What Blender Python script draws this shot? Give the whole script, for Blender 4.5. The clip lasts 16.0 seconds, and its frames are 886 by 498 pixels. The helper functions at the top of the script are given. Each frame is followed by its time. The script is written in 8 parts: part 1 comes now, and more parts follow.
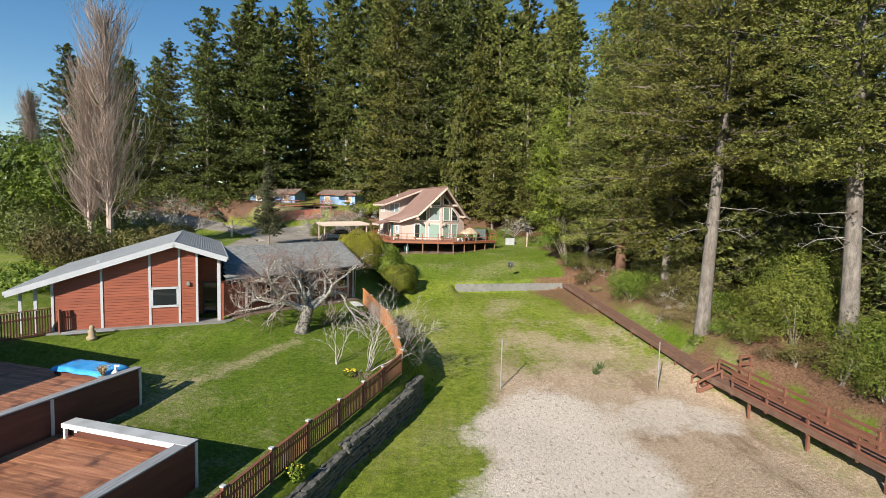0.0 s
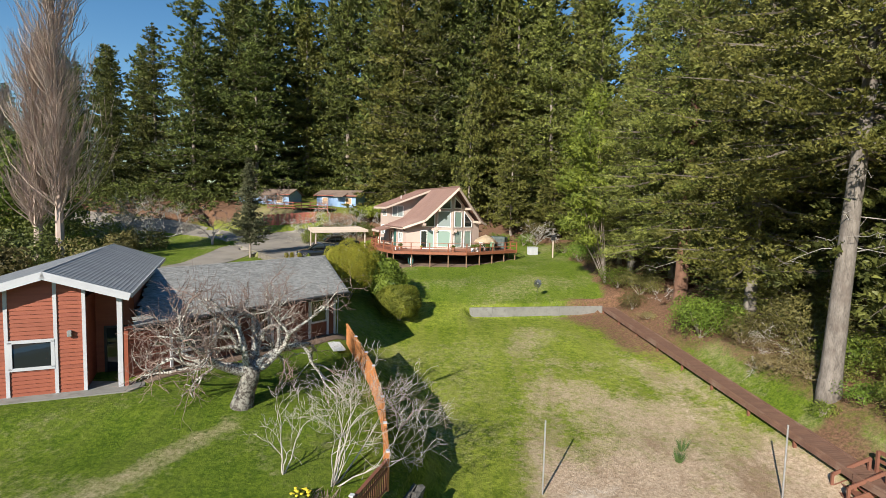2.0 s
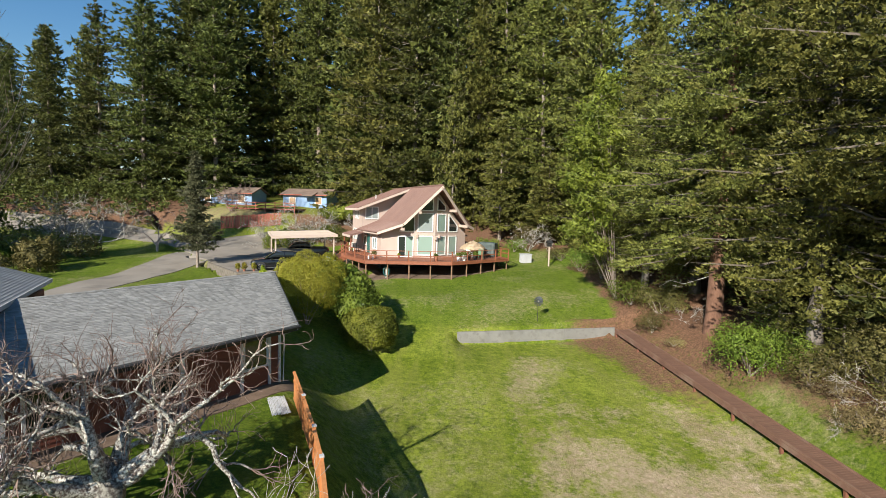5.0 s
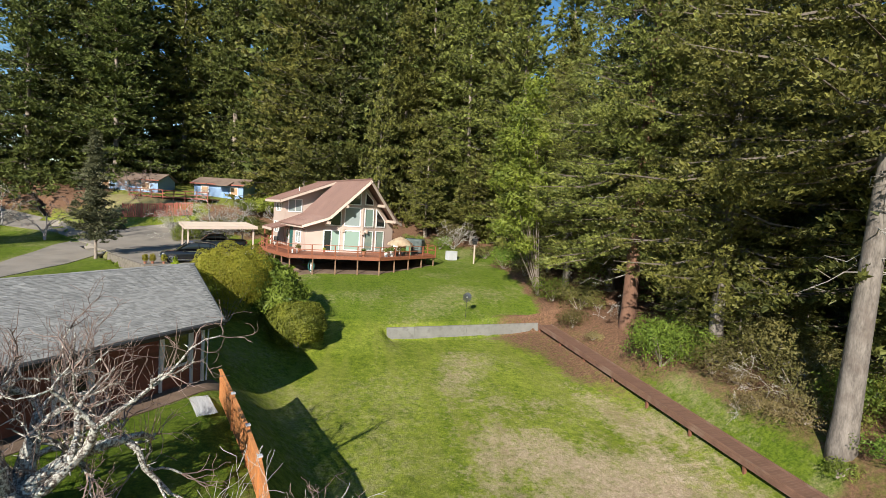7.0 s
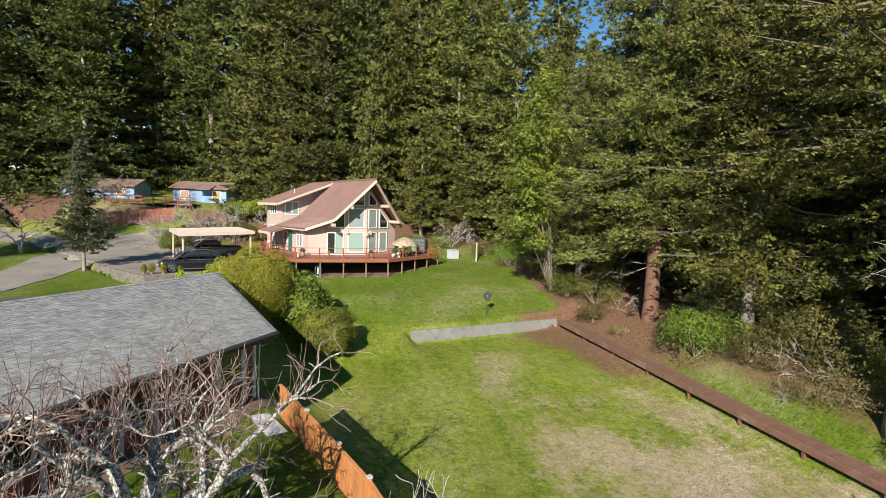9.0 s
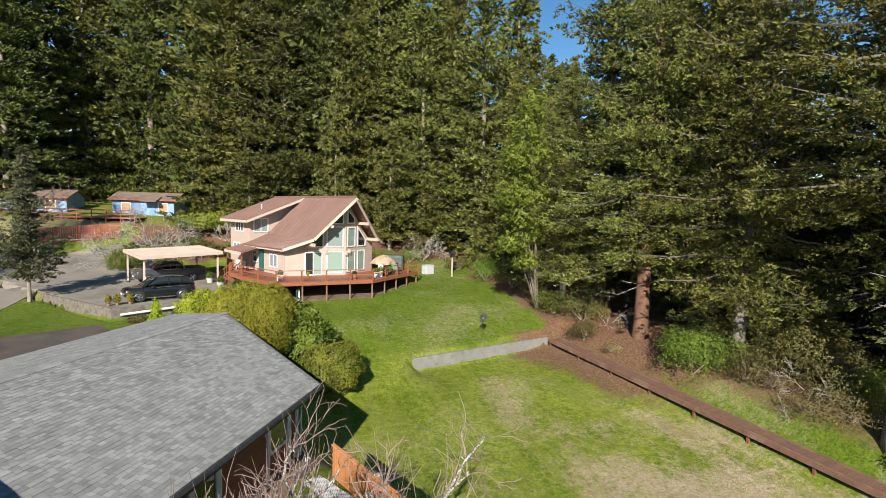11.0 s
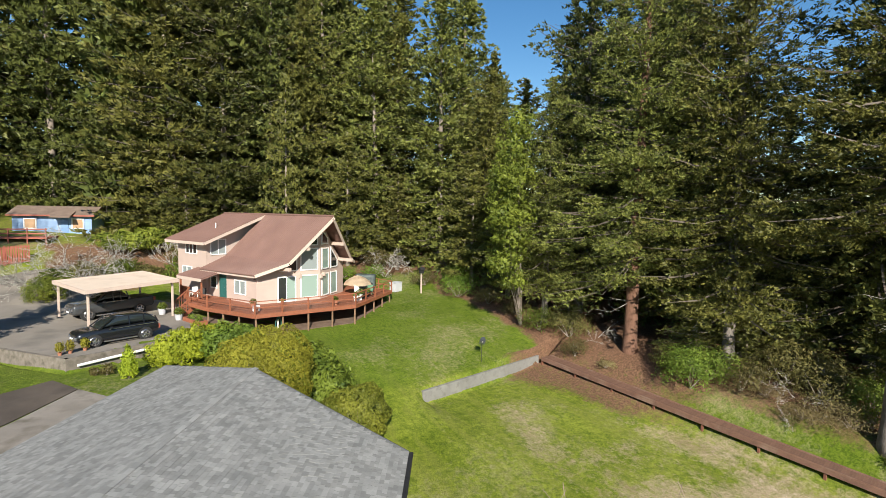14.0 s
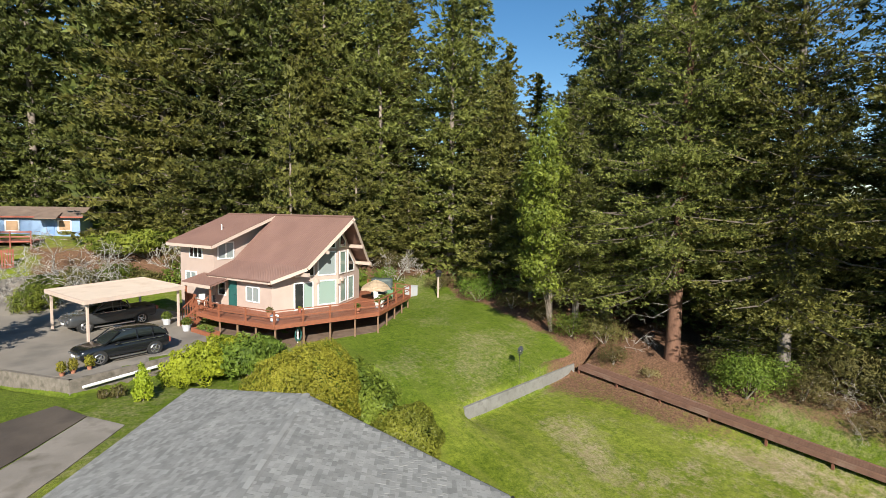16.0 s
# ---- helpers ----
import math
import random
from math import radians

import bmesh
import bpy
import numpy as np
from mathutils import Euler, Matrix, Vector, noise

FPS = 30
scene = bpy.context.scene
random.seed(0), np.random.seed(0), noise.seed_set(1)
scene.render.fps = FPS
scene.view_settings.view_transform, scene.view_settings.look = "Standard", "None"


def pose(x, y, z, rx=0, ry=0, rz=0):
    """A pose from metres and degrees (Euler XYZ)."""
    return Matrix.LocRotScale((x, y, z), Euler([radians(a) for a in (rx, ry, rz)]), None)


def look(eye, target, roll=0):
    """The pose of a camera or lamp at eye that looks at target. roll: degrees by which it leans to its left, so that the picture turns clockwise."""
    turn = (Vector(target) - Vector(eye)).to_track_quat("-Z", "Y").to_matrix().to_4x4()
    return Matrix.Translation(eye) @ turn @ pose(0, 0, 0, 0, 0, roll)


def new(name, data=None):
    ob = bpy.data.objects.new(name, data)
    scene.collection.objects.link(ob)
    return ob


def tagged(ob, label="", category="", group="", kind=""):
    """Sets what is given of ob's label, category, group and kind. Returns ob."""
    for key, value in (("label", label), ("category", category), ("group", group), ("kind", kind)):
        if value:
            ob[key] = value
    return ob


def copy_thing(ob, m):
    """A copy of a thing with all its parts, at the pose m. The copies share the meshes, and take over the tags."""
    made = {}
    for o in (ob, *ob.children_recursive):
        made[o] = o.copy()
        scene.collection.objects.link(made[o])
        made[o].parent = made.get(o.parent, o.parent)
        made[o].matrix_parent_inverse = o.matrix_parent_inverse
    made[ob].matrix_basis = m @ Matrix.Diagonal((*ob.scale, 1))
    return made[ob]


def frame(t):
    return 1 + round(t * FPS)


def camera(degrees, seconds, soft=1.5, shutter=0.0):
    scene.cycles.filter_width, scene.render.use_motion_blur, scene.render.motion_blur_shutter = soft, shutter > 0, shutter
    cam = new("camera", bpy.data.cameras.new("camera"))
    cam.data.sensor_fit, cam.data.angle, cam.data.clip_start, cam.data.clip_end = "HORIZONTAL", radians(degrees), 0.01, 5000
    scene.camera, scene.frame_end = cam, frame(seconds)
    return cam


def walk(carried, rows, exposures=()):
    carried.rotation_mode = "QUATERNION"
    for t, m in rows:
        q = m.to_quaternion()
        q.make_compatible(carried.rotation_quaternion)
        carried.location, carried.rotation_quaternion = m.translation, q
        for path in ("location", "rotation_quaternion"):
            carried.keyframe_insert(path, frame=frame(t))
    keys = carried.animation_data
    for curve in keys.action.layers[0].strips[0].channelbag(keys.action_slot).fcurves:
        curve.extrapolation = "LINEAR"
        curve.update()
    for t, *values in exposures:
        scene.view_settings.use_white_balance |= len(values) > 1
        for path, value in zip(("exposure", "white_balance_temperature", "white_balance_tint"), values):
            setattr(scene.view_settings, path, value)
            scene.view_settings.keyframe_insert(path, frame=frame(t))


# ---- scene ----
cam = camera(83.0, 16.0, 0.3)
METRES, EYE, TILT, LEAN, TURN = 40.0, 10.8, 0.0, 0.0, 0.0
ROWS = [
    (0.0, 0.0, 0.0, 0.0, 0.11, -4.43, -1.44),
    (0.5, -0.0001, 0.0674, 0.0029, 1.23, -4.43, -1.53),
    (1.0, -0.0008, 0.133, 0.007, 1.29, -4.47, -1.42),
    (1.5, -0.0016, 0.198, 0.0095, 1.29, -4.46, -1.44),
    (2.0, -0.0028, 0.2618, 0.0124, 1.31, -4.47, -1.48),
    (2.5, -0.0041, 0.3229, 0.0154, 1.29, -4.51, -1.42),
    (3.0, -0.0058, 0.3807, 0.0184, 0.97, -4.5, -1.52),
    (5.5, -0.0119, 0.4571, 0.019, -2.69, -4.47, -1.68),
    (6.0, -0.0134, 0.4574, 0.0168, -5.7, -4.34, -2.85),
    (6.5, -0.0204, 0.4586, 0.0143, -8.35, -4.24, -4.18),
    (7.0, -0.035, 0.4622, 0.0124, -10.33, -4.26, -3.52),
    (7.5, -0.0552, 0.4684, 0.0113, -11.84, -4.3, -2.61),
    (8.0, -0.0779, 0.4772, 0.0103, -13.13, -4.3, -2.38),
    (8.5, -0.1023, 0.4882, 0.009, -13.76, -4.33, -2.0),
    (9.0, -0.1275, 0.4999, 0.0095, -14.42, -4.33, -1.83),
    (11.5, -0.2581, 0.5692, 0.0583, -24.23, -4.17, -1.45),
    (12.0, -0.2818, 0.587, 0.0652, -25.81, -4.17, -1.28),
    (12.5, -0.3059, 0.6041, 0.0714, -27.27, -4.17, -1.15),
    (13.0, -0.3277, 0.6216, 0.0781, -28.96, -4.17, -1.12),
    (13.5, -0.3483, 0.6404, 0.0841, -30.9, -4.16, -1.1),
    (14.0, -0.367, 0.6591, 0.0884, -33.08, -4.16, -1.02),
    (14.5, -0.3839, 0.6809, 0.0901, -33.52, -4.19, -0.88),
    (15.0, -0.3961, 0.7068, 0.09, -33.5, -4.21, -0.92),
    (15.5, -0.4035, 0.7355, 0.0897, -33.58, -4.23, -0.89),
    (16.0, -0.406, 0.7644, 0.0891, -35.22, -4.23, -0.85),
]
walk(cam, [(t, pose(0, 0, EYE, TILT, LEAN, TURN) @ pose(METRES * x, METRES * y, METRES * z, 90 + pitch, roll, yaw)) for t, x, y, z, yaw, pitch, roll in ROWS])

# ---- light ----
world = bpy.data.worlds.new("sky")
scene.world = world
world.use_nodes = True
wn = world.node_tree.nodes
sky = wn.new("ShaderNodeTexSky")
sky.sky_type = "NISHITA"
sky.sun_disc = False
SUN_AZ, SUN_EL = math.atan2(-0.45, -0.89), radians(29)   # azimuth from +y towards +x
sky.sun_elevation, sky.sun_rotation = SUN_EL, SUN_AZ
sky.air_density, sky.dust_density, sky.ozone_density = 1.0, 0.1, 1.0
wn["Background"].inputs[1].default_value = 0.078
deep = wn.new("ShaderNodeHueSaturation")
deep.inputs["Saturation"].default_value = 1.35
world.node_tree.links.new(sky.outputs[0], deep.inputs["Color"])
world.node_tree.links.new(deep.outputs[0], wn["Background"].inputs[0])
sun = new("sun", bpy.data.lights.new("sun", "SUN"))
sun.data.energy, sun.data.angle, sun.data.color = 5.0, radians(0.53), (1.0, 0.93, 0.81)
sun_way = Vector((math.sin(SUN_AZ) * math.cos(SUN_EL), math.cos(SUN_AZ) * math.cos(SUN_EL), math.sin(SUN_EL)))
sun.matrix_world = look(sun_way * 60, (0, 0, 0))

scene.view_settings.exposure = 0.78

# ---- small helpers ----
BASE = {}


def thing(name, x, y, z, turn=0.0, label="", category="", group="", kind=""):
    """An Empty at a thing's base; its parts are built in its own frame, with absolute heights."""
    ob = new(name)
    ob.empty_display_size = 0.2
    ob.matrix_world = pose(x, y, z, 0, 0, turn)
    BASE[ob.name] = z
    return tagged(ob, label, category, group, kind)


def mesh_of(name, bm, material, smooth=False):
    bmesh.ops.recalc_face_normals(bm, faces=bm.faces)
    me = bpy.data.meshes.new(name)
    bm.to_mesh(me)
    bm.free()
    me.materials.append(material)
    if smooth:
        me.polygons.foreach_set("use_smooth", [True] * len(me.polygons))
    return me


def part(name, bm, material, parent, label="", smooth=False, kind=""):
    """Links a bmesh as one mesh object under a thing or a part."""
    root = parent
    while root.parent:
        root = root.parent
    bm.transform(Matrix.Translation((0, 0, -BASE.get(root.name, 0.0))))
    ob = new(name, mesh_of(name, bm, material, smooth))
    ob.parent = parent
    return tagged(ob, label, kind=kind)


def alone(name, bm, material, label="", category="", group="", kind="", smooth=False):
    """Links a bmesh in world coordinates as a thing of its own."""
    return tagged(new(name, mesh_of(name, bm, material, smooth)), label, category, group, kind)


def raw(name, verts, faces, material, parent=None, smooth=False):
    me = bpy.data.meshes.new(name)
    me.from_pydata([tuple(v) for v in verts], [], faces)
    me.materials.append(material)
    if smooth:
        me.polygons.foreach_set("use_smooth", [True] * len(me.polygons))
    me.update()
    ob = new(name, me)
    ob.parent = parent
    return ob


def box(bm, x0, x1, y0, y1, z0, z1, m=None):
    vs = [bm.verts.new((m @ Vector(p)) if m else p) for p in
          ((x0, y0, z0), (x1, y0, z0), (x1, y1, z0), (x0, y1, z0), (x0, y0, z1), (x1, y0, z1), (x1, y1, z1), (x0, y1, z1))]
    for f in ((0, 3, 2, 1), (4, 5, 6, 7), (0, 1, 5, 4), (1, 2, 6, 5), (2, 3, 7, 6), (3, 0, 4, 7)):
        bm.faces.new([vs[i] for i in f])
    return bm


def bx(x0, x1, y0, y1, z0, z1, bevel=0.0):
    bm = box(bmesh.new(), x0, x1, y0, y1, z0, z1)
    if bevel:
        bmesh.ops.bevel(bm, geom=bm.edges[:], offset=bevel, segments=1, affect="EDGES")
    return bm


def beam(bm, a, b, w, h):
    """A squared timber from a to b, w wide and h high, lying below the line a-b."""
    a, b = Vector(a), Vector(b)
    d = (b - a).normalized()
    side = d.cross(Vector((0, 0, 1)))
    side = side.normalized() if side.length > 1e-4 else Vector((1, 0, 0))
    up = side.cross(d)
    vs = []
    for p in (a, b):
        for i, j in ((-.5, -1), (.5, -1), (.5, 0), (-.5, 0)):
            vs.append(bm.verts.new(p + side * w * i + up * h * j))
    for f in ((3, 2, 1, 0), (4, 5, 6, 7), (0, 1, 5, 4), (1, 2, 6, 5), (2, 3, 7, 6), (3, 0, 4, 7)):
        bm.faces.new([vs[i] for i in f])
    return bm


def slab(bm, pts, depth, way=(0, 0, -1)):
    """A flat polygon given thickness along way."""
    w = Vector(way) * depth
    top = [bm.verts.new(p) for p in pts]
    low = [bm.verts.new(Vector(p) + w) for p in pts]
    bm.faces.new(top)
    bm.faces.new(low[::-1])
    n = len(pts)
    for i in range(n):
        bm.faces.new((top[i], low[i], low[(i + 1) % n], top[(i + 1) % n]))
    return bm


def tube(bm, pts, radii, n=6, cap=True):
    pts = [Vector(p) for p in pts]
    rings = []
    for i, p in enumerate(pts):
        d = (pts[min(i + 1, len(pts) - 1)] - pts[max(i - 1, 0)]).normalized()
        s = d.orthogonal().normalized() if abs(d.z) > 0.99 or i == 0 else side
        s = (s - d * s.dot(d)).normalized()
        side = s
        t = d.cross(s)
        r = radii[i] if hasattr(radii, "__len__") else radii
        rings.append([bm.verts.new(p + (s * math.cos(a) + t * math.sin(a)) * r) for a in [2 * math.pi * k / n for k in range(n)]])
    for p, q in zip(rings, rings[1:]):
        for k in range(n):
            bm.faces.new((p[k], p[(k + 1) % n], q[(k + 1) % n], q[k]))
    if cap:
        bm.faces.new(rings[0][::-1])
        bm.faces.new(rings[-1])
    return bm


def lathe(profile, n=16, at=(0, 0, 0)):
    """A turned body from (radius, height) pairs."""
    bm = bmesh.new()
    o = Vector(at)
    rings = [[bm.verts.new(o + Vector((r * math.cos(2 * math.pi * k / n), r * math.sin(2 * math.pi * k / n), z))) for k in range(n)] for r, z in profile]
    for p, q in zip(rings, rings[1:]):
        for k in range(n):
            bm.faces.new((p[k], p[(k + 1) % n], q[(k + 1) % n], q[k]))
    bm.faces.new(rings[0][::-1])
    bm.faces.new(rings[-1])
    return bm


def sm(a, b, x):
    t = min(1.0, max(0.0, (x - a) / (b - a)))
    return t * t * (3 - 2 * t)


def lin(x, *k):
    if x <= k[0][0]:
        return k[0][1]
    for (a, p), (b, q) in zip(k, k[1:]):
        if x <= b:
            return p + (q - p) * (x - a) / (b - a)
    return k[-1][1]


# ---- materials ----
def material(name, c1, c2, scale=4.0, rough=0.7, bump=0.2, grain=40.0, metal=0.0, spread=0.0, island=0.0, stretch=(1, 1, 1), stains=None, spec=0.5):
    """Two colours mixed by coarse and fine noise, a fine relief, variation from object to object (spread) and piece to piece (island)."""
    m = bpy.data.materials.new(name)
    m.use_nodes = True
    nt = m.node_tree
    n, l = nt.nodes, nt.links
    b = n["Principled BSDF"]
    geo = n.new("ShaderNodeNewGeometry")
    mp = n.new("ShaderNodeMapping")
    mp.inputs["Scale"].default_value = stretch
    tc = n.new("ShaderNodeTexCoord")
    l.new(tc.outputs["Object"], mp.inputs[0])
    big = n.new("ShaderNodeTexNoise")
    big.inputs["Scale"].default_value, big.inputs["Detail"].default_value = scale, 5
    fine = n.new("ShaderNodeTexNoise")
    fine.inputs["Scale"].default_value, fine.inputs["Detail"].default_value = grain, 3
    l.new(mp.outputs[0], big.inputs[0])
    l.new(mp.outputs[0], fine.inputs[0])
    add = n.new("ShaderNodeMath")
    add.operation = "MULTIPLY_ADD"
    l.new(fine.outputs[0], add.inputs[0])
    add.inputs[1].default_value = 0.6
    l.new(big.outputs[0], add.inputs[2])
    ramp = n.new("ShaderNodeMapRange")
    ramp.inputs[1].default_value, ramp.inputs[2].default_value = 0.55, 1.05
    l.new(add.outputs[0], ramp.inputs[0])
    mix = n.new("ShaderNodeMix")
    mix.data_type = "RGBA"
    mix.inputs[6].default_value, mix.inputs[7].default_value = (*c1, 1), (*c2, 1)
    l.new(ramp.outputs[0], mix.inputs[0])
    col = mix.outputs[2]
    if spread or island:
        hsv = n.new("ShaderNodeHueSaturation")
        info = n.new("ShaderNodeObjectInfo")
        k = n.new("ShaderNodeMapRange")
        w = max(spread, island)
        k.inputs[3].default_value, k.inputs[4].default_value = 1 - w, 1 + w
        l.new(geo.outputs["Random Per Island"] if island else info.outputs["Random"], k.inputs[0])
        l.new(k.outputs[0], hsv.inputs["Value"])
        l.new(col, hsv.inputs["Color"])
        col = hsv.outputs[0]
    if stains:
        st = n.new("ShaderNodeTexNoise")
        st.inputs["Scale"].default_value, st.inputs["Detail"].default_value = stains[1], 4
        l.new(tc.outputs["Object"], st.inputs[0])
        sr = n.new("ShaderNodeMapRange")
        sr.inputs[1].default_value, sr.inputs[2].default_value = 0.52, 0.72
        l.new(st.outputs[0], sr.inputs[0])
        m2 = n.new("ShaderNodeMix")
        m2.data_type = "RGBA"
        m2.inputs[7].default_value = (*stains[0], 1)
        l.new(sr.outputs[0], m2.inputs[0])
        l.new(col, m2.inputs[6])
        col = m2.outputs[2]
    l.new(col, b.inputs["Base Color"])
    b.inputs["Roughness"].default_value, b.inputs["Metallic"].default_value = rough, metal
    b.inputs["Specular IOR Level"].default_value = spec
    if bump:
        bp = n.new("ShaderNodeBump")
        bp.inputs["Strength"].default_value, bp.inputs["Distance"].default_value = bump, 0.02
        l.new(add.outputs[0], bp.inputs["Height"])
        l.new(bp.outputs[0], b.inputs["Normal"])
    return m


def foliage(name, dark, light, through_light=0.25, tint=0.25):
    """Leaves: colour from piece to piece and tree to tree, some light coming through."""
    m = bpy.data.materials.new(name)
    m.use_nodes = True
    n, l = m.node_tree.nodes, m.node_tree.links
    b = n["Principled BSDF"]
    geo, info = n.new("ShaderNodeNewGeometry"), n.new("ShaderNodeObjectInfo")
    mix = n.new("ShaderNodeMix")
    mix.data_type = "RGBA"
    mix.inputs[6].default_value, mix.inputs[7].default_value = (*dark, 1), (*light, 1)
    ns = n.new("ShaderNodeTexNoise")
    ns.inputs["Scale"].default_value = 0.8
    tc = n.new("ShaderNodeTexCoord")
    l.new(tc.outputs["Object"], ns.inputs[0])
    f = n.new("ShaderNodeMath")
    f.operation = "MULTIPLY_ADD"
    f.inputs[1].default_value = 0.45
    l.new(geo.outputs["Random Per Island"], f.inputs[0])
    f2 = n.new("ShaderNodeMath")
    f2.operation = "MULTIPLY_ADD"
    f2.inputs[1].default_value, f2.inputs[2].default_value = 1.7, -0.60
    l.new(ns.outputs[0], f2.inputs[0])
    l.new(f2.outputs[0], f.inputs[2])
    l.new(f.outputs[0], mix.inputs[0])
    hsv = n.new("ShaderNodeHueSaturation")
    k = n.new("ShaderNodeMapRange")
    k.inputs[3].default_value, k.inputs[4].default_value = 1 - tint, 1 + tint
    l.new(info.outputs["Random"], k.inputs[0])
    l.new(k.outputs[0], hsv.inputs["Value"])
    k2 = n.new("ShaderNodeMapRange")
    k2.inputs[3].default_value, k2.inputs[4].default_value = 0.485, 0.515
    l.new(info.outputs["Random"], k2.inputs[0])
    l.new(k2.outputs[0], hsv.inputs["Hue"])
    l.new(mix.outputs[2], hsv.inputs["Color"])
    l.new(hsv.outputs[0], b.inputs["Base Color"])
    b.inputs["Roughness"].default_value, b.inputs["Specular IOR Level"].default_value = 0.55, 0.25
    tr = n.new("ShaderNodeBsdfTranslucent")
    l.new(hsv.outputs[0], tr.inputs[0])
    ms = n.new("ShaderNodeMixShader")
    ms.inputs[0].default_value = through_light
    l.new(b.outputs[0], ms.inputs[1])
    l.new(tr.outputs[0], ms.inputs[2])
    l.new(ms.outputs[0], n["Material Output"].inputs[0])
    return m


def mottled(name, dark, light, scale):
    """Dark bark with sharp-edged pale patches of lichen."""
    m = bpy.data.materials.new(name)
    m.use_nodes = True
    n, l = m.node_tree.nodes, m.node_tree.links
    b = n["Principled BSDF"]
    tc, t, r, mix, bp = n.new("ShaderNodeTexCoord"), n.new("ShaderNodeTexNoise"), n.new("ShaderNodeMapRange"), n.new("ShaderNodeMix"), n.new("ShaderNodeBump")
    t.inputs["Scale"].default_value, t.inputs["Detail"].default_value, t.inputs["Roughness"].default_value = scale, 6, .75
    r.inputs[1].default_value, r.inputs[2].default_value = 0.44, 0.56
    mix.data_type = "RGBA"
    mix.inputs[6].default_value, mix.inputs[7].default_value = (*dark, 1), (*light, 1)
    l.new(tc.outputs["Object"], t.inputs[0])
    l.new(t.outputs[0], r.inputs[0])
    l.new(r.outputs[0], mix.inputs[0])
    l.new(mix.outputs[2], b.inputs["Base Color"])
    l.new(t.outputs[0], bp.inputs["Height"])
    bp.inputs["Strength"].default_value, bp.inputs["Distance"].default_value = 0.8, 0.03
    l.new(bp.outputs[0], b.inputs["Normal"])
    b.inputs["Roughness"].default_value = 0.95
    return m


def glass(name, tint=(0.6, 0.75, 0.72), rough=0.03, metal=0.0):
    m = bpy.data.materials.new(name)
    m.use_nodes = True
    b = m.node_tree.nodes["Principled BSDF"]
    b.inputs["Base Color"].default_value = (*tint, 1)
    b.inputs["Roughness"].default_value, b.inputs["Metallic"].default_value = rough, metal
    b.inputs["Coat Weight"].default_value = 0.45
    b.inputs["Coat Roughness"].default_value = 0.02
    return m


M = {}
M["siding"] = material("cedar_siding_red", (0.21, 0.048, 0.024), (0.30, 0.080, 0.036), 1.2, 0.62, 0.15, 30, island=0.10, stretch=(0.6, 1, 6))
# Darker copy of the siding; the shade under the annexe eaves is in its colour.
M["shadedsiding"] = material("shade_darkened_cedar_siding", (0.115, 0.034, 0.022), (0.165, 0.048, 0.030), 1.2, 0.62, 0.15, 30, island=0.10, stretch=(0.6, 1, 6))
M["trim"] = material("pale_grey_trim", (0.42, 0.43, 0.46), (0.50, 0.51, 0.53), 2, 0.55, 0.05)
M["white"] = material("white_paint", (0.74, 0.74, 0.72), (0.82, 0.82, 0.80), 3, 0.5, 0.05)
M["shingle"] = material("grey_asphalt_shingle", (0.205, 0.207, 0.198), (0.295, 0.292, 0.278), 1.5, 0.9, 0.5, 120, island=0.22)
M["shingle_single"] = material("grey_asphalt_shingle_piece", (0.205, 0.207, 0.198), (0.295, 0.292, 0.278), 1.5, 0.9, 0.5, 120, spread=0.22)
M["shingle_bed"] = material("dark_roof_felt", (0.13, 0.135, 0.135), (0.18, 0.185, 0.18), 2, 0.95, 0.3, 90)
M["ribroof"] = material("grey_ribbed_roofing", (0.235, 0.243, 0.247), (0.30, 0.31, 0.315), 1.0, 0.75, 0.1, 60, spec=0.25)
M["pinkwall"] = material("beige_pink_lap_siding", (0.43, 0.335, 0.29), (0.48, 0.375, 0.325), 1.0, 0.7, 0.08, 40)
M["pinkroof"] = material("rosy_brown_metal_roof", (0.175, 0.101, 0.083), (0.212, 0.125, 0.102), 0.6, 0.6, 0.05, 30, spec=0.3)
M["cream"] = material("cream_fascia_paint", (0.49, 0.39, 0.33), (0.55, 0.44, 0.37), 2, 0.6, 0.05)
M["deckwood"] = material("redwood_stained_deck", (0.22, 0.075, 0.038), (0.32, 0.115, 0.06), 2.0, 0.6, 0.2, 40, spread=0.12, stretch=(1, 4, 4))
M["fencewood"] = material("orange_cedar_fence", (0.40, 0.155, 0.05), (0.52, 0.22, 0.08), 2.0, 0.7, 0.2, 40, spread=0.14, stretch=(4, 4, 1))
M["fencedark"] = material("brown_red_fence", (0.135, 0.050, 0.030), (0.205, 0.078, 0.045), 2.0, 0.7, 0.2, 40, spread=0.14, stretch=(4, 4, 1))
M["walkwood"] = material("weathered_brown_boardwalk", (0.11, 0.058, 0.040), (0.185, 0.10, 0.068), 2.0, 0.75, 0.25, 40, spread=0.12, stains=((0.20, 0.13, 0.095), 1.3))
M["railwood"] = material("brown_red_railing", (0.14, 0.055, 0.034), (0.20, 0.082, 0.05), 2.0, 0.7, 0.2, 40)
M["terraceplank"] = material("worn_redwood_plank", (0.17, 0.06, 0.03), (0.40, 0.185, 0.10), 1.6, 0.6, 0.25, 30, spread=0.24, stretch=(.5, 6, 6), stains=((0.085, 0.035, 0.022), 1.6))
# Red boards darkened in colour to give the terrace walls their shade.
M["terracewall"] = material("shade_darkened_terrace_boards", (0.075, 0.024, 0.015), (0.12, 0.038, 0.024), 1.2, 0.7, 0.15, 30, island=0.10, stretch=(0.6, 1, 6))
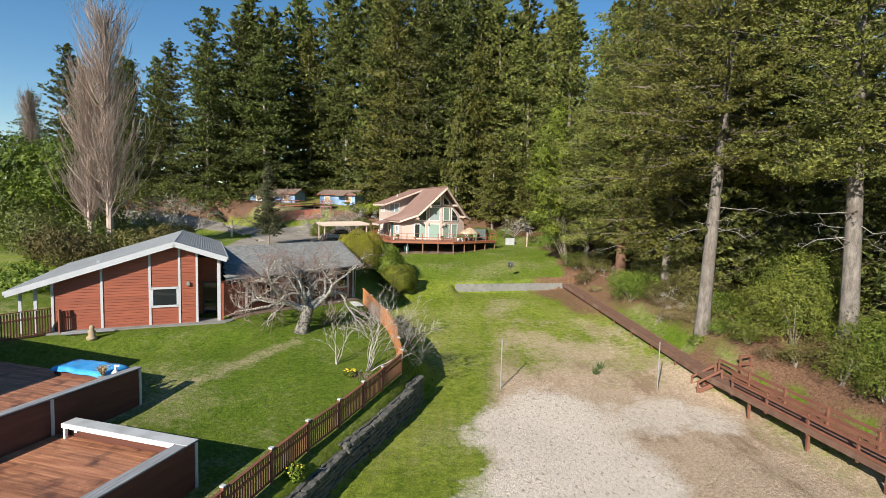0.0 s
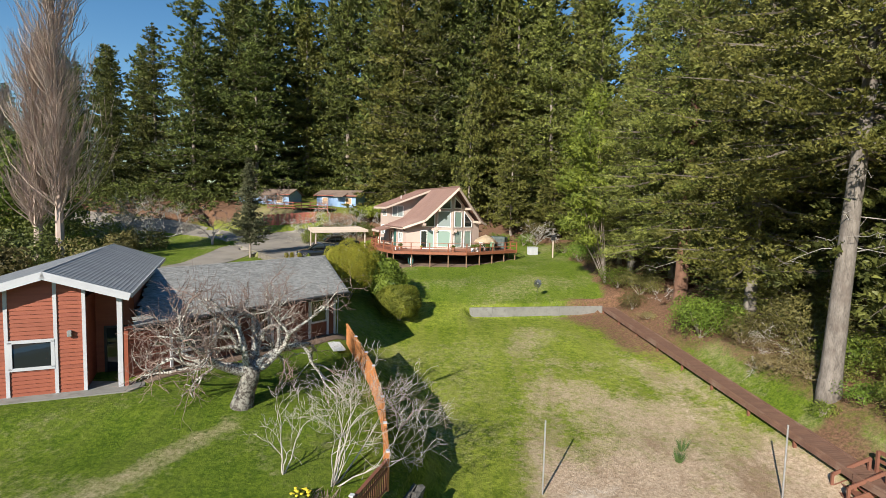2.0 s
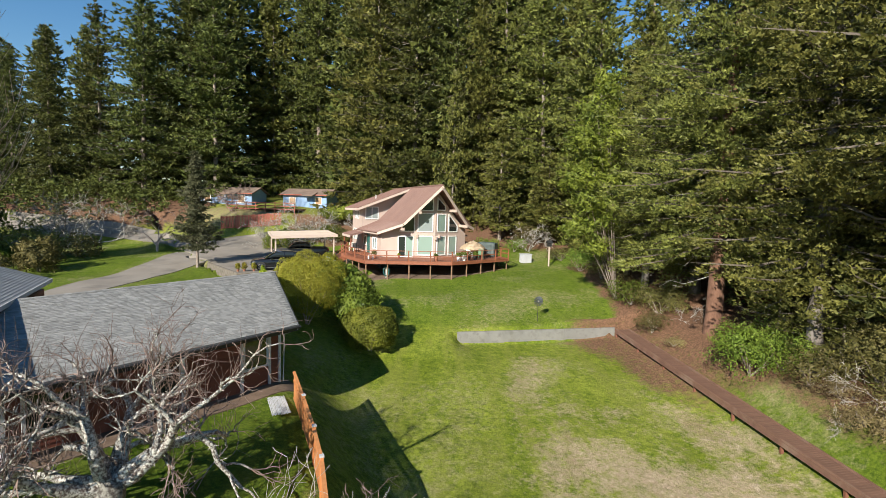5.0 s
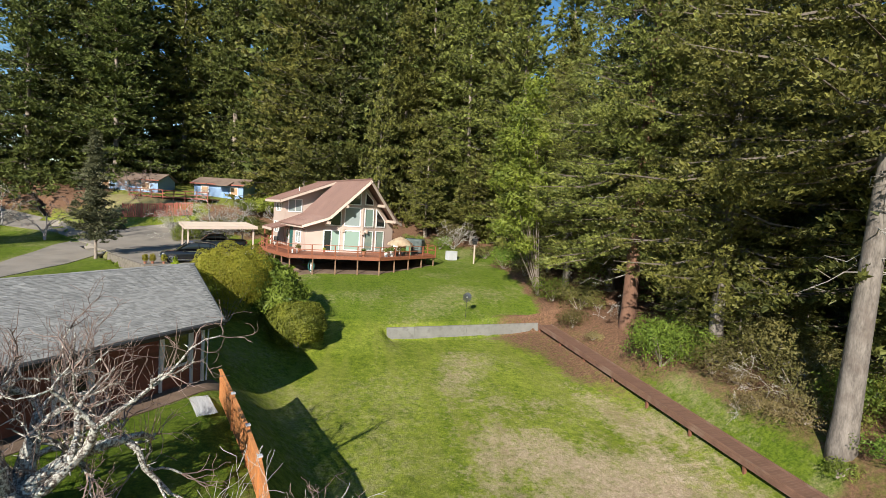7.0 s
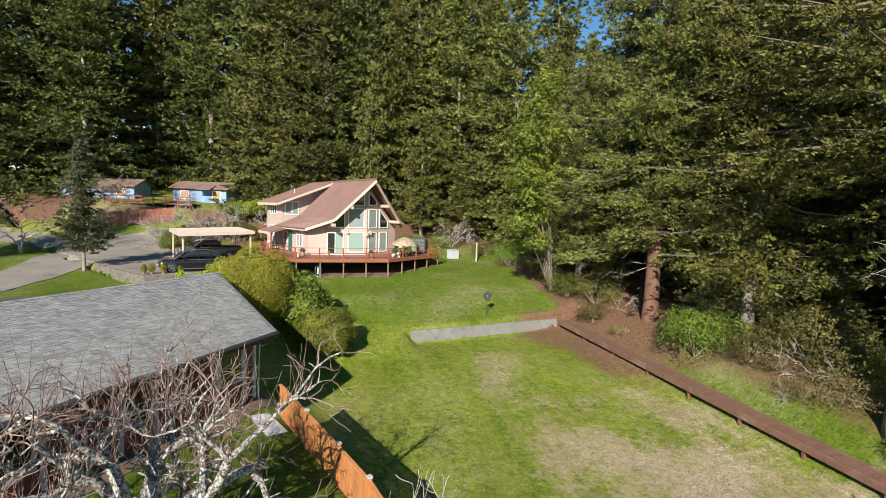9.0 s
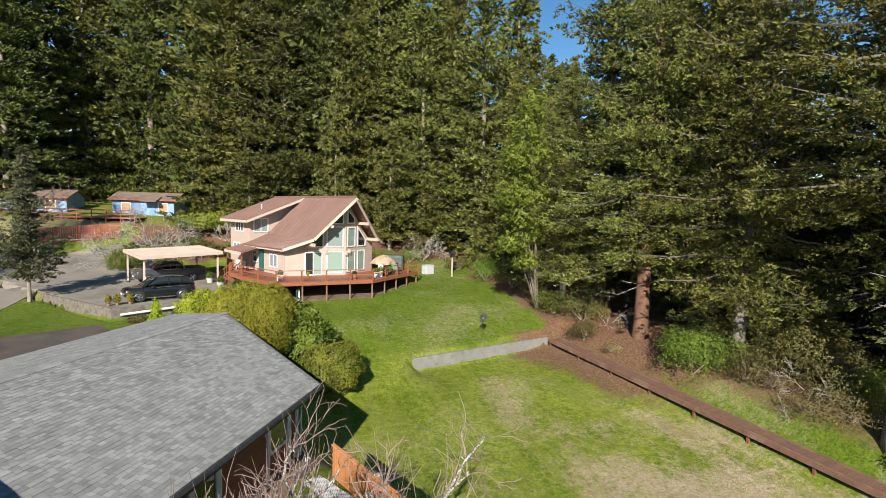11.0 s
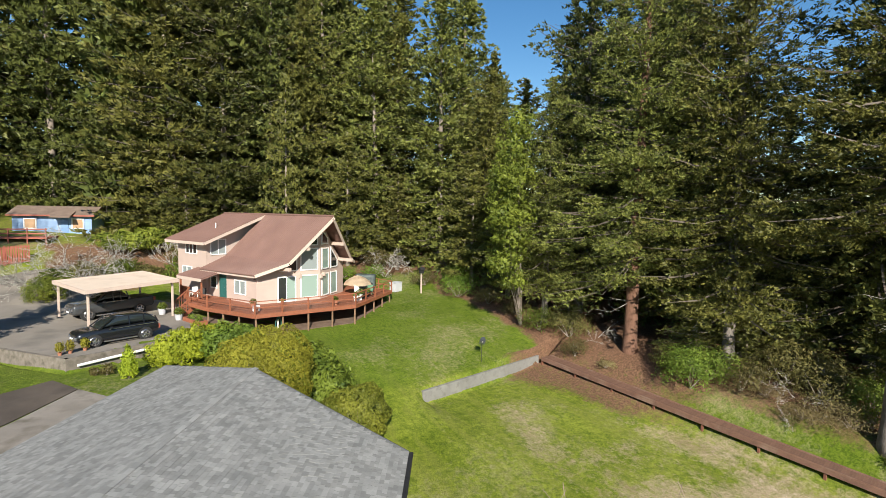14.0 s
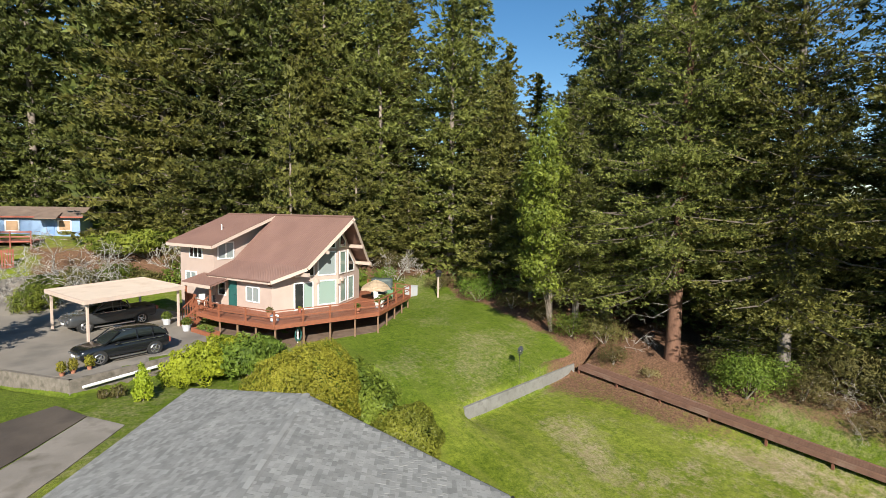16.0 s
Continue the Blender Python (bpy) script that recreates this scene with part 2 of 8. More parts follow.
M["capboard"] = material("weathered_grey_cap_board", (0.15, 0.155, 0.165), (0.30, 0.31, 0.325), 2.5, 0.75, 0.2, 40, stretch=(6, .4, 6))
M["oldconcrete"] = material("dark_stained_concrete", (0.12, 0.105, 0.085), (0.22, 0.19, 0.16), 3.5, 0.92, 0.5, 40, stains=((0.085, 0.075, 0.055), 2.5))
M["deadlimb"] = material("bleached_dead_limb", (0.19, 0.17, 0.15), (0.36, 0.335, 0.30), 3, 0.95, 0.4, 30)
M["concrete"] = material("weathered_concrete", (0.175, 0.172, 0.16), (0.235, 0.23, 0.215), 1.2, 0.9, 0.3, 60, stains=((0.15, 0.145, 0.13), 2.6))
M["stone"] = material("mossy_field_stone", (0.05, 0.048, 0.044), (0.13, 0.125, 0.115), 3.0, 0.95, 0.6, 25, spread=0.3, stains=((0.085, 0.09, 0.055), 3.0))
M["asphalt"] = material("worn_asphalt", (0.195, 0.172, 0.145), (0.255, 0.228, 0.195), 0.5, 0.92, 0.3, 80, stains=((0.125, 0.115, 0.10), 0.35))
M["bark"] = material("grey_brown_bark", (0.16, 0.125, 0.10), (0.34, 0.29, 0.25), 2.2, 0.95, 0.8, 18, stretch=(1, 1, 0.3), stains=((0.10, 0.075, 0.06), 1.2))
M["redbark"] = material("red_brown_bark", (0.10, 0.050, 0.032), (0.20, 0.105, 0.068), 2.2, 0.95, 0.8, 18, stretch=(1, 1, 0.3))
M["greybark"] = material("pale_grey_bark", (0.085, 0.072, 0.062), (0.235, 0.205, 0.18), 4.5, 0.95, 1.0, 22, stretch=(1, 1, 0.3), stains=((0.12, 0.095, 0.08), 1.0))
M["limb"] = material("dark_conifer_limb", (0.07, 0.055, 0.045), (0.15, 0.125, 0.10), 3, 0.95, 0.4, 30)
M["lichen"] = mottled("lichen_covered_bark", (0.085, 0.062, 0.052), (0.52, 0.51, 0.46), 13.0)
M["applebark"] = mottled("dark_apple_bark_with_lichen", (0.055, 0.045, 0.038), (0.24, 0.23, 0.20), 6.0)
M["twig"] = material("reddish_grey_twig", (0.17, 0.11, 0.09), (0.27, 0.20, 0.17), 6, 0.9, 0.2, 40)
M["poplar"] = material("pale_poplar_twig", (0.30, 0.22, 0.185), (0.48, 0.385, 0.335), 1, 0.9, 0.2, 40)
M["fir"] = foliage("dark_fir_needles", (0.020, 0.031, 0.009), (0.172, 0.190, 0.046), 0.12, 0.22)
M["spruce"] = foliage("olive_spruce_needles", (0.030, 0.037, 0.009), (0.250, 0.255, 0.060), 0.12, 0.18)
# Second spruce tone, split off to hold shade on low boughs, since lightened.
M["hemlock"] = foliage("near_spruce_needles", (0.028, 0.036, 0.009), (0.265, 0.272, 0.064), 0.12, 0.20)
M["yellowleaf"] = foliage("yellow_green_leaf", (0.17, 0.21, 0.015), (0.50, 0.54, 0.05), 0.35)
M["huckle"] = foliage("yellowish_green_small_leaf", (0.035, 0.055, 0.010), (0.25, 0.27, 0.045), 0.25)
M["laurel"] = foliage("glossy_green_leaf", (0.042, 0.074, 0.010), (0.215, 0.275, 0.038), 0.25)
M["goldbush"] = foliage("olive_gold_leaf", (0.135, 0.125, 0.011), (0.34, 0.30, 0.038), 0.2, 0.06)
M["drybrush"] = foliage("dry_brown_brush", (0.10, 0.075, 0.035), (0.30, 0.24, 0.11), 0.2)
M["dullbush"] = foliage("dull_brown_green_leaf", (0.055, 0.055, 0.016), (0.19, 0.16, 0.055), 0.2)
M["bluespruce"] = foliage("grey_green_needles", (0.055, 0.065, 0.032), (0.21, 0.215, 0.12), 0.15)
M["glass"] = glass("window_glass_dark", (0.02, 0.025, 0.025))
M["curtainglass"] = glass("glass_over_green_blind", (0.25, 0.345, 0.30))
# Pale base colour holds both the blinds and the mirrored sky.
M["paleglass"] = glass("glass_pale_from_blind_and_sky", (0.24, 0.28, 0.28))
M["dark"] = material("dark_paint_and_void", (0.015, 0.015, 0.016), (0.03, 0.03, 0.03), 4, 0.6, 0.05)
M["teal"] = material("teal_door_paint", (0.015, 0.09, 0.085), (0.025, 0.12, 0.11), 3, 0.45, 0.03)
M["black"] = glass("black_car_paint", (0.012, 0.013, 0.015), 0.18)
M["greycar"] = glass("dark_grey_car_paint", (0.05, 0.052, 0.055), 0.22)
M["tyre"] = material("black_rubber", (0.015, 0.015, 0.015), (0.03, 0.03, 0.03), 6, 0.9, 0.1)
M["chrome"] = glass("silver_metal", (0.6, 0.6, 0.62), 0.25, 0.9)
M["bluetarp"] = material("blue_tarpaulin", (0.02, 0.22, 0.55), (0.06, 0.36, 0.70), 1.5, 0.45, 0.4, 8)
M["bluewall"] = material("pale_blue_cabin_paint", (0.20, 0.31, 0.50), (0.25, 0.37, 0.56), 1, 0.7, 0.1)
M["redpaint"] = material("brick_red_stain", (0.25, 0.068, 0.045), (0.34, 0.10, 0.064), 1.5, 0.7, 0.15, 30, spread=0.1)
M["brownroof"] = material("brown_shingle_roof", (0.15, 0.105, 0.08), (0.22, 0.16, 0.125), 1.5, 0.9, 0.4, 60)
M["galv"] = material("galvanised_steel", (0.42, 0.43, 0.44), (0.55, 0.56, 0.57), 5, 0.4, 0.05, metal=0.7)
M["canvas"] = material("sand_coloured_canvas", (0.60, 0.48, 0.33), (0.70, 0.57, 0.41), 3, 0.85, 0.2)
M["soil"] = material("bare_brown_soil", (0.10, 0.065, 0.045), (0.18, 0.125, 0.09), 2, 0.95, 0.5, 20)
M["terracotta"] = material("terracotta", (0.30, 0.12, 0.07), (0.38, 0.17, 0.10), 4, 0.8, 0.1)


# ---- the lie of the land ----
def wall_y(x):
    return 53.05 + 0.165 * (x - 1.43)


def yard_edge(y):
    return lin(y, (5, -7.9), (16.9, -4.65), (23, -2.6), (27.7, -1.2), (29.5, -1.6), (34.6, -4.2), (39.4, -6.3), (44, -8.5), (50, -10))


def bank_x(y):
    return lin(y, (5, 23), (15, 20.3), (23, 18.6), (27, 17.8), (30.5, 16.4), (55, 13.6), (62, 14.2), (70, 14.0), (76, 16), (90, 24), (120, 30))


def ground(x, y):
    court = lin(y, (30, 0.0), (36, .4), (44, 1.2), (50, 1.82), (56, 2.25)) - 0.4 * sm(13, 17, x) * sm(32, 27, y)
    lawn = lin(y, (30, 0.0), (36, .4), (44, 1.3), (49, 2.0), (53, 3.0), (58, 4.35), (60, 4.65), (64, 5.25), (72, 5.95), (78, 7.0), (86, 9.3), (96, 11.8), (120, 14.5), (200, 24))
    h = lawn
    if x > -3.0:
        w = wall_y(x)
        h = lawn + (court - lawn) * sm(lin(w - y, (0, .9), (6, -3)), lin(w - y, (0, 1.7), (6, 6)), x) * sm(0.25, -0.05, y - w) if y < w + 0.3 else max(lawn, 2.9 if x > 1 else 0)
    d = x - bank_x(y)
    if y < 55:
        b = lin(d, (-3.0, 0), (-.5, .3), (1.2, 1.3), (2.4, 2.5), (6, 3.3), (20, 5), (80, 9)) * lin(y, (18, .8), (33, 1.05), (45, .85), (55, .8))
    else:
        b = lin(d, (-1, 0), (2, .55), (10, 2.0), (40, 5), (80, 8))
    if d > -3:
        h += b
    e = yard_edge(y) - x
    yard = lin(y, (10, 1.1), (20, 1.4), (28, 2.0), (31, 2.6), (40, 3.4), (60, 4.6))
    yard += lin(e, (0, 0), (4, .5), (9, 1.1), (30, 1.6), (60, 2.2)) * lin(y, (10, .8), (31, 1.0), (48, .5), (60, .2), (66, 0))
    k = sm(-.3, .3, e) if y < 28 else sm(lin(y, (28, -.3), (31, -3), (44, -4.5), (48, -6)), .6, e)
    if y > 58:
        north = lin(y, (60, 5.55), (72, 5.6), (80, 6.0), (86, 7.2), (92, 10.3), (99, 11.8), (120, 14.5), (200, 24))
        dw, de = (x + 17.3) * .787 + (y - 61.5) * .617, -(x + 17.3) * .38 + (y - 61.5) * .92
        t = sm(60, 74, y) if dw < -.3 else sm(-.1, .25, min(dw, de)) if dw < .3 else sm(-.1, .25, de)
        yard = yard * (1 - t) + north * t
        f = sm(58, 63, y)
        k = k * (1 - f) + sm(3.5, 9, -x) * f
    h = h * (1 - k) + yard * k
    if -30 < x < -5 and 20 < y < 48:
        u, v = (x + 13.4) * .9018 + (y - 30.4) * .4321, -(x + 13.4) * .4321 + (y - 30.4) * .9018
        w = sm(3.2, .7, math.hypot(max(-10.4 - u, 0, u - 1.0), max(-.6 - v, 0, v - 10)))
        h = h * (1 - w) + max(h, 3.64) * w
    return h + 0.10 * noise.noise((x * .22, y * .22, 3.1)) + 0.03 * noise.noise((x * .9, y * .9, 7.7))


def far_ground(x, y):
    """Beyond the place itself the land runs out into low wooded hills."""
    r = math.hypot(x, y - 50)
    return ground(max(-75, min(55, x)), max(-15, min(125, y))) + 22 * sm(250, 900, r) + 10 * sm(120, 400, r) * noise.noise((x * .004, y * .004, 1))


def cover(x, y):
    """Sand, bare pale earth, dry grass and brown needle litter, from 0 to 1."""
    n1 = noise.noise((x * .30, y * .30, 0.4)) * .6 + noise.noise((x * .9, y * .9, 5.0)) * .35
    n2 = noise.noise((x * .14, y * .14, 9.4))
    sand = sm(-.15, .75, 1 - ((x - 5.6) / 5.2) ** 2 - ((y - 19.0) / 12.5) ** 2 + n1 * .7)
    sand = max(sand, .75 * sm(.0, .8, 1 - ((x - 12.6) / 4.6) ** 2 - ((y - 26.5) / 3.6) ** 2 + n1 * 1.2))
    d = x - bank_x(y)
    if y < 55.3:
        sand = max(sand, .34 * sm(.1, 1.0, 1 - abs(d + 1.9) / 1.5 + n1 * 2.2) * sm(31, 37, y) * sm(46, 40, y))
    inside = sm(-1.5, 1.5, x - lin(y, (5, 1.5), (30, 3.0), (40, 3.5), (53, 4.0))) * sm(54, 49, y) * sm(.4, -.4, x - bank_x(y))
    earth = inside * (.44 + .55 * n1 + .40 * n2 + .62 * sm(36, 27, y) - .12 * sm(41, 47, y))
    earth = max(earth, .5 * inside * sm(.1, .8, 1 - abs(d + 2.2) / 1.7 + n1 * 1.3) * sm(31, 35, y) * sm(48, 43, y))
    earth *= 1 - .5 * sm(-3.8, -1.2, d + n1 * 2) * sm(29, 24, y)
    litter = 0.0
    if y < 55.3:
        litter = max(sm(lin(y, (40, -1.6), (53, -6.5)), lin(y, (40, -.3), (53, -1.5)), d + n1 * 2.0) * sm(38, 48, y) * .85, sm(1.2, 2.2, d) * (1 - .30 * sm(.0, .5, 1 - abs(y - 37.0) / 7 - abs(d - 2.6) / 3.5 + n1)))
        if y < 34 and d < 1.5:
            litter = .85 * sm(-.4, .4, d)
    else:
        litter = sm(-1.0, .3, d + n1)
    litter = max(litter, .9 * sm(-.2, .5, 1 - ((x + 13) / 8.5) ** 2 - ((y - 89) / 6.5) ** 2 + n1))
    litter = max(litter, sm(86.5, 90, y + n1 * 3) * sm(-33, -36, x))
    litter = max(litter, .5 * sm(88.6, 89.6, y - .17 * (x + 21.8) + n1) * sm(-14, -18, x))
    litter = max(litter, sm(76.5, 79.5, y + n1 * 2) * (1 - sm(3, 7, -x)))
    dry = .85 * inside * (.70 + n1 * .9 + n2 * .4)
    dry = max(dry, .35 + n1 * .4 + n2 * .3)
    dry = max(dry, .8 * sm(-.2, .6, 1 - ((x + 30) / 9) ** 2 - ((y - 92) / 4) ** 2 + n1))
    if y < 52 and -.2 < d < 6:
        dry = max(dry, .34 + n1 * .6)
    stripe = abs((x + 9.8) * .905 - (y - 25.9) * .425)
    if x < -4:
        dry = max(dry, .85 * sm(.75, .1, stripe + n1 * .4) * sm(12, 16, y) * sm(31, 28, y))
    return sand, earth, max(0.0, dry), litter


def ground_material():
    m = bpy.data.materials.new("lawn_sand_and_earth")
    m.use_nodes = True
    n, l = m.node_tree.nodes, m.node_tree.links
    b = n["Principled BSDF"]
    tc = n.new("ShaderNodeTexCoord")

    def noise_at(scale, detail=5, rough=.6, sx=1.0, sy=1.0, turn=0.0):
        mp = n.new("ShaderNodeMapping")
        mp.inputs["Scale"].default_value, mp.inputs["Rotation"].default_value = (sx, sy, 1), (0, 0, turn)
        l.new(tc.outputs["Object"], mp.inputs[0])
        t = n.new("ShaderNodeTexNoise")
        t.inputs["Scale"].default_value, t.inputs["Detail"].default_value, t.inputs["Roughness"].default_value = scale, detail, rough
        l.new(mp.outputs[0], t.inputs[0])
        return t.outputs[0]

    def mixed(f, a, c):
        x = n.new("ShaderNodeMix")
        x.data_type = "RGBA"
        for sock, v in ((x.inputs[0], f), (x.inputs[6], a), (x.inputs[7], c)):
            if hasattr(v, "links"):
                l.new(v, sock)
            else:
                sock.default_value = (*v, 1) if hasattr(v, "__len__") else v
        return x.outputs[2]

    def step(v, lo, hi):
        x = n.new("ShaderNodeMapRange")
        x.inputs[1].default_value, x.inputs[2].default_value = lo, hi
        l.new(v, x.inputs[0])
        return x.outputs[0]

    def madd(v, k, w):
        x = n.new("ShaderNodeMath")
        x.operation = "MULTIPLY_ADD"
        l.new(v, x.inputs[0])
        x.inputs[1].default_value = k
        l.new(w, x.inputs[2])
        return x.outputs[0]

    blades = noise_at(7.5, 9, .85)
    tufts = noise_at(2.4, 7, .75)
    mow = noise_at(1.1, 4, .6, 1.0, 0.10, 0.45)
    patch = noise_at(0.30, 4)
    green = mixed(step(patch, .35, .65), (0.182, 0.228, 0.018), (0.285, 0.328, 0.044))
    green = mixed(step(tufts, .38, .60), mixed(.60, green, (0.034, 0.072, 0.005)), green)
    green = mixed(step(blades, .40, .54), mixed(.5, green, (0.026, 0.055, 0.005)), green)
    green = mixed(step(blades, .54, .66), green, (0.215, 0.275, 0.035))
    green = mixed(madd(step(mow, .47, .6), .38, step(patch, 5, 6)), green, (0.225, 0.235, 0.05))
    lush = n.new("ShaderNodeAttribute")
    lush.attribute_name = "lush"
    green = mixed(lush.outputs["Fac"], green, mixed(step(blades, .44, .64), (0.022, 0.062, 0.003), (0.118, 0.185, 0.011)))
    at = n.new("ShaderNodeAttribute")
    at.attribute_name = "cover"
    sep = n.new("ShaderNodeSeparateColor")
    l.new(at.outputs["Color"], sep.inputs[0])
    rough_edge = noise_at(2.6, 9, .78)
    speck = noise_at(7.0, 8, .8)
    dry = mixed(step(blades, .40, .62), (0.185, 0.17, 0.065), (0.50, 0.41, 0.28))
    col = mixed(step(madd(rough_edge, 1.5, sep.outputs[2]), 1.12, 1.75), green, dry)
    soil = mixed(step(speck, .38, .62), (0.29, 0.205, 0.135), (0.58, 0.45, 0.33))
    streak = noise_at(0.5, 7, .72, 1.0, .4, -.4)
    soil = mixed(madd(step(streak, .50, .62), .7, step(patch, 5, 6)), soil, (0.22, 0.145, 0.088))
    col = mixed(step(madd(blades, .5, madd(rough_edge, 1.4, sep.outputs[1])), 1.22, 1.75), col, soil)
    litter = mixed(step(speck, .38, .62), (0.085, 0.045, 0.026), (0.235, 0.135, 0.085))
    col = mixed(step(madd(rough_edge, 1.3, at.outputs["Alpha"]), 1.05, 1.5), col, litter)
    grains = noise_at(5.5, 6, .72, 1.0, .6, .5)
    sand = mixed(step(speck, .3, .7), (0.52, 0.445, 0.375), (0.70, 0.615, 0.525))
    sand = mixed(step(grains, .54, .66), sand, (0.30, 0.235, 0.155))
    col = mixed(step(madd(rough_edge, 1.3, sep.outputs[0]), 1.0, 1.5), col, sand)
    l.new(col, b.inputs["Base Color"])
    b.inputs["Roughness"].default_value, b.inputs["Specular IOR Level"].default_value = 0.95, 0.15
    bp = n.new("ShaderNodeBump")
    bp.inputs["Strength"].default_value, bp.inputs["Distance"].default_value = 0.9, 0.08
    l.new(madd(tufts, .8, blades), bp.inputs["Height"])
    l.new(bp.outputs[0], b.inputs["Normal"])
    return m


def build_ground():
    def axis(lo, hi, step, finer):
        core = sorted({round(lo + step * i, 3) for i in range(int(round((hi - lo) / step)) + 1)} | {round(f0 + .125 * i, 3) for f0, f1 in finer for i in range(int((f1 - f0) / .125) + 1)})
        out = [3, 8, 18, 40, 90, 200, 450, 1000, 2400]
        return [lo - d for d in out[::-1]] + core + [hi + d for d in out]
    xs, ys = axis(-75, 55, 0.7, ((-23.5, -16.5), (-7, -1), (1, 2))), axis(-15, 125, 0.7, ((52.5, 55.5), (61, 66)))
    verts = [(x, y, ground(x, y) if -75 <= x <= 55 and -15 <= y <= 125 else far_ground(x, y)) for y in ys for x in xs]
    w = len(xs)
    faces = [(j * w + i, j * w + i + 1, (j + 1) * w + i + 1, (j + 1) * w + i) for j in range(len(ys) - 1) for i in range(w - 1)]
    ob = raw("ground", verts, faces, ground_material(), None, True)
    att = ob.data.color_attributes.new("cover", "FLOAT_COLOR", "POINT")
    flat = np.zeros((len(verts), 4), "f4")
    flat[:, 3] = 0
    for i, v in enumerate(verts):
        if -75 < v[0] < 55 and -15 < v[1] < 125:
            flat[i] = cover(v[0], v[1])
    att.data.foreach_set("color", flat.ravel())
    rich = ob.data.attributes.new("lush", "FLOAT", "POINT")
    rich.data.foreach_set("value", np.array([.62 * sm(-.6, .8, yard_edge(v[1]) - v[0]) * sm(46, 40, v[1]) + .55 * sm(53.2, 54.5, v[1]) * sm(84, 80, v[1]) + .55 * sm(-.3, .6, v[0] - bank_x(v[1])) * sm(56, 52, v[1]) for v in verts], "f4"))
    tagged(ob, "mown green lawn with a worn sand court and bare earth", "ground", kind="structure")


build_ground()


def sheet(name, outline, mat, label, category, lift=0.04, step=0.8, kind="structure"):
    """A paved sheet that follows the ground inside an outline."""
    bm = bmesh.new()
    vs = [bm.verts.new((x, y, 0)) for x, y in outline]
    f = bm.faces.new(vs)
    lo, hi = [min(p[i] for p in outline) for i in (0, 1)], [max(p[i] for p in outline) for i in (0, 1)]
    for i in (0, 1):
        k = lo[i] + step
        while k < hi[i]:
            co, no = [0, 0, 0], [0, 0, 0]
            co[i], no[i] = k, 1
            bmesh.ops.bisect_plane(bm, geom=bm.verts[:] + bm.edges[:] + bm.faces[:], plane_co=co, plane_no=no)
            k += step
    for v in bm.verts:
        v.co.z = ground(v.co.x, v.co.y) + lift
    ext = bmesh.ops.extrude_face_region(bm, geom=bm.faces[:])
    for v in ext["geom"]:
        if isinstance(v, bmesh.types.BMVert):
            v.co.z -= 0.25
    return alone(name, bm, mat, label, category, kind=kind)

# ---- plants ----
def tri_mesh(name, tris, mat):
    """tris: array (n, 3, 3); each triangle is a piece of its own."""
    n = len(tris)
    me = bpy.data.meshes.new(name)
    me.vertices.add(n * 3)
    me.vertices.foreach_set("co", np.asarray(tris, "f4").ravel())
    me.loops.add(n * 3)
    me.loops.foreach_set("vertex_index", np.arange(n * 3, dtype="i4"))
    me.polygons.add(n)
    me.polygons.foreach_set("loop_start", np.arange(0, n * 3, 3, dtype="i4"))
    me.update(calc_edges=True)
    me.materials.append(mat)
    return me


def unit(v):
    return v / np.maximum(np.linalg.norm(v, axis=-1, keepdims=True), 1e-6)


def needle_pads(centre, out, size, per, blade, rg, flat=.72, fan=1.0, hang=.12):
    """Needle sprays: every pad is a small fan of twigs along its limb, each twig a brush of slender needle bundles."""
    up = np.array([0, 0, 1.0])
    twigs = max(2, per // 7)
    each = max(1, round(per / twigs))
    c, o, r = np.repeat(centre, twigs, 0), np.repeat(out, twigs, 0), np.repeat(size, twigs)[:, None]
    n = len(c)
    a = unit(np.cross(up, o))
    ang = rg.uniform(-fan, fan, (n, 1))
    way = unit(o * np.cos(ang) + a * np.sin(ang) + up * rg.normal(.04, .20 * flat + .05, (n, 1)))
    ln = r * rg.uniform(.75, 1.45, (n, 1)) * (1 - .2 * np.abs(ang))
    p0 = c - o * r * .55 + (o * rg.normal(0, .25, (n, 1)) + a * rg.normal(0, .28, (n, 1)) + up * rg.normal(0, .26, (n, 1)) * flat) * r
    e1 = unit(np.cross(up, way))
    e2 = np.cross(way, e1)
    e2 = np.where(e2[:, 2:] < 0, -e2, e2)
    c, way, ln, e1, e2 = (np.repeat(v, each, 0) for v in (p0, way, ln, e1, e2))
    n = len(c)
    u = rg.random((n, 1)) ** .8
    phi = rg.normal(math.pi / 2, 1.3, (n, 1))
    rad = e1 * np.cos(phi) + e2 * np.sin(phi)
    p = c + way * ln * u - up * hang * ln * u * u
    t = unit(way * .75 + rad * (.95 - .4 * u) + rg.normal(0, .12, (n, 3)))
    nrm = unit(rad + rg.normal(0, .25, (n, 3)))
    w = unit(np.cross(nrm, t))
    s = blade * rg.uniform(.6, 1.3, (n, 1))
    k = s * rg.uniform(.21, .31, (n, 1))
    return np.stack([p - w * k, p + w * k, p + t * s], 1)


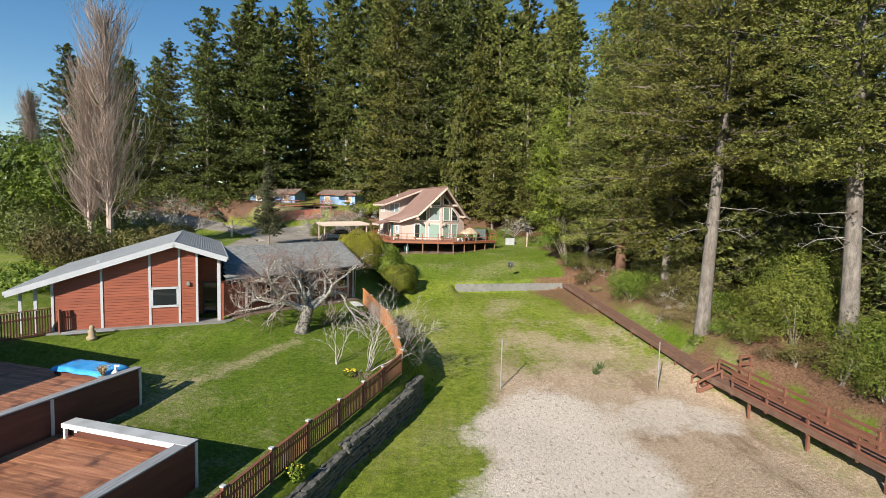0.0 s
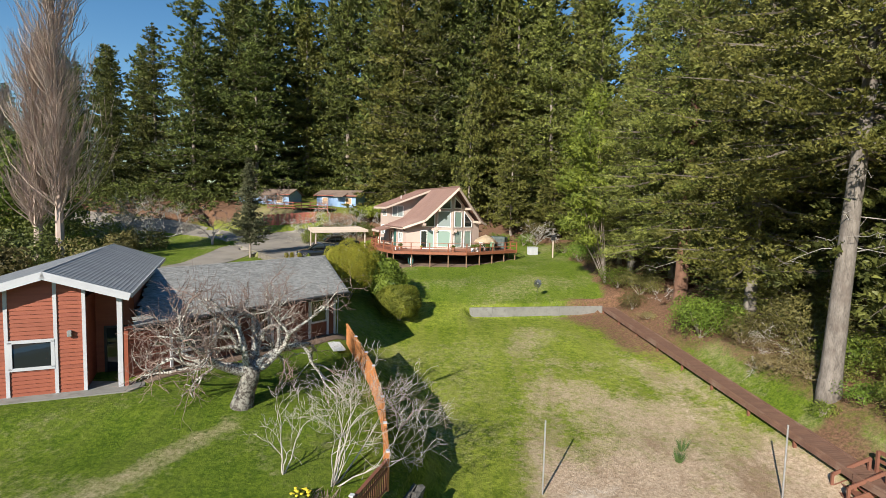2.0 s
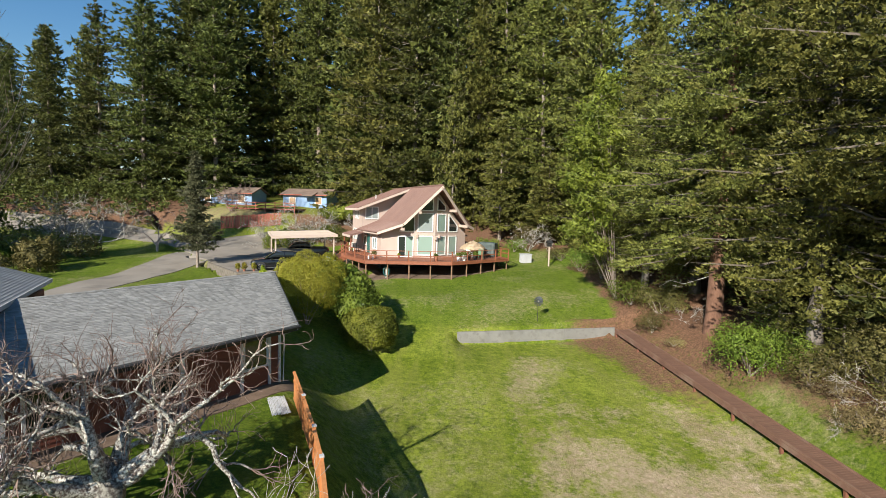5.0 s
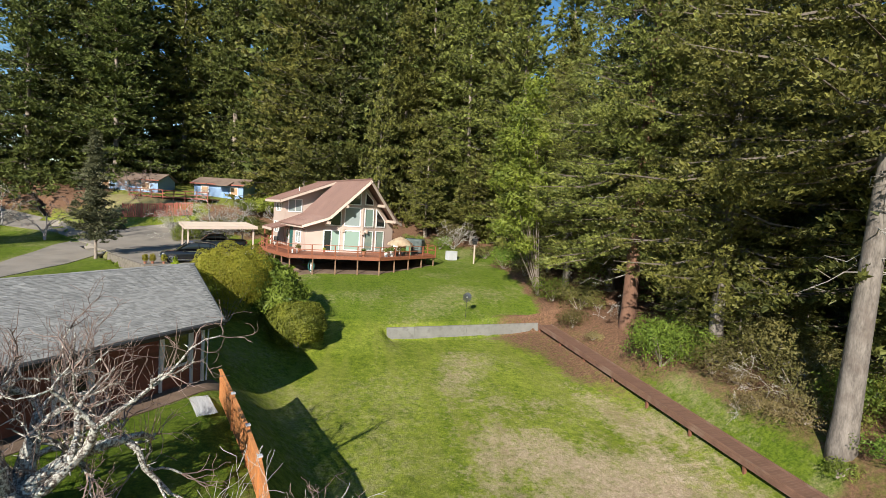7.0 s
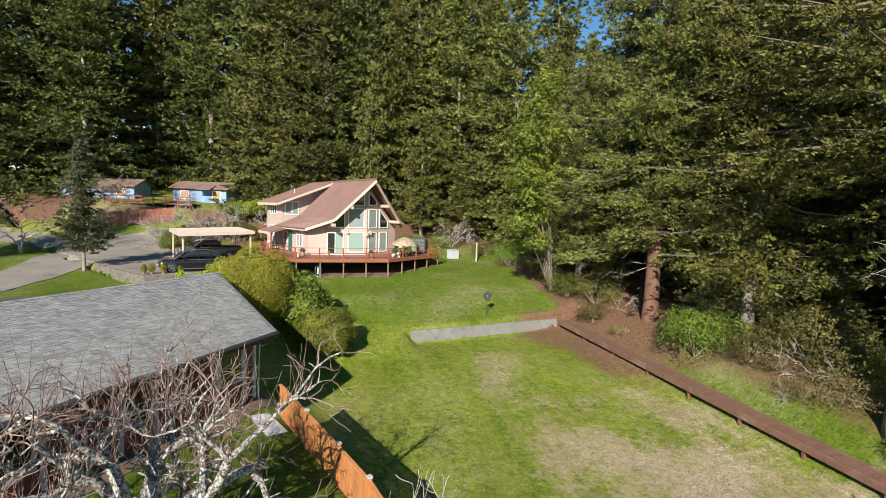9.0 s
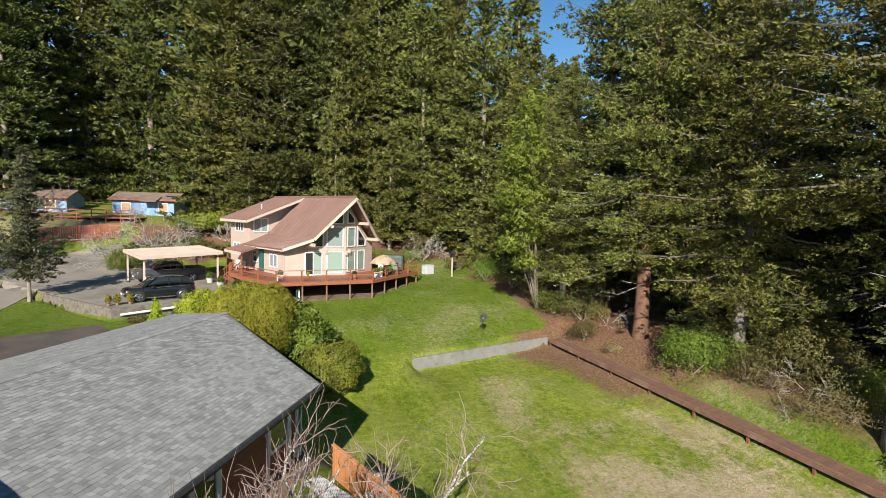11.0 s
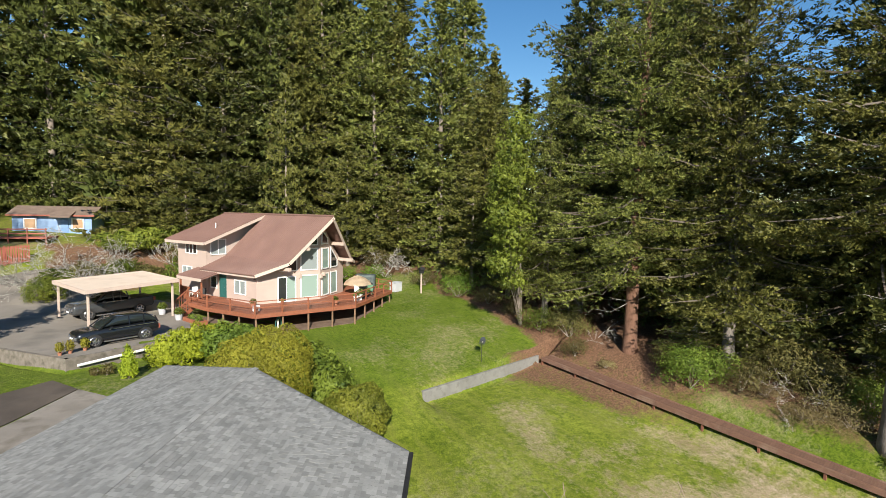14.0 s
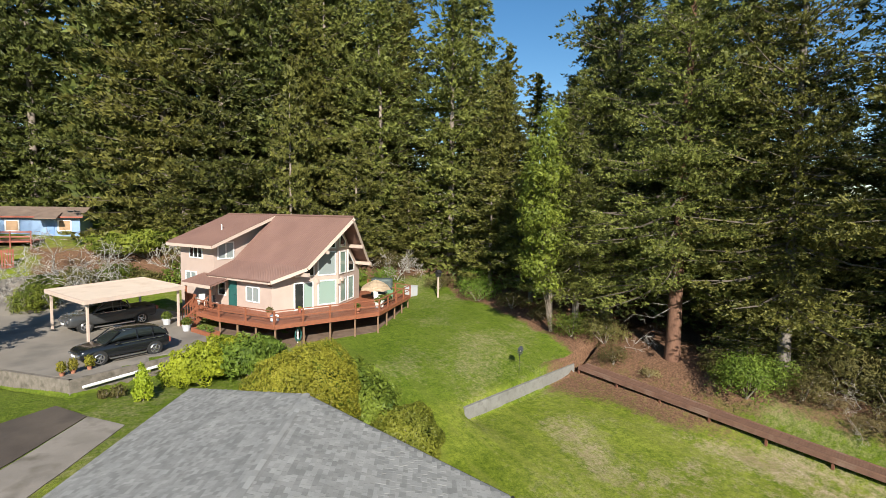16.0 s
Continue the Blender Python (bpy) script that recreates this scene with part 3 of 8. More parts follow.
def conifer(height, radius, seed, crown_from=0.12, gap=1.1, per=7, puff=.75, tuft=22, blade=.5, leaf="fir", bark="bark", trunk=0.4, droop=0.25, name="conifer_tree", dead=0, top=0.62, bare=.30, lean=None, pad=1.25, loose=.3, flat=.5, fan=1.0, hang=.12):
    """A tall needle tree at the origin: tapered trunk, limbs in loose whorls with upturned ends, tufts of needles along them."""
    rg = np.random.default_rng(seed)
    root = thing(name, 0, 0, 0)
    bm = bmesh.new()
    zs = [0, .4, 1.2, height * .12, height * .25, height * .5, height * .75, height]
    rs = [trunk * 1.32, trunk * 1.12, trunk, trunk * .90, trunk * .78, trunk * .55, trunk * .3, 0.03]
    lean = rg.normal(0, .006, 2) if lean is None else np.array(lean)

    def axis(z):
        return np.array([lean[0] * z * (1 + z / height), lean[1] * z * (1 + z / height), z])
    tube(bm, [axis(z) - np.array([0, 0, 1.0 * (z == 0)]) for z in zs], rs, 10)
    part("trunk", bm, M[bark], root, smooth=True)
    cs, os, ss, limbs, twigs = [], [], [], bmesh.new(), bmesh.new()
    z = height * crown_from
    while z < height * .985:
        t = (z - height * crown_from) / (height * (1 - crown_from))
        reach = radius * (1 - t) ** top * (0.72 + 0.28 * min(1, t * 5 + .3)) * (1 + .12 * math.sin(z * 1.7 + seed))
        for k in range(max(3, int(per * (1 - .35 * t)))):
            az = rg.uniform(0, 2 * math.pi)
            ln = max(.3, reach * rg.uniform(.5, 1.15))
            zz = z + rg.uniform(-gap, gap) * loose
            rise = 0.5 * t - droop * (1 - t) + rg.normal(0, .05 + .12 * loose)
            o = axis(zz)
            out = np.array([math.cos(az), math.sin(az), 0])
            across = np.array([-out[1], out[0], 0])

            def at(q):
                return o + out * (q * ln) + np.array([0, 0, rise * ln * q - droop * .5 * ln * q * q + .22 * ln * q ** 4])
            if ln > 1.2:
                tube(limbs, [o, at(.5), at(.97)], [.010 * ln + .014, .007 * ln + .008, .006], 3, False)
            r = puff * min(1.0, .42 + ln / (radius * .9)) * rg.uniform(.85, 1.15)
            q = bare if ln > 2 else .1
            while q < 1.03:
                m = 1 if q * ln < 1.5 else 2 if q < .8 else 1 + (rg.random() < .6)
                for j in range(m):
                    side = 0 if m == 1 else (rg.uniform(.25, 1.0) * (1 if j else -1)) * r * 1.25
                    aim = unit(out + across * (side / (ln + .5)) * 1.6 + np.array([0, 0, rg.normal(0, .12)]))
                    cs.append(at(q) + across * side + np.array([0, 0, rg.normal(0, .08 + .3 * loose) * r - abs(side) * .15]) + out * rg.normal(0, .15) * r)
                    os.append(aim)
                    ss.append(r * rg.uniform(.7, 1.2) * (1.08 - .25 * q))
                q += r * pad / ln * rg.uniform(.85, 1.2)
        z += gap * rg.uniform(.8, 1.2)
    for z in np.arange(height * (crown_from + .04), height * .97, .55 * puff):
        az, w = rg.uniform(0, 2 * math.pi), min(1.0, 1.25 - z / height)
        side = np.array([math.cos(az), math.sin(az), 0])
        cs.append(axis(z) + side * rg.uniform(.5, 1.5) * w)
        os.append(unit(side + np.array([0, 0, -.15])))
        ss.append(puff * rg.uniform(.8, 1.2) * (.5 + .5 * w))
    for k in range(dead):
        az, zz = rg.uniform(0, 2 * math.pi), height * rg.uniform(crown_from * .5, .72)
        ln = radius * rg.uniform(.2, .5)
        o = axis(zz)
        e = o + np.array([math.cos(az) * ln, math.sin(az) * ln, rg.uniform(-.35, .05) * ln])
        mid = (o + e) / 2 + rg.normal(0, .10 * ln, 3)
        q3 = (mid + e) / 2 + rg.normal(0, .08 * ln, 3)
        tube(twigs, [o, mid, q3, e], [.03, .02, .014, .005], 4, False)
        for j in range(5):
            q = mid + (e - mid) * rg.uniform(-.5, 1)
            tube(twigs, [q, q + rg.normal(0, .18, 3) * ln * .5], [.014, .004], 3, False)
    crown = new("crown", tri_mesh("crown", needle_pads(np.array(cs), np.array(os), np.array(ss), tuft, blade, rg, flat, fan, hang), M[leaf]))
    crown.parent = root
    part("branchwork", limbs, M["limb"], root, kind="stuff")
    if dead:
        part("dead_branchwork", twigs, M["deadlimb"], root, kind="stuff")
    return root


def leaf_cloud(blobs, count, size, seed, hollow=.55, lumps=.22, flat=.0):
    """Leaves on and within lumpy ellipsoids: blobs of (x, y, z, rx, ry, rz)."""
    rg = np.random.default_rng(seed)
    out = []
    area = [b[3] * b[4] + b[3] * b[5] + b[4] * b[5] for b in blobs]
    for b, a in zip(blobs, area):
        n = int(count * a / sum(area))
        d = unit(rg.normal(size=(n, 3)))
        d = d[d[:, 2] > -.75]
        n = len(d)
        ph = rg.uniform(0, 6, 6)
        r = 1 + lumps * (np.sin(d[:, 0] * 5 + ph[0]) * np.sin(d[:, 1] * 5 + ph[1]) + .6 * np.sin(d[:, 2] * 9 + ph[2] + d[:, 0] * 6) + .5 * np.sin(d[:, 1] * 13 + ph[3]) * np.sin(d[:, 0] * 12 + ph[4]))
        r *= hollow + (1.04 - hollow) * rg.random(n) ** .4
        p = d * r[:, None] * np.array(b[3:]) + np.array(b[:3])
        nrm = unit(d + rg.normal(0, .55, (n, 3)) + np.array([0, 0, flat]))
        t = unit(np.cross(nrm, rg.normal(size=(n, 3))))
        w = np.cross(nrm, t)
        s = size * rg.uniform(.6, 1.3, (n, 1))
        q = np.stack([p - t * s, p + w * s * .38, p + t * s * 1.0], 1), np.stack([p - t * s, p + t * s, p - w * s * .38], 1)
        out += list(q)
    return np.concatenate(out)


def bush(name, x, y, blobs, leaf, count, size, seed, label, category="bush", group="", stems=5, hollow=.55, lumps=.22):
    """A leafy shrub: stems from one foot, and a crown of single leaves with lumps and gaps."""
    z = ground(x, y)
    root = thing(name, x, y, z, 0, label, category, group)
    BASE[root.name] = 0.0
    rg = random.Random(seed)
    bm = bmesh.new()
    for k in range(stems):
        b = blobs[k % len(blobs)]
        e = Vector((b[0] + rg.uniform(-.5, .5) * b[3], b[1] + rg.uniform(-.5, .5) * b[4], b[2] + rg.uniform(-.1, .5) * b[5]))
        tube(bm, [(rg.uniform(-.1, .1), rg.uniform(-.1, .1), -.1), e * .5 + Vector((rg.uniform(-.1, .1), rg.uniform(-.1, .1), 0)), e], [.05, .035, .012], 5, False)
    part("branchwork", bm, M["bark"], root)
    ob = new("crown", tri_mesh("crown", leaf_cloud(blobs, count, size, seed, hollow, lumps), M[leaf]))
    ob.parent = root
    return root


def grow(bm, twigs, p, d, length, r, depth, rg, wander, fork, up, thin, shrink=.72):
    """A crooked limb that forks; the last two orders go into the twig mesh."""
    n = 4
    pts, rad = [p.copy()], [r]
    q, dd = p.copy(), d.copy()
    for i in range(n):
        dd = (dd + Vector((rg.gauss(0, wander), rg.gauss(0, wander), rg.gauss(0, wander) + up))).normalized()
        q = q + dd * length / n
        pts.append(q.copy())
        rad.append(max(thin, r * (1 - .38 * (i + 1) / n)))
    tube(bm if depth > 1 else twigs, pts, rad, 6 if depth > 2 else 4 if depth > 1 else 3, False)
    if depth <= 0:
        return
    for k in range(fork + (rg.random() < .5)):
        i = rg.choice((2, 3, 4, 4)) if k else 4
        ax = Vector((rg.gauss(0, 1), rg.gauss(0, 1), rg.gauss(0, 1) + .1)).normalized()
        nd = (dd + ax * rg.uniform(.5, 1.0)).normalized()
        grow(bm, twigs, pts[i], nd, length * rg.uniform(shrink * .75, shrink * 1.15), max(thin, rad[i] * rg.uniform(.6, .8)), depth - 1, rg, wander, fork, up, thin, shrink)


def bare_tree(name, x, y, stems, depth, seed, bark, twig, label, category="tree", wander=.22, fork=2, up=.05, thin=.008, shrink=.72, group=""):
    """A leafless tree; stems of (dx, dy, dz, length, radius) leave the foot."""
    root = thing(name, x, y, ground(x, y), 0, label, category, group)
    BASE[root.name] = 0.0
    rg = random.Random(seed)
    bm, tw = bmesh.new(), bmesh.new()
    for dx, dy, dz, ln, r in stems:
        grow(bm, tw, Vector((dx * .05, dy * .05, -.15)), Vector((dx, dy, dz)).normalized(), ln, r, depth, rg, wander, fork, up, thin, shrink)
    part("branchwork", bm, M[bark], root, smooth=True, kind="stuff" if name == "dead_snag" else "")
    part("twigwork", tw, M[twig], root, kind="stuff")
    return root


def stand(tree, x, y, turn, scale, label, group, category="tree"):
    m = Matrix.Translation((x, y, ground(x, y) - .1)) @ Matrix.Rotation(radians(turn), 4, "Z") @ Matrix.Diagonal((scale[0], scale[0], scale[1], 1))
    return tagged(copy_thing(tree, m), label, category, group)


def place(tree, x, y, turn, scale, label, group, category="tree"):
    tree.matrix_basis = Matrix.Translation((x, y, ground(x, y) - .1)) @ Matrix.Rotation(radians(turn), 4, "Z") @ Matrix.Diagonal((scale[0], scale[0], scale[1], 1))
    return tagged(tree, label, category, group)


def forest():
    rg = random.Random(11)
    far = [conifer(36, 8.2, 1, .05, 1.4, 12, .86, 21, .46, "fir", "bark", .42, dead=8, top=.55, bare=.16, flat=.65),
           conifer(39, 7.6, 2, .07, 1.45, 12, .88, 21, .46, "fir", "bark", .45, .34, dead=10, top=.58, bare=.16, flat=.65),
           conifer(34, 8.0, 3, .04, 1.35, 12, .84, 21, .45, "spruce", "bark", .40, .26, dead=6, top=.60, bare=.14, flat=.65),
           conifer(40, 8.6, 4, .04, 1.25, 12, .80, 21, .49, "spruce", "bark", .5, .46, top=.62, hang=.75, fan=.7, bare=.14),
           conifer(38, 8.8, 5, .05, 1.6, 10, 1.4, 12, .95, "fir", "bark", .42, top=.55, bare=.14, flat=.8)]
    front = [(-47, 100, 1.0), (-36, 101, .95), (-30, 112, 1.15), (-21.5, 110.5, 1.18), (-12.5, 105, 1.16), (-8.5, 97, 1.10), (-3.5, 92.5, 1.06), (2, 93, 1.0), (5.5, 90, .78), (10.0, 94, 1.02),
             (14.5, 87.5, .9), (19, 92, 1.04), (28.8, 88, 1.22), (24.5, 82, .62), (36, 90, .72), (-55, 102, .84), (-61, 99, .82), (-71, 104, .84), (-80, 108, .84), (-88, 108, .68), (-41.5, 104, 1.02),
             (30.5, 77, .60), (26.0, 63.5, .86), (21.5, 73.5, .68), (19.5, 79.5, .95), (33, 58, .9), (32, 46, .58), (30, 33, .7), (29, 41, .55), (27, 55, .9)]
    back = [(46, 58, .9), (48, 44, .9), (45, 34, .9), (50, 68, 1.0), (-25, 119, 1.2), (-16, 114, 1.2), (-6, 105, 1.14), (2, 103, 1.12), (9, 105, 1.06), (16, 103, 1.05), (23, 102, 1.1), (-34, 117, 1.12), (-43, 110, 1.06), (-52, 112, .82), (-63, 111, .72), (-11, 105, 1.12),
            (41, 70, .8), (40, 60, .85), (42, 48, .55), (39, 38, .55), (40, 28, .7), (46, 84, .62), (43, 97, .66), (-72, 114, .78), (-84, 118, .72), (34, 68, .72), (36, 52, .6), (-38, 111, 1.05), (-1, 98, 1.08), (7, 99, 1.04), (13.5, 98, .96)]
    behind = conifer(33, 7.6, 24, .10, 1.2, 12, .86, 24, .33, "fir", "greybark", .42, .30, bare=.10, dead=12, flat=.7)
    used = set()
    for row, spots in enumerate((front, back)):
        for x, y, s in spots:
            k = 4 if row else rg.choice((0, 1, 1, 0, 2)) if x < 3 else rg.choice((2, 3, 2, 0))
            if (x, y) == (28.8, 88):
                k = 3
            args = (x, y, rg.uniform(0, 360), (s * rg.uniform(.92, 1.08), s * rg.uniform(.94, 1.06)), "tall dense dark-green fir at the edge of the woods", "firs of the woods")
            if (x, y) == (28.8, 88):
                args = (x, y, 40, (1.35, 1.18), "broad old hemlock with drooping branches above the woods", "firs of the woods")
            if x > 24 and y < 66:
                stand(behind, *args)
            elif k not in used:
                used.add(k)
                place(far[k], *args)
            else:
                stand(far[k], *args)
    # the great trees beside the boardwalk
    near = [conifer(36, 8.6, 21, .33, 1.15, 13, .78, 63, .19, "spruce", "greybark", .47, .22, dead=26, lean=(.020, -.012), bare=.22, loose=.4, flat=.7),
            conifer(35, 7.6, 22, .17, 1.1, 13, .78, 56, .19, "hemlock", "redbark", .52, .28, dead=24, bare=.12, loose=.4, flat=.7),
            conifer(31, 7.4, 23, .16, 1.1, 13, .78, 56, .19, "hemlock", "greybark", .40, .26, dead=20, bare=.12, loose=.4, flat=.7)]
    lab = "tall spruce with bare pale trunk and drooping olive branches"
    place(near[0], 18.3, 34.6, 0, (1, 1.0), lab, "great spruces")
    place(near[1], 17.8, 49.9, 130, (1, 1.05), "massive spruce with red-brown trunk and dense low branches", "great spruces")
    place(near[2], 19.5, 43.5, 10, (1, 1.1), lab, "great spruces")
    stand(near[0], 23.3, 28.2, 200, (1.05, .98), lab, "great spruces")
    place(behind, 25.0, 37.5, 75, (1.05, 1.1), lab, "great spruces")
    stand(behind, 20.5, 57.5, 260, (.9, 1.04), lab, "great spruces")
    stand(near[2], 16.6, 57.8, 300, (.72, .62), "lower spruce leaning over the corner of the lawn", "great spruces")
    stand(behind, 22.8, 48.0, 150, (.95, 1.05), lab, "great spruces")
    # dark young growth that closes the woods at the foot
    nr = np.random.default_rng(77)
    spots = [(x, y, h) for x, y, h in zip(nr.uniform(-100, 46, 2600), nr.uniform(95, 122, 2600), nr.random(2600) ** 1.3 * 15) if y > lin(x, (-100, 108), (-60, 100), (-42, 99), (-36, 108), (-14, 106), (-6, 100), (0, 96), (46, 100))]
    spots += [(x, y, h) for x, y, h in zip(nr.uniform(27, 50, 1100), nr.uniform(10, 100, 1100), nr.random(1100) ** 1.3 * 13) if x > lin(y, (10, 32), (60, 33), (75, 36), (100, 46))]
    spots += [(x, y, h) for x, y, h in zip(nr.uniform(22, 33, 900), nr.uniform(16, 68, 900), nr.random(900) ** 1.4 * 8) if x > lin(y, (16, 26), (34, 25.5), (46, 23.5), (60, 21.5), (68, 20))]
    low = np.array([(x, y, ground(x, y) + h) for x, y, h in spots])
    aim = unit(np.stack([nr.normal(-.2, .6, len(low)), nr.normal(-.8, .4, len(low)), nr.normal(0, .1, len(low))], 1))
    tagged(new("undergrowth", tri_mesh("undergrowth", needle_pads(low, aim, nr.uniform(1.1, 2.1, len(low)), 14, .60, nr, .75), M["fir"])), "dense dark young conifer growth closing the woods", "undergrowth", kind="stuff")
    low = np.array([(x, y, ground(x, y) + h) for x, y, h in zip(nr.uniform(-78, -39, 900), nr.uniform(87.5, 101, 900), nr.random(900) * 3.5)])
    aim = unit(np.stack([nr.normal(.2, .6, 900), nr.normal(-.8, .4, 900), nr.normal(0, .1, 900)], 1))
    tagged(new("undergrowth", tri_mesh("undergrowth", needle_pads(low, aim, nr.uniform(.6, 1.2, 900), 22, .42, nr, .8), M["fir"])), "dense dark shrubs under the edge of the woods", "undergrowth", kind="stuff")
    small = conifer(15.5, 4.2, 31, .14, .75, 8, .6, 34, .34, "spruce", "bark", .22, .18)
    place(small, 7.9, 81.3, 0, (1, 1), "young fir with a bare lower trunk behind the house", "young firs")
    stand(small, 13.5, 79.5, 100, (.95, .75), "young dark fir at the edge of the lawn", "young firs")
    stand(small, 17.2, 69.5, 200, (1.0, .9), "young dark fir at the edge of the lawn", "young firs")
    stand(small, 17.6, 64.0, 250, (1.0, 1.0), "young dark fir at the edge of the lawn", "young firs")
    stand(small, 2.0, 85.5, 30, (.8, 1.35), "slim young fir before the woods", "young firs")
    stand(small, -8.0, 90.0, 70, (.9, .7), "young fir before the woods", "young firs")
    sapling = conifer(7.5, 2.6, 61, .05, .55, 9, .5, 35, .15, "spruce", "bark", .09, .22, dead=16, flat=.7, bare=.1)
    place(sapling, 18.9, 45.4, 0, (1, .8), "young spruce in the undergrowth of the wooded bank", "saplings")
    for x, y, t, w, h in ((20.4, 42.8, 70, 1.0, .95), (21.8, 40.0, 140, 1.1, .85), (22.6, 36.6, 210, 1.0, .75), (20.8, 46.8, 300, 1.1, 1.0), (23.4, 43.5, 30, 1.3, 1.0), (25.5, 33.6, 100, 1.3, .9), (26.4, 28.2, 190, 1.3, .9), (17.9, 56.2, 20, .8, .6)):
        stand(sapling, x, y, t, (w, h), "young spruce in the undergrowth of the wooded bank", "saplings")
    blue = conifer(11.6, 2.5, 41, .19, .50, 13, .48, 46, .20, "bluespruce", "bark", .13, .05, top=.85, name="ornamental_spruce", bare=.05)
    place(blue, -23.8, 68.2, 0, (1, 1), "grey-green ornamental spruce on the lawn strip by the drive", "", "tree")


forest()

# ---- building pieces ----
def lap_siding(bm, a, b, z0, z1, board=0.2, proud=0.022, top=None):
    """Overlapping boards on an upright wall from a to b (x, y), facing the right-hand side of a-b; top(s) limits their height."""
    a, b = Vector((*a, 0)), Vector((*b, 0))
    ln = (b - a).length
    d = (b - a) / ln
    nrm = Vector((d.y, -d.x, 0))
    z = z0
    while z < z1 - .01:
        t = min(z + board, z1)
        s0, s1 = 0.0, ln
        if top:
            ok = [s for s in np.linspace(0, ln, 121) if top(s) > z + board * .5]
            if not ok:
                break
            s0, s1 = ok[0], ok[-1]
        p, q = a + d * s0, a + d * s1
        vs = [bm.verts.new(v) for v in (p + nrm * proud + Vector((0, 0, z)), q + nrm * proud + Vector((0, 0, z)), q + nrm * .004 + Vector((0, 0, t)), p + nrm * .004 + Vector((0, 0, t)),
                                        p - nrm * .01 + Vector((0, 0, z)), q - nrm * .01 + Vector((0, 0, z)))]
        bm.faces.new((vs[0], vs[1], vs[2], vs[3]))
        bm.faces.new((vs[4], vs[5], vs[1], vs[0]))
        z += board
    return bm


def on_wall(a, b):
    """The pose of an upright wall's own frame: x along a-b, y out of it, z up."""
    a, b = Vector((*a, 0)), Vector((*b, 0))
    d = (b - a).normalized()
    m = Matrix.Identity(4)
    m.col[0][:3], m.col[1][:3], m.col[2][:3], m.col[3][:3] = d, (d.y, -d.x, 0), (0, 0, 1), a
    return m


def window(parent, wall, x0, x1, z0, z1, pane, bars=(), rails=(), w=0.09, frame_mat="white", top_r=None, top_l=None, name="window"):
    """A framed window on a wall's frame; a slanting head where top_l / top_r differ."""
    tl, tr = (z1 if top_l is None else top_l), (z1 if top_r is None else top_r)
    bm = bmesh.new()

    def bar(ax, az, cx, cz, wd):
        d = Vector((cx - ax, 0, cz - az)).normalized()
        s = Vector((-d.z, 0, d.x)) * wd / 2
        pts = [Vector((ax, .07, az)) - s, Vector((cx, .07, cz)) - s, Vector((cx, .07, cz)) + s, Vector((ax, .07, az)) + s]
        slab(bm, [wall @ p for p in pts], .12, -(wall.to_3x3() @ Vector((0, 1, 0))))
    bar(x0 - w / 2, z0, x1 + w / 2, z0, w)
    bar(x0, z0, x0, tl, w)
    bar(x1, z0, x1, tr, w)
    bar(x0 - w / 2, tl, x1 + w / 2, tr, w)
    for f in bars:
        bar(x0 + (x1 - x0) * f, z0, x0 + (x1 - x0) * f, tl + (tr - tl) * f, w * .7)
    for f in rails:
        bar(x0, z0 + (min(tl, tr) - z0) * f, x1, z0 + (min(tl, tr) - z0) * f, w * .8)
    fr = part(name, bm, M[frame_mat], parent)
    g = bmesh.new()
    slab(g, [wall @ Vector(p) for p in ((x0, .03, z0), (x1, .03, z0), (x1, .03, tr), (x0, .03, tl))], .02, -(wall.to_3x3() @ Vector((0, 1, 0))))
    root = parent
    while root.parent:
        root = root.parent
    part("pane", g, M[pane], fr)
    return fr


def ribbed(bm, p0, p1, q1, q0, pitch, w=.03, h=.03):
    """Raised ribs from the edge p0-p1 to the edge q0-q1."""
    p0, p1, q0, q1 = map(Vector, (p0, p1, q0, q1))
    n = max(2, int((p1 - p0).length / pitch))
    nrm = (p1 - p0).cross(q0 - p0).normalized()
    if nrm.z < 0:
        nrm = -nrm
    for i in range(n + 1):
        t = i / n
        a, b = p0.lerp(p1, t) + nrm * h, q0.lerp(q1, t) + nrm * h
        d = (b - a).normalized()
        s = nrm.cross(d) * w
        vs = [bm.verts.new(v) for v in (a - s * .5, a + s * .5, b + s * .5, b - s * .5, a - s - nrm * h, a + s - nrm * h, b + s - nrm * h, b - s - nrm * h)]
        for f in ((0, 1, 2, 3), (4, 0, 3, 7), (1, 5, 6, 2), (4, 5, 1, 0), (3, 2, 6, 7)):
            bm.faces.new([vs[k] for k in f])
    return bm


# ---- the pink house ----
FLOOR = 6.82


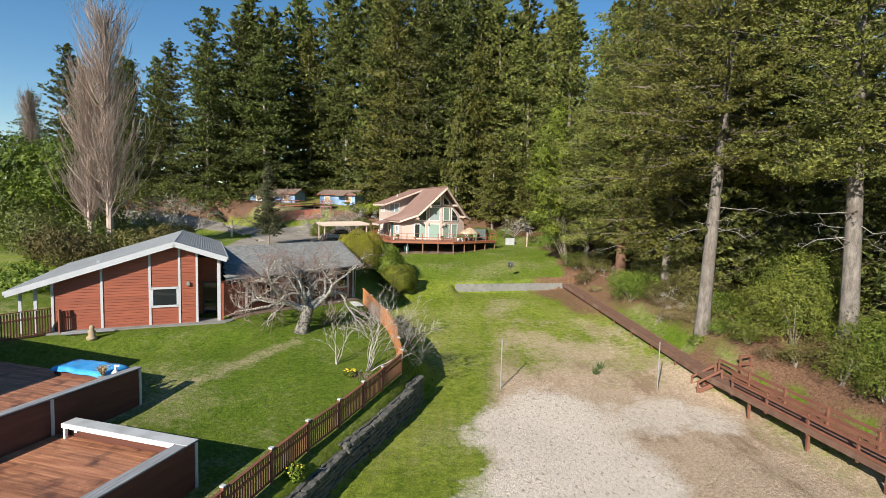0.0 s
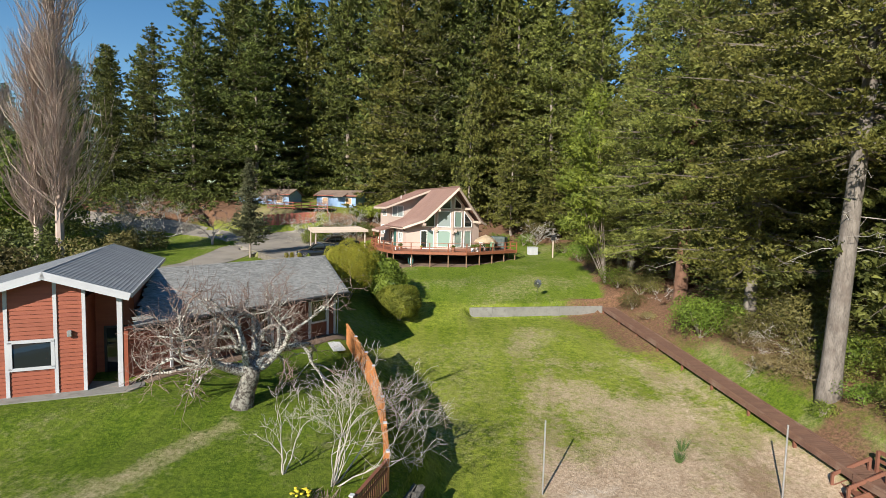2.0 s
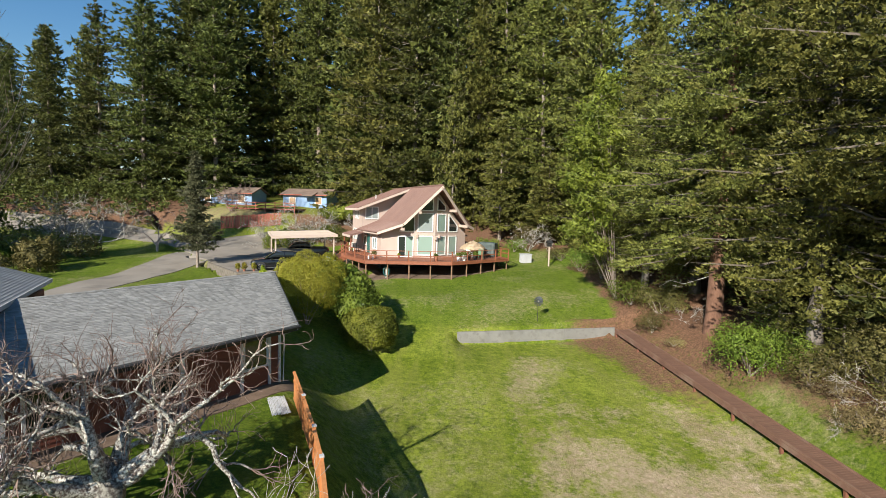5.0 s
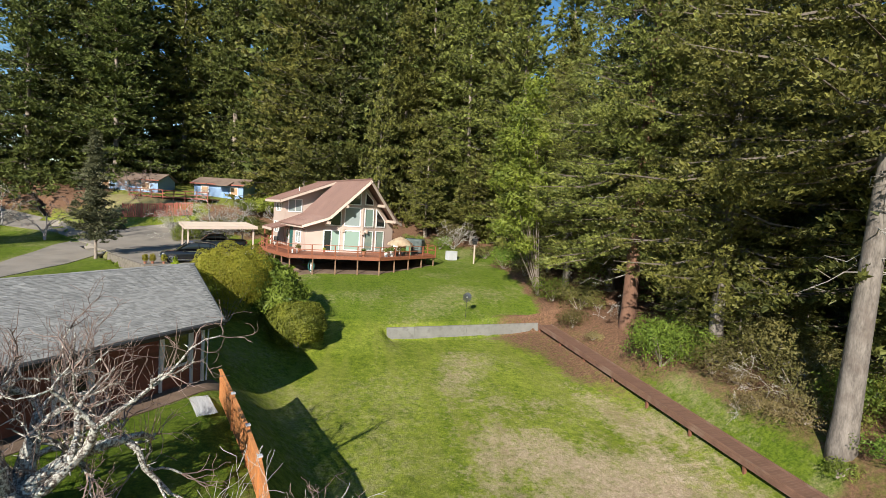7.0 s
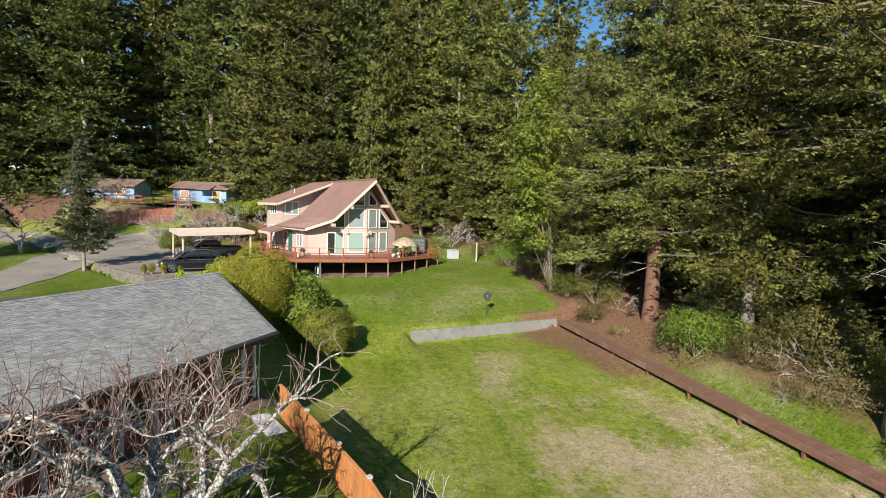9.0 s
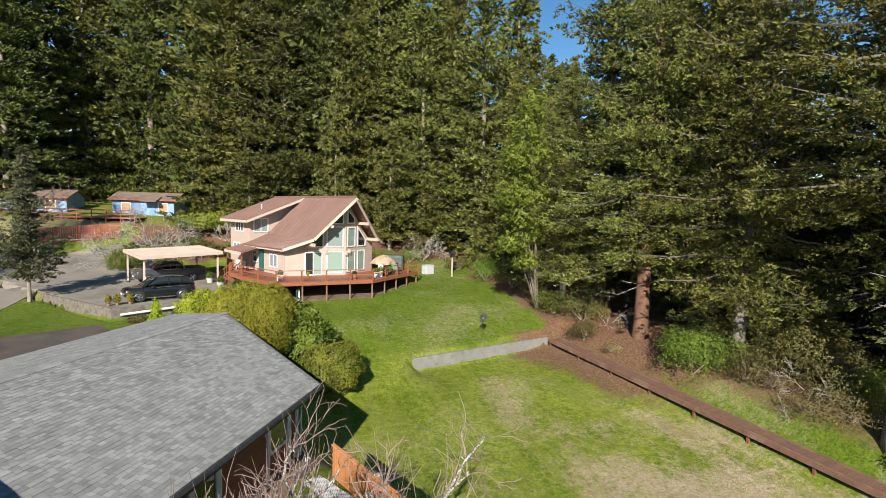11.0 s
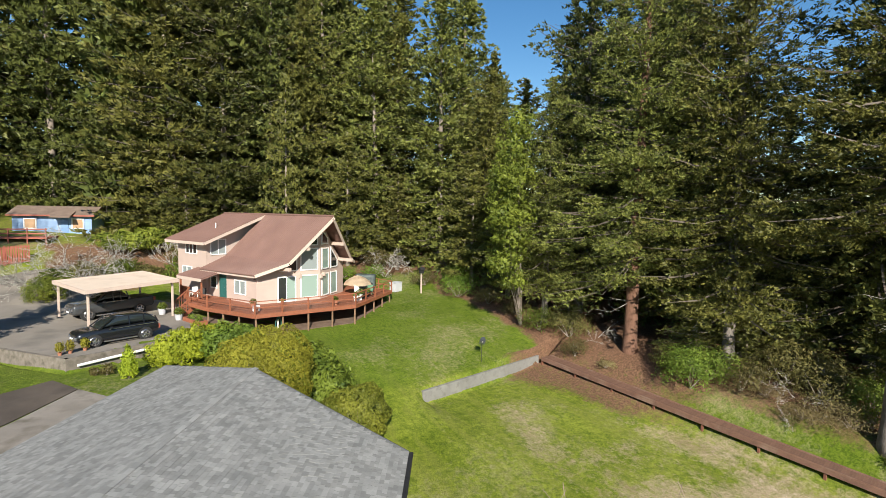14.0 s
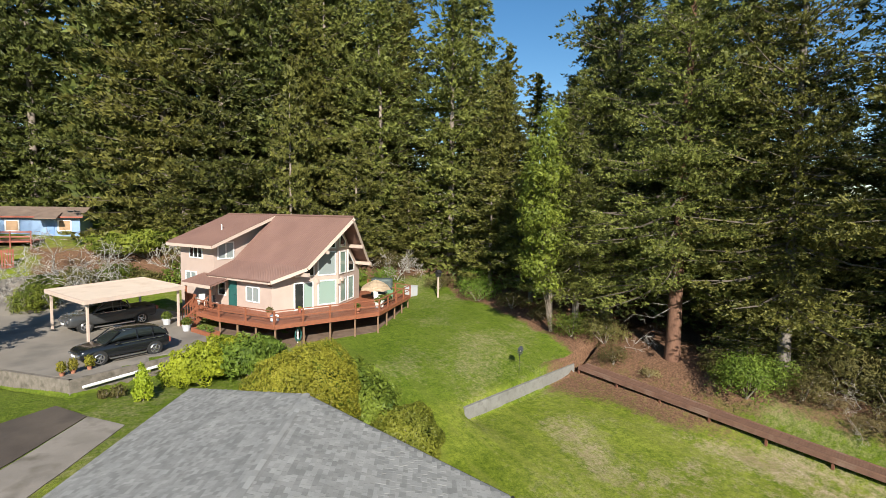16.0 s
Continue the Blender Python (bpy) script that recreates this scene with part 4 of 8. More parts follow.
def pink_house():
    h = thing("house", -0.2, 67.3, 5.0, 22, "beige-pink timber house with rosy-brown metal roof and tall prow windows", "house")
    P, L, R = (0.0, 0.15), (-5.05, 1.86), (3.9, 1.5)
    ridge, kink, eave = 13.72, 10.05, 9.15
    back = 13.8

    def head(u):
        return ridge - abs(u) * (ridge - kink) / 3.4 if abs(u) < 3.4 else kink - (abs(u) - 3.4) * (kink - eave) / 2.0
    # walls: left prow face, right prow face, west, east, back, and the upper storey
    for name, a, b in (("front_wall", L, P), ("front_wall", P, R)):
        bm = bmesh.new()
        u0, u1 = a[0], b[0]
        cut = sorted({u0, u1, *[k for k in (-3.4, 3.4) if u0 < k < u1]})
        line = [(u, a[1] + (b[1] - a[1]) * (u - u0) / (u1 - u0)) for u in cut]
        pts = [(u, v, FLOOR - .25) for u, v in (line[0], line[-1])] + [(u, v, head(u) - .18) for u, v in line[::-1]]
        slab(bm, pts, .2, (0, 1, 0))
        w = part(name, bm, M["pinkwall"], h)
        s = bmesh.new()
        lap_siding(s, a, b, FLOOR - .2, 13.4, .2, .008, lambda t, a=a, b=b: head(a[0] + (b[0] - a[0]) * t / math.dist(a, b)) - .22)
        part("siding", s, M["pinkwall"], w)
    for name, a, b, z1 in (("west_wall", (-5.05, 9.0), L, 9.15), ("upper_wall", (-5.2, back - .6), (-5.2, 8.6), 11.5), ("east_wall", R, (3.9, back - .5), 9.8), ("back_wall", (3.9, back - .5), (-5.2, back - .5), 11.4)):
        bm = bmesh.new()
        d = (Vector(b) - Vector(a)).normalized()
        z0 = FLOOR - .25 if name != "upper_wall" else 5.6
        slab(bm, [(*a, z0), (*b, z0), (*b, z1), (*a, z1)], .2, (-d.y, d.x, 0))
        w = part(name, bm, M["pinkwall"], h)
        s = bmesh.new()
        lap_siding(s, a, b, z0 + .05, z1, .2, .008)
        part("siding", s, M["pinkwall"], w)
    bm = bmesh.new()
    slab(bm, [(-5.2, 8.6, 9.2), (-.3, 8.6, 9.2), (-.3, 8.6, 13.4), (-5.2, 8.6, 11.4)], .2, (0, 1, 0))
    w = part("dormer_wall", bm, M["pinkwall"], h)
    s = bmesh.new()
    lap_siding(s, (-5.2, 8.6), (-.3, 8.6), 9.3, 13.4, .2, .008, lambda t: 11.35 + t * .41)
    part("siding", s, M["pinkwall"], w)
    # roof planes with ribs
    def roof(name, pts, edges, pitch=.24, fascia=()):
        bm = bmesh.new()
        slab(bm, pts, .16)
        r = part(name, bm, M["pinkroof"], h)
        rb = bmesh.new()
        ribbed(rb, *edges, pitch)
        part("rib", rb, M["pinkroof"], r, kind="stuff")
        f = bmesh.new()
        for a, b in fascia:
            beam(f, Vector(a) - Vector((0, 0, .03)), Vector(b) - Vector((0, 0, .03)), .08, .24)
        part("fascia", f, M["cream"], r)
        return r
    pk, kl, el = (0, -1.45, ridge + .13), (-3.42, -.05, kink + .13), (-5.55, 1.35, eave + .13)
    kr, er = (3.42, -.05, kink + .13), (4.4, .5, kink - .25)
    dm = 7.7
    roof("main_roof", [pk, (0, dm, ridge + .13), (-3.42, dm + .9, kink + .13), kl], (pk, (0, dm, ridge + .13), (-3.42, dm + .9, kink + .13), kl), .24, ((pk, kl),))
    roof("lower_roof", [kl, (-3.42, 8.6, kink + .13), (-5.75, 8.6, eave + .10), el], (kl, (-3.42, 8.6, kink + .13), (-5.75, 8.6, eave + .10), el), .24, ((kl, el), (el, (-5.75, 8.6, eave + .10))))
    roof("east_roof", [pk, kr, er, (4.4, back, kink - .25), (3.42, back, kink + .13), (0, back, ridge + .13)], (pk, (0, back, ridge + .13), (3.42, back, kink + .13), kr), .24, ((pk, kr), (kr, er)))
    ux, uz = -5.95, 11.52
    roof("upper_roof", [(0, dm - .1, ridge + .15), (0, back + .5, ridge + .15), (ux, back + .3, uz), (ux, dm, uz)], ((0, dm - .1, ridge + .15), (0, back + .5, ridge + .15), (ux, back + .3, uz), (ux, dm, uz)), .24,
         (((0, dm - .1, ridge + .15), (ux, dm, uz)), ((ux, dm, uz), (ux, back + .3, uz))))
    bm = bmesh.new()
    tube(bm, [(0, -1.45, ridge + .17), (0, back + .5, ridge + .17)], .09, 6)
    part("ridge_cap", bm, M["pinkroof"], h)
    bm = bmesh.new()
    tube(bm, [(-3.2, 10.5, 12.3), (-3.2, 10.5, 13.05)], .05, 8)
    part("vent_pipe", bm, M["white"], h, "white vent pipe")
    # gutters
    g = bmesh.new()
    tube(g, [(-5.83, 8.6, eave + .05), (-5.62, 1.3, eave + .08)], .06, 6)
    tube(g, [(-5.62, 1.5, eave + .05), (-5.3, 1.9, eave - .25), (-5.12, 1.75, eave - .35)], .04, 6)
    part("gutter", g, M["pinkroof"], h)
    # beam ends under the gable
    for u, v, z in ((1.75, .2, 11.6), (3.1, .5, 10.1), (-3.45, .7, 9.75), (-1.9, .3, 11.35)):
        bm = bmesh.new()
        box(bm, u - .11, u + .11, v - 1.0, v + .8, z - .26, z)
        part("beam_end", bm, M["cream"], h)
    for u, z in ((-1.72, 9.1), (.42, 9.1), (-.02, 8.95)):
        bm = bmesh.new()
        box(bm, u - .09, u + .09, (0.15 + abs(u) * .35) - .22, (0.15 + abs(u) * .35), z - .35, z)
        part("wall_lamp", bm, M["cream"], h)
    # prow windows, left face
    wl = on_wall(L, P)
    ln = math.dist(L, P)
    k = ln / 5.05
    X = lambda u: (u + 5.05) * k
    window(h, wl, X(-3.42), X(-2.05), FLOOR + .06, FLOOR + 2.05, "curtainglass", (.48,), name="sliding_door")
    g = bmesh.new()
    slab(g, [wl @ Vector(p) for p in ((X(-3.36), .05, FLOOR + .1), (X(-2.78), .05, FLOOR + .1), (X(-2.78), .05, FLOOR + 2.0), (X(-3.36), .05, FLOOR + 2.0))], .02, (0, 1, 0))
    part("door_leaf", g, M["glass"], h, "open dark sliding door leaf")
    window(h, wl, X(-1.62), X(-.25), FLOOR + .25, FLOOR + 2.1, "curtainglass")
    window(h, wl, X(-1.62), X(-.25), FLOOR + 2.55, 11.0, "paleglass", top_l=11.15, top_r=11.15)
    window(h, wl, X(-3.3), X(-1.95), FLOOR + 2.55, 10.2, "glass", top_l=9.55, top_r=11.0)
    window(h, wl, X(-1.35), X(-.25), 11.45, 12.4, "glass", top_l=11.75, top_r=12.75)
    # right face
    wr = on_wall(P, R)
    k2 = math.dist(P, R) / 3.9
    Y = lambda u: u * k2
    window(h, wr, Y(.22), Y(1.25), FLOOR + .25, FLOOR + 2.1, "curtainglass")
    window(h, wr, Y(1.65), Y(2.65), FLOOR + .25, FLOOR + 2.1, "curtainglass")
    window(h, wr, Y(.22), Y(1.25), FLOOR + 2.55, 11.1, "curtainglass")
    window(h, wr, Y(1.65), Y(2.75), FLOOR + 2.55, 10.2, "glass", top_l=11.15, top_r=9.9)
    window(h, wr, Y(.2), Y(1.15), 11.5, 12.2, "glass", top_l=12.75, top_r=11.9)
    # west side windows and door
    ww = on_wall((-5.05, 9.0), L)
    window(h, ww, 9.0 - 4.7, 9.0 - 3.2, 7.45, 8.55, "paleglass", (.5,))
    window(h, ww, 9.0 - 8.2, 9.0 - 7.3, 7.6, 8.6, "glass")
    bm = bmesh.new()
    slab(bm, [ww @ Vector(p) for p in ((9.0 - 6.9, .04, FLOOR + .02), (9.0 - 5.9, .04, FLOOR + .02), (9.0 - 5.9, .04, FLOOR + 2.05), (9.0 - 6.9, .04, FLOOR + 2.05))], .06, (1, 0, 0))
    d = part("front_door", bm, M["teal"], h, "teal painted front door")
    bm = bmesh.new()
    tube(bm, [ww @ Vector((9.0 - 6.02, .08, FLOOR + 1.0)), ww @ Vector((9.0 - 6.02, .14, FLOOR + 1.0))], .03, 8)
    part("handle", bm, M["chrome"], d)
    wu = on_wall((-5.2, back - .6), (-5.2, 8.6))
    o = back - .6
    window(h, wu, o - 11.9, o - 10.1, 10.35, 11.2, "glass", (.33, .66))
    window(h, wu, o - 12.5, o - 11.0, 8.0, 9.15, "paleglass", (.5,))
    wd = on_wall((-5.2, 8.6), (-.3, 8.6))
    window(h, wd, .35, 1.75, 10.35, 11.65, "paleglass", (.5,))
    # porch roof with its posts
    roof("porch_roof", [(-5.0, 6.2, 9.25), (-5.0, 9.9, 9.25), (-7.1, 9.9, 8.7), (-7.1, 6.2, 8.7)], ((-5.0, 6.2, 9.25), (-5.0, 9.9, 9.25), (-7.1, 9.9, 8.7), (-7.1, 6.2, 8.7)), .24, (((-7.1, 6.2, 8.7), (-7.1, 9.9, 8.7)),))
    for u, v in ((-6.95, 6.4), (-6.95, 9.6)):
        bm = bx(u - .06, u + .06, v - .06, v + .06, FLOOR, 8.55)
        part("porch_post", bm, M["deckwood"], h)
    # low lean-to behind, beside the east wall
    bm = bmesh.new()
    slab(bm, [(3.9, 6.5, 9.3), (6.6, 6.5, 8.7), (6.6, 11, 8.7), (3.9, 11, 9.3)], .15)
    part("lean_to_roof", bm, M["pinkroof"], h)
    bm = bx(3.95, 6.3, 6.9, 10.8, 6.2, 8.65)
    lt = part("lean_to_wall", bm, M["pinkwall"], h)
    window(h, on_wall((3.95, 6.9), (6.3, 6.9)), .9, 1.7, 7.3, 8.2, "curtainglass", frame_mat="teal")
    # Solid near-black block stands in for the shaded void under the floor.
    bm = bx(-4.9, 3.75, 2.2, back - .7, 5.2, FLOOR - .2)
    part("dark_underfloor_block", bm, M["dark"], h)


pink_house()


def house_deck():
    d = thing("deck", -0.2, 67.3, 5.0, 22, "raised redwood-stained deck wrapping the front of the house", "deck")
    A, C, B = (-7.45, -1.45), (0.0, -4.05), (7.45, -1.4)
    outline = [(-6.8, 10.0), (-6.8, 6.8), (-7.9, 6.6), (-8.1, 3.6), A, C, B, (7.9, 4.0), (3.7, 4.0), (3.7, 1.5), (0, .3), (-4.9, 2.0), (-4.9, 10.0)]
    bm = bmesh.new()
    slab(bm, [(u, v, FLOOR - .045) for u, v in outline], .1)
    part("frame", bm, M["deckwood"], d)

    # floor boards run along the house front
    def inside(u, v):
        c = False
        for (x0, y0), (x1, y1) in zip(outline, outline[1:] + outline[:1]):
            if (y0 > v) != (y1 > v) and u < (x1 - x0) * (v - y0) / (y1 - y0) + x0:
                c = not c
        return c
    v = -4.0
    while v < 9.9:
        run, u = None, -8.3
        while u < 8.1:
            i = inside(u, v + .07)
            if i and run is None:
                run = u
            if run is not None and (not i or u > 8.0):
                b = bx(run, u - .01, v + .006, v + .134, FLOOR - .04, FLOOR)
                part("plank", b, M["deckwood"], d)
                run = None
            u += .1
        v += .14
    # rim boards, rails and posts along the open edge
    edge = [(-7.9, 6.6), (-8.1, 3.6), A, C, B, (7.9, 4.0)]
    for a, b in zip(edge, edge[1:]):
        bm = bmesh.new()
        beam(bm, (*a, FLOOR + .01), (*b, FLOOR + .01), .05, .30)
        part("rim_board", bm, M["deckwood"], d)
        n = max(1, round(math.dist(a, b) / 2.1))
        for i in range(n + (b == edge[-1])):
            t = i / n
            u, w = a[0] + (b[0] - a[0]) * t, a[1] + (b[1] - a[1]) * t
            part("rail_post", bx(u - .045, u + .045, w - .045, w + .045, FLOOR - .25, FLOOR + .92), M["deckwood"], d)
        for z, wd, hh in ((FLOOR + .95, .13, .04), (FLOOR + .52, .03, .07)):
            bm = bmesh.new()
            beam(bm, (*a, z), (*b, z), wd, hh)
            part("rail", bm, M["deckwood"], d)
    # stilts under the rim
    for a, b in zip(edge[1:], edge[2:]):
        n = max(1, round(math.dist(a, b) / 1.95))
        for i in range(n):
            t = (i + .02) / n
            u, w = (a[0] + (b[0] - a[0]) * t) * .985, (a[1] + (b[1] - a[1]) * t) + .12
            q = Matrix(d.matrix_world) @ Vector((u, w, 0))
            part("stilt", bx(u - .045, u + .045, w - .045, w + .045, ground(q.x, q.y) - .2, FLOOR - .15), M["stiltwood"], d)
    # stair down to the parking place
    for i in range(6):
        z = FLOOR - .19 * (i + 1)
        part("tread", bx(-7.06 - .24 * i, -6.80 - .24 * i, 7.1, 8.5, z - .04, z), M["deckwood"], d)
    for v in (7.05, 8.55):
        bm = bmesh.new()
        beam(bm, (-6.75, v, FLOOR), (-8.3, v, FLOOR - 1.18), .05, .26)
        part("stringer", bm, M["deckwood"], d)
        bm = bmesh.new()
        beam(bm, (-6.75, v, FLOOR + .92), (-8.3, v, FLOOR - .26), .06, .08)
        part("hand_rail", bm, M["deckwood"], d)
        for i in range(8):
            u = -6.85 - i * .2
            z = FLOOR - (-6.75 - u) * .76
            part("baluster", bx(u - .02, u + .02, v - .02, v + .02, z - .1, z + .92), M["deckwood"], d)
    bm = bmesh.new()
    beam(bm, (-6.8, 8.6, FLOOR + .95), (-6.8, 10.0, FLOOR + .95), .1, .05)
    for i in range(13):
        v = 8.6 + i * .11
        box(bm, -6.82, -6.78, v, v + .05, FLOOR, FLOOR + .9)
    part("balustrade", bm, M["deckwood"], d)
    # bare soil in the shade below
    turn = Matrix(d.matrix_world)
    sheet("bare_soil", [tuple((turn @ Vector((u, v, 0)))[:2]) for u, v in ((-7.7, 5.8), (-7.8, 3.4), (-7.1, -1.2), (0, -3.7), (7.1, -1.1), (7.4, 4.2), (3.0, 5.0), (-4.0, 5.8))], M["soil"], "bare brown soil in the shade below the deck", "soil", .03, .6)
    # timber planting box beside the stair
    p = turn @ Vector((-8.45, 4.7, 0))
    z = ground(p.x, p.y)
    b = thing("planter_box", p.x, p.y, z, 18, "low red-brown timber planting box beside the deck", "planter")
    for x0, x1, y0, y1 in ((-.35, .35, -1.3, -1.22), (-.35, .35, 1.22, 1.3), (-.35, -.28, -1.22, 1.22), (.28, .35, -1.22, 1.22)):
        part("board", bx(x0, x1, y0, y1, z - .05, z + .32), M["deckwood"], b)
    part("earth", bx(-.28, .28, -1.22, 1.22, z - .05, z + .26), M["soil"], b)
    o = new("plant", tri_mesh("plant", leaf_cloud([(0, -.7, .42, .25, .3, .2), (0, .5, .40, .22, .4, .18)], 500, .07, 91), M["laurel"]))
    o.parent = b


M["stiltwood"] = material("weathered_brown_post", (0.20, 0.12, 0.075), (0.30, 0.19, 0.12), 3, 0.8, 0.2, 30)
house_deck()


# ---- carport and cars ----
M["creamroof"] = material("pale_cream_roofing", (0.66, 0.54, 0.43), (0.74, 0.61, 0.49), 0.8, 0.7, 0.1, 30, stains=((0.60, 0.47, 0.36), 0.7))


def carport():
    c = thing("carport", -16.5, 69.5, ground(-16.5, 69.5), 22, "open carport with a flat cream-coloured roof on posts", "carport")
    zb = 5.5
    bm = bmesh.new()
    slab(bm, [(-.3, -.35, 8.42), (6.2, -.35, 8.62), (6.2, 5.6, 8.78), (-.3, 5.6, 8.58)], .1)
    part("roof", bm, M["creamroof"], c)
    bm = bmesh.new()
    for a, b in (((-.32, -.37, 8.45), (6.22, -.37, 8.65)), ((6.22, -.37, 8.65), (6.22, 5.62, 8.81)), ((6.22, 5.62, 8.81), (-.32, 5.62, 8.61)), ((-.32, 5.62, 8.61), (-.32, -.37, 8.45))):
        beam(bm, a, b, .06, .27)
    part("fascia", bm, M["cream"], c)
    for u in (1, 2.2, 3.4, 4.6):
        bm = bmesh.new()
        beam(bm, (u, -.2, 8.35 + u * .03), (u, 5.4, 8.5 + u * .03), .05, .2)
        part("rafter", bm, M["cream"], c)
    for u, v in ((0, 0), (5.9, 0), (0, 5.5), (5.9, 5.5)):
        part("post", bx(u - .07, u + .07, v - .07, v + .07, 5.2, 8.3, .01), M["cream"], c)


carport()


def rounded(ob):
    m = ob.modifiers.new("rounded", "SUBSURF")
    m.levels = m.render_levels = 2
    return ob


def vehicle(name, x, y, turn, ln, wd, sections, paint, label, wheelbase, wheel_r, glass_sections, front, bed=None):
    """A car: a body lofted from cross-sections (x, z_low, z_belt, half width), a cabin above it, wheels, lamps and trim; x runs from the nose (0) to the tail."""
    z = ground(x, y) + .05
    c = thing(name, x, y, z, turn, label, "car")
    BASE[c.name] = 0.0

    def loft(rings):
        bm = bmesh.new()
        rows = [[bm.verts.new(p) for p in r] for r in rings]
        for p, q in zip(rows, rows[1:]):
            for i in range(len(p)):
                bm.faces.new((p[i], p[(i + 1) % len(p)], q[(i + 1) % len(p)], q[i]))
        bm.faces.new(rows[0][::-1])
        bm.faces.new(rows[-1])
        return bm
    rings = []
    for sx, z0, z1, hw in sections:
        rings.append([(sx, -hw * .86, z0), (sx, -hw * .99, z0 + .18), (sx, -hw, z0 + (z1 - z0) * .62), (sx, -hw * .93, z1 - .03), (sx, -hw * .8, z1), (sx, hw * .8, z1), (sx, hw * .93, z1 - .03), (sx, hw, z0 + (z1 - z0) * .62), (sx, hw * .99, z0 + .18), (sx, hw * .86, z0)])
    body = part("body", loft(rings), M[paint], c, smooth=True)
    rounded(body)
    rings = []
    for sx, z0, z1, hw0, hw1 in glass_sections:
        rings.append([(sx, -hw0, z0), (sx, -hw1, z1 - .05), (sx, -hw1 * .9, z1), (sx, hw1 * .9, z1), (sx, hw1, z1 - .05), (sx, hw0, z0)])
    rounded(part("glasshouse", loft(rings), M["glass"], c, "dark tinted glass", smooth=True))
    # roof and pillars over the glass
    g = glass_sections
    mid = [s for s in g if s[2] > s[1] + .2]
    a, b = mid[0], mid[-1]
    for s in (-1, 1):
        for i, j in zip(g, g[1:]):
            if (i[2] > i[1] + .2) != (j[2] > j[1] + .2):
                bm = bmesh.new()
                beam(bm, (i[0], s * i[4] if i[2] > i[1] + .2 else s * i[3], i[2] + .02), (j[0], s * j[4] if j[2] > j[1] + .2 else s * j[3], j[2] + .02), .08, .07)
                part("pillar", bm, M[paint], c)
        for q in (.36, .70):
            xx = a[0] + (b[0] - a[0]) * q
            bm = bmesh.new()
            beam(bm, (xx, s * (a[3] + .012), a[1]), (xx, s * (a[4] + .012), a[2]), .07, .05)
            part("pillar", bm, M[paint], c)
    tops = []
    for sx, z0, z1, hw0, hw1 in mid:
        tops.append([(sx, -hw1 * 1.02, z1 - .10), (sx, -hw1 * .93, z1 + .03), (sx, 0, z1 + .05), (sx, hw1 * .93, z1 + .03), (sx, hw1 * 1.02, z1 - .10), (sx, 0, z1 - .06)])
    rounded(part("roof", loft(tops), M[paint], c, smooth=True))
    for s in (-1, 1):
        for wx in (front, front + wheelbase):
            bm = bmesh.new()
            tube(bm, [(wx, s * (wd / 2 - .30), wheel_r + .01), (wx, s * (wd / 2 - .005), wheel_r + .01)], wheel_r * 1.16, 24)
            part("wheel_arch", bm, M["dark"], c)
    for s in (-1, 1) if not bed else ():
        bm = bmesh.new()
        tube(bm, [(a[0] + .2, s * a[4] * .86, a[2] + .09), (b[0] - .1, s * b[4] * .86, b[2] + .09)], .02, 5)
        part("roof_rail", bm, M["chrome"], c)
    for s in (-1, 1):
        for wx in (front, front + wheelbase):
            bm = bmesh.new()
            tube(bm, [(wx, s * (wd / 2 - .21), wheel_r), (wx, s * (wd / 2 + .02), wheel_r)], wheel_r, 20)
            w = part("wheel", bm, M["tyre"], c)
            bm = bmesh.new()
            tube(bm, [(wx, s * (wd / 2), wheel_r), (wx, s * (wd / 2 + .03), wheel_r)], wheel_r * .30, 12)
            for k in range(5):
                an = 2 * math.pi * k / 5
                beam(bm, (wx, s * (wd / 2 + .025), wheel_r), (wx + math.cos(an) * wheel_r * .68, s * (wd / 2 + .025), wheel_r + math.sin(an) * wheel_r * .68), .10, .06)
            ring = [(wx + math.cos(2 * math.pi * k / 16) * wheel_r * .66, s * (wd / 2 + .022), wheel_r + math.sin(2 * math.pi * k / 16) * wheel_r * .66) for k in range(17)]
            tube(bm, ring, .028, 5, False)
            part("rim", bm, M["chrome"], w, "silver five-spoke rim")
    f = sections[0]
    for s in (-1, 1):
        part("headlight", bx(f[0] - .03, f[0] + .22, s * f[3] * .78 - .17, s * f[3] * .78 + .17, f[2] - .24, f[2] - .06, .03), M["chrome"], c, "clear headlight")
        e = sections[-1]
        part("tail_light", bx(e[0] - .12, e[0] + .03, s * e[3] * .88 - .1, s * e[3] * .88 + .1, e[2] - .38, e[2] - .08, .02), M["redpaint"], c, "red tail light")
        part("mirror", bx(a[0] - .25, a[0] - .08, s * (wd / 2 + .09) - .1, s * (wd / 2 + .09) + .1, a[1] + .02, a[1] + .17, .03), M[paint], c)
        part("side_step", bx(front + .5, front + wheelbase - .5, s * wd / 2 - .08, s * wd / 2 + .03, .26, .33), M["chrome"], c)
        bm = bmesh.new()
        beam(bm, (a[0] - .3, s * (wd / 2 + .01), a[1] + .02), (b[0] - .2, s * (wd / 2 - .02), b[1] + .04), .02, .03)
        part("chrome_strip", bm, M["chrome"], c)
    part("grille", bx(f[0] - .04, f[0] + .05, -.38, .38, f[2] - .34, f[2] - .08, .02), M["chrome"], c, "chrome grille")
    part("number_plate", bx(f[0] - .05, f[0] - .02, -.26, .26, f[1] + .1, f[1] + .22), M["white"], c)
    if bed:
        part("cargo_bed", bx(bed[0], bed[1], -wd / 2 + .12, wd / 2 - .12, bed[2] - .02, bed[2] + .015), M["dark"], c, "open dark cargo bed")
    return c


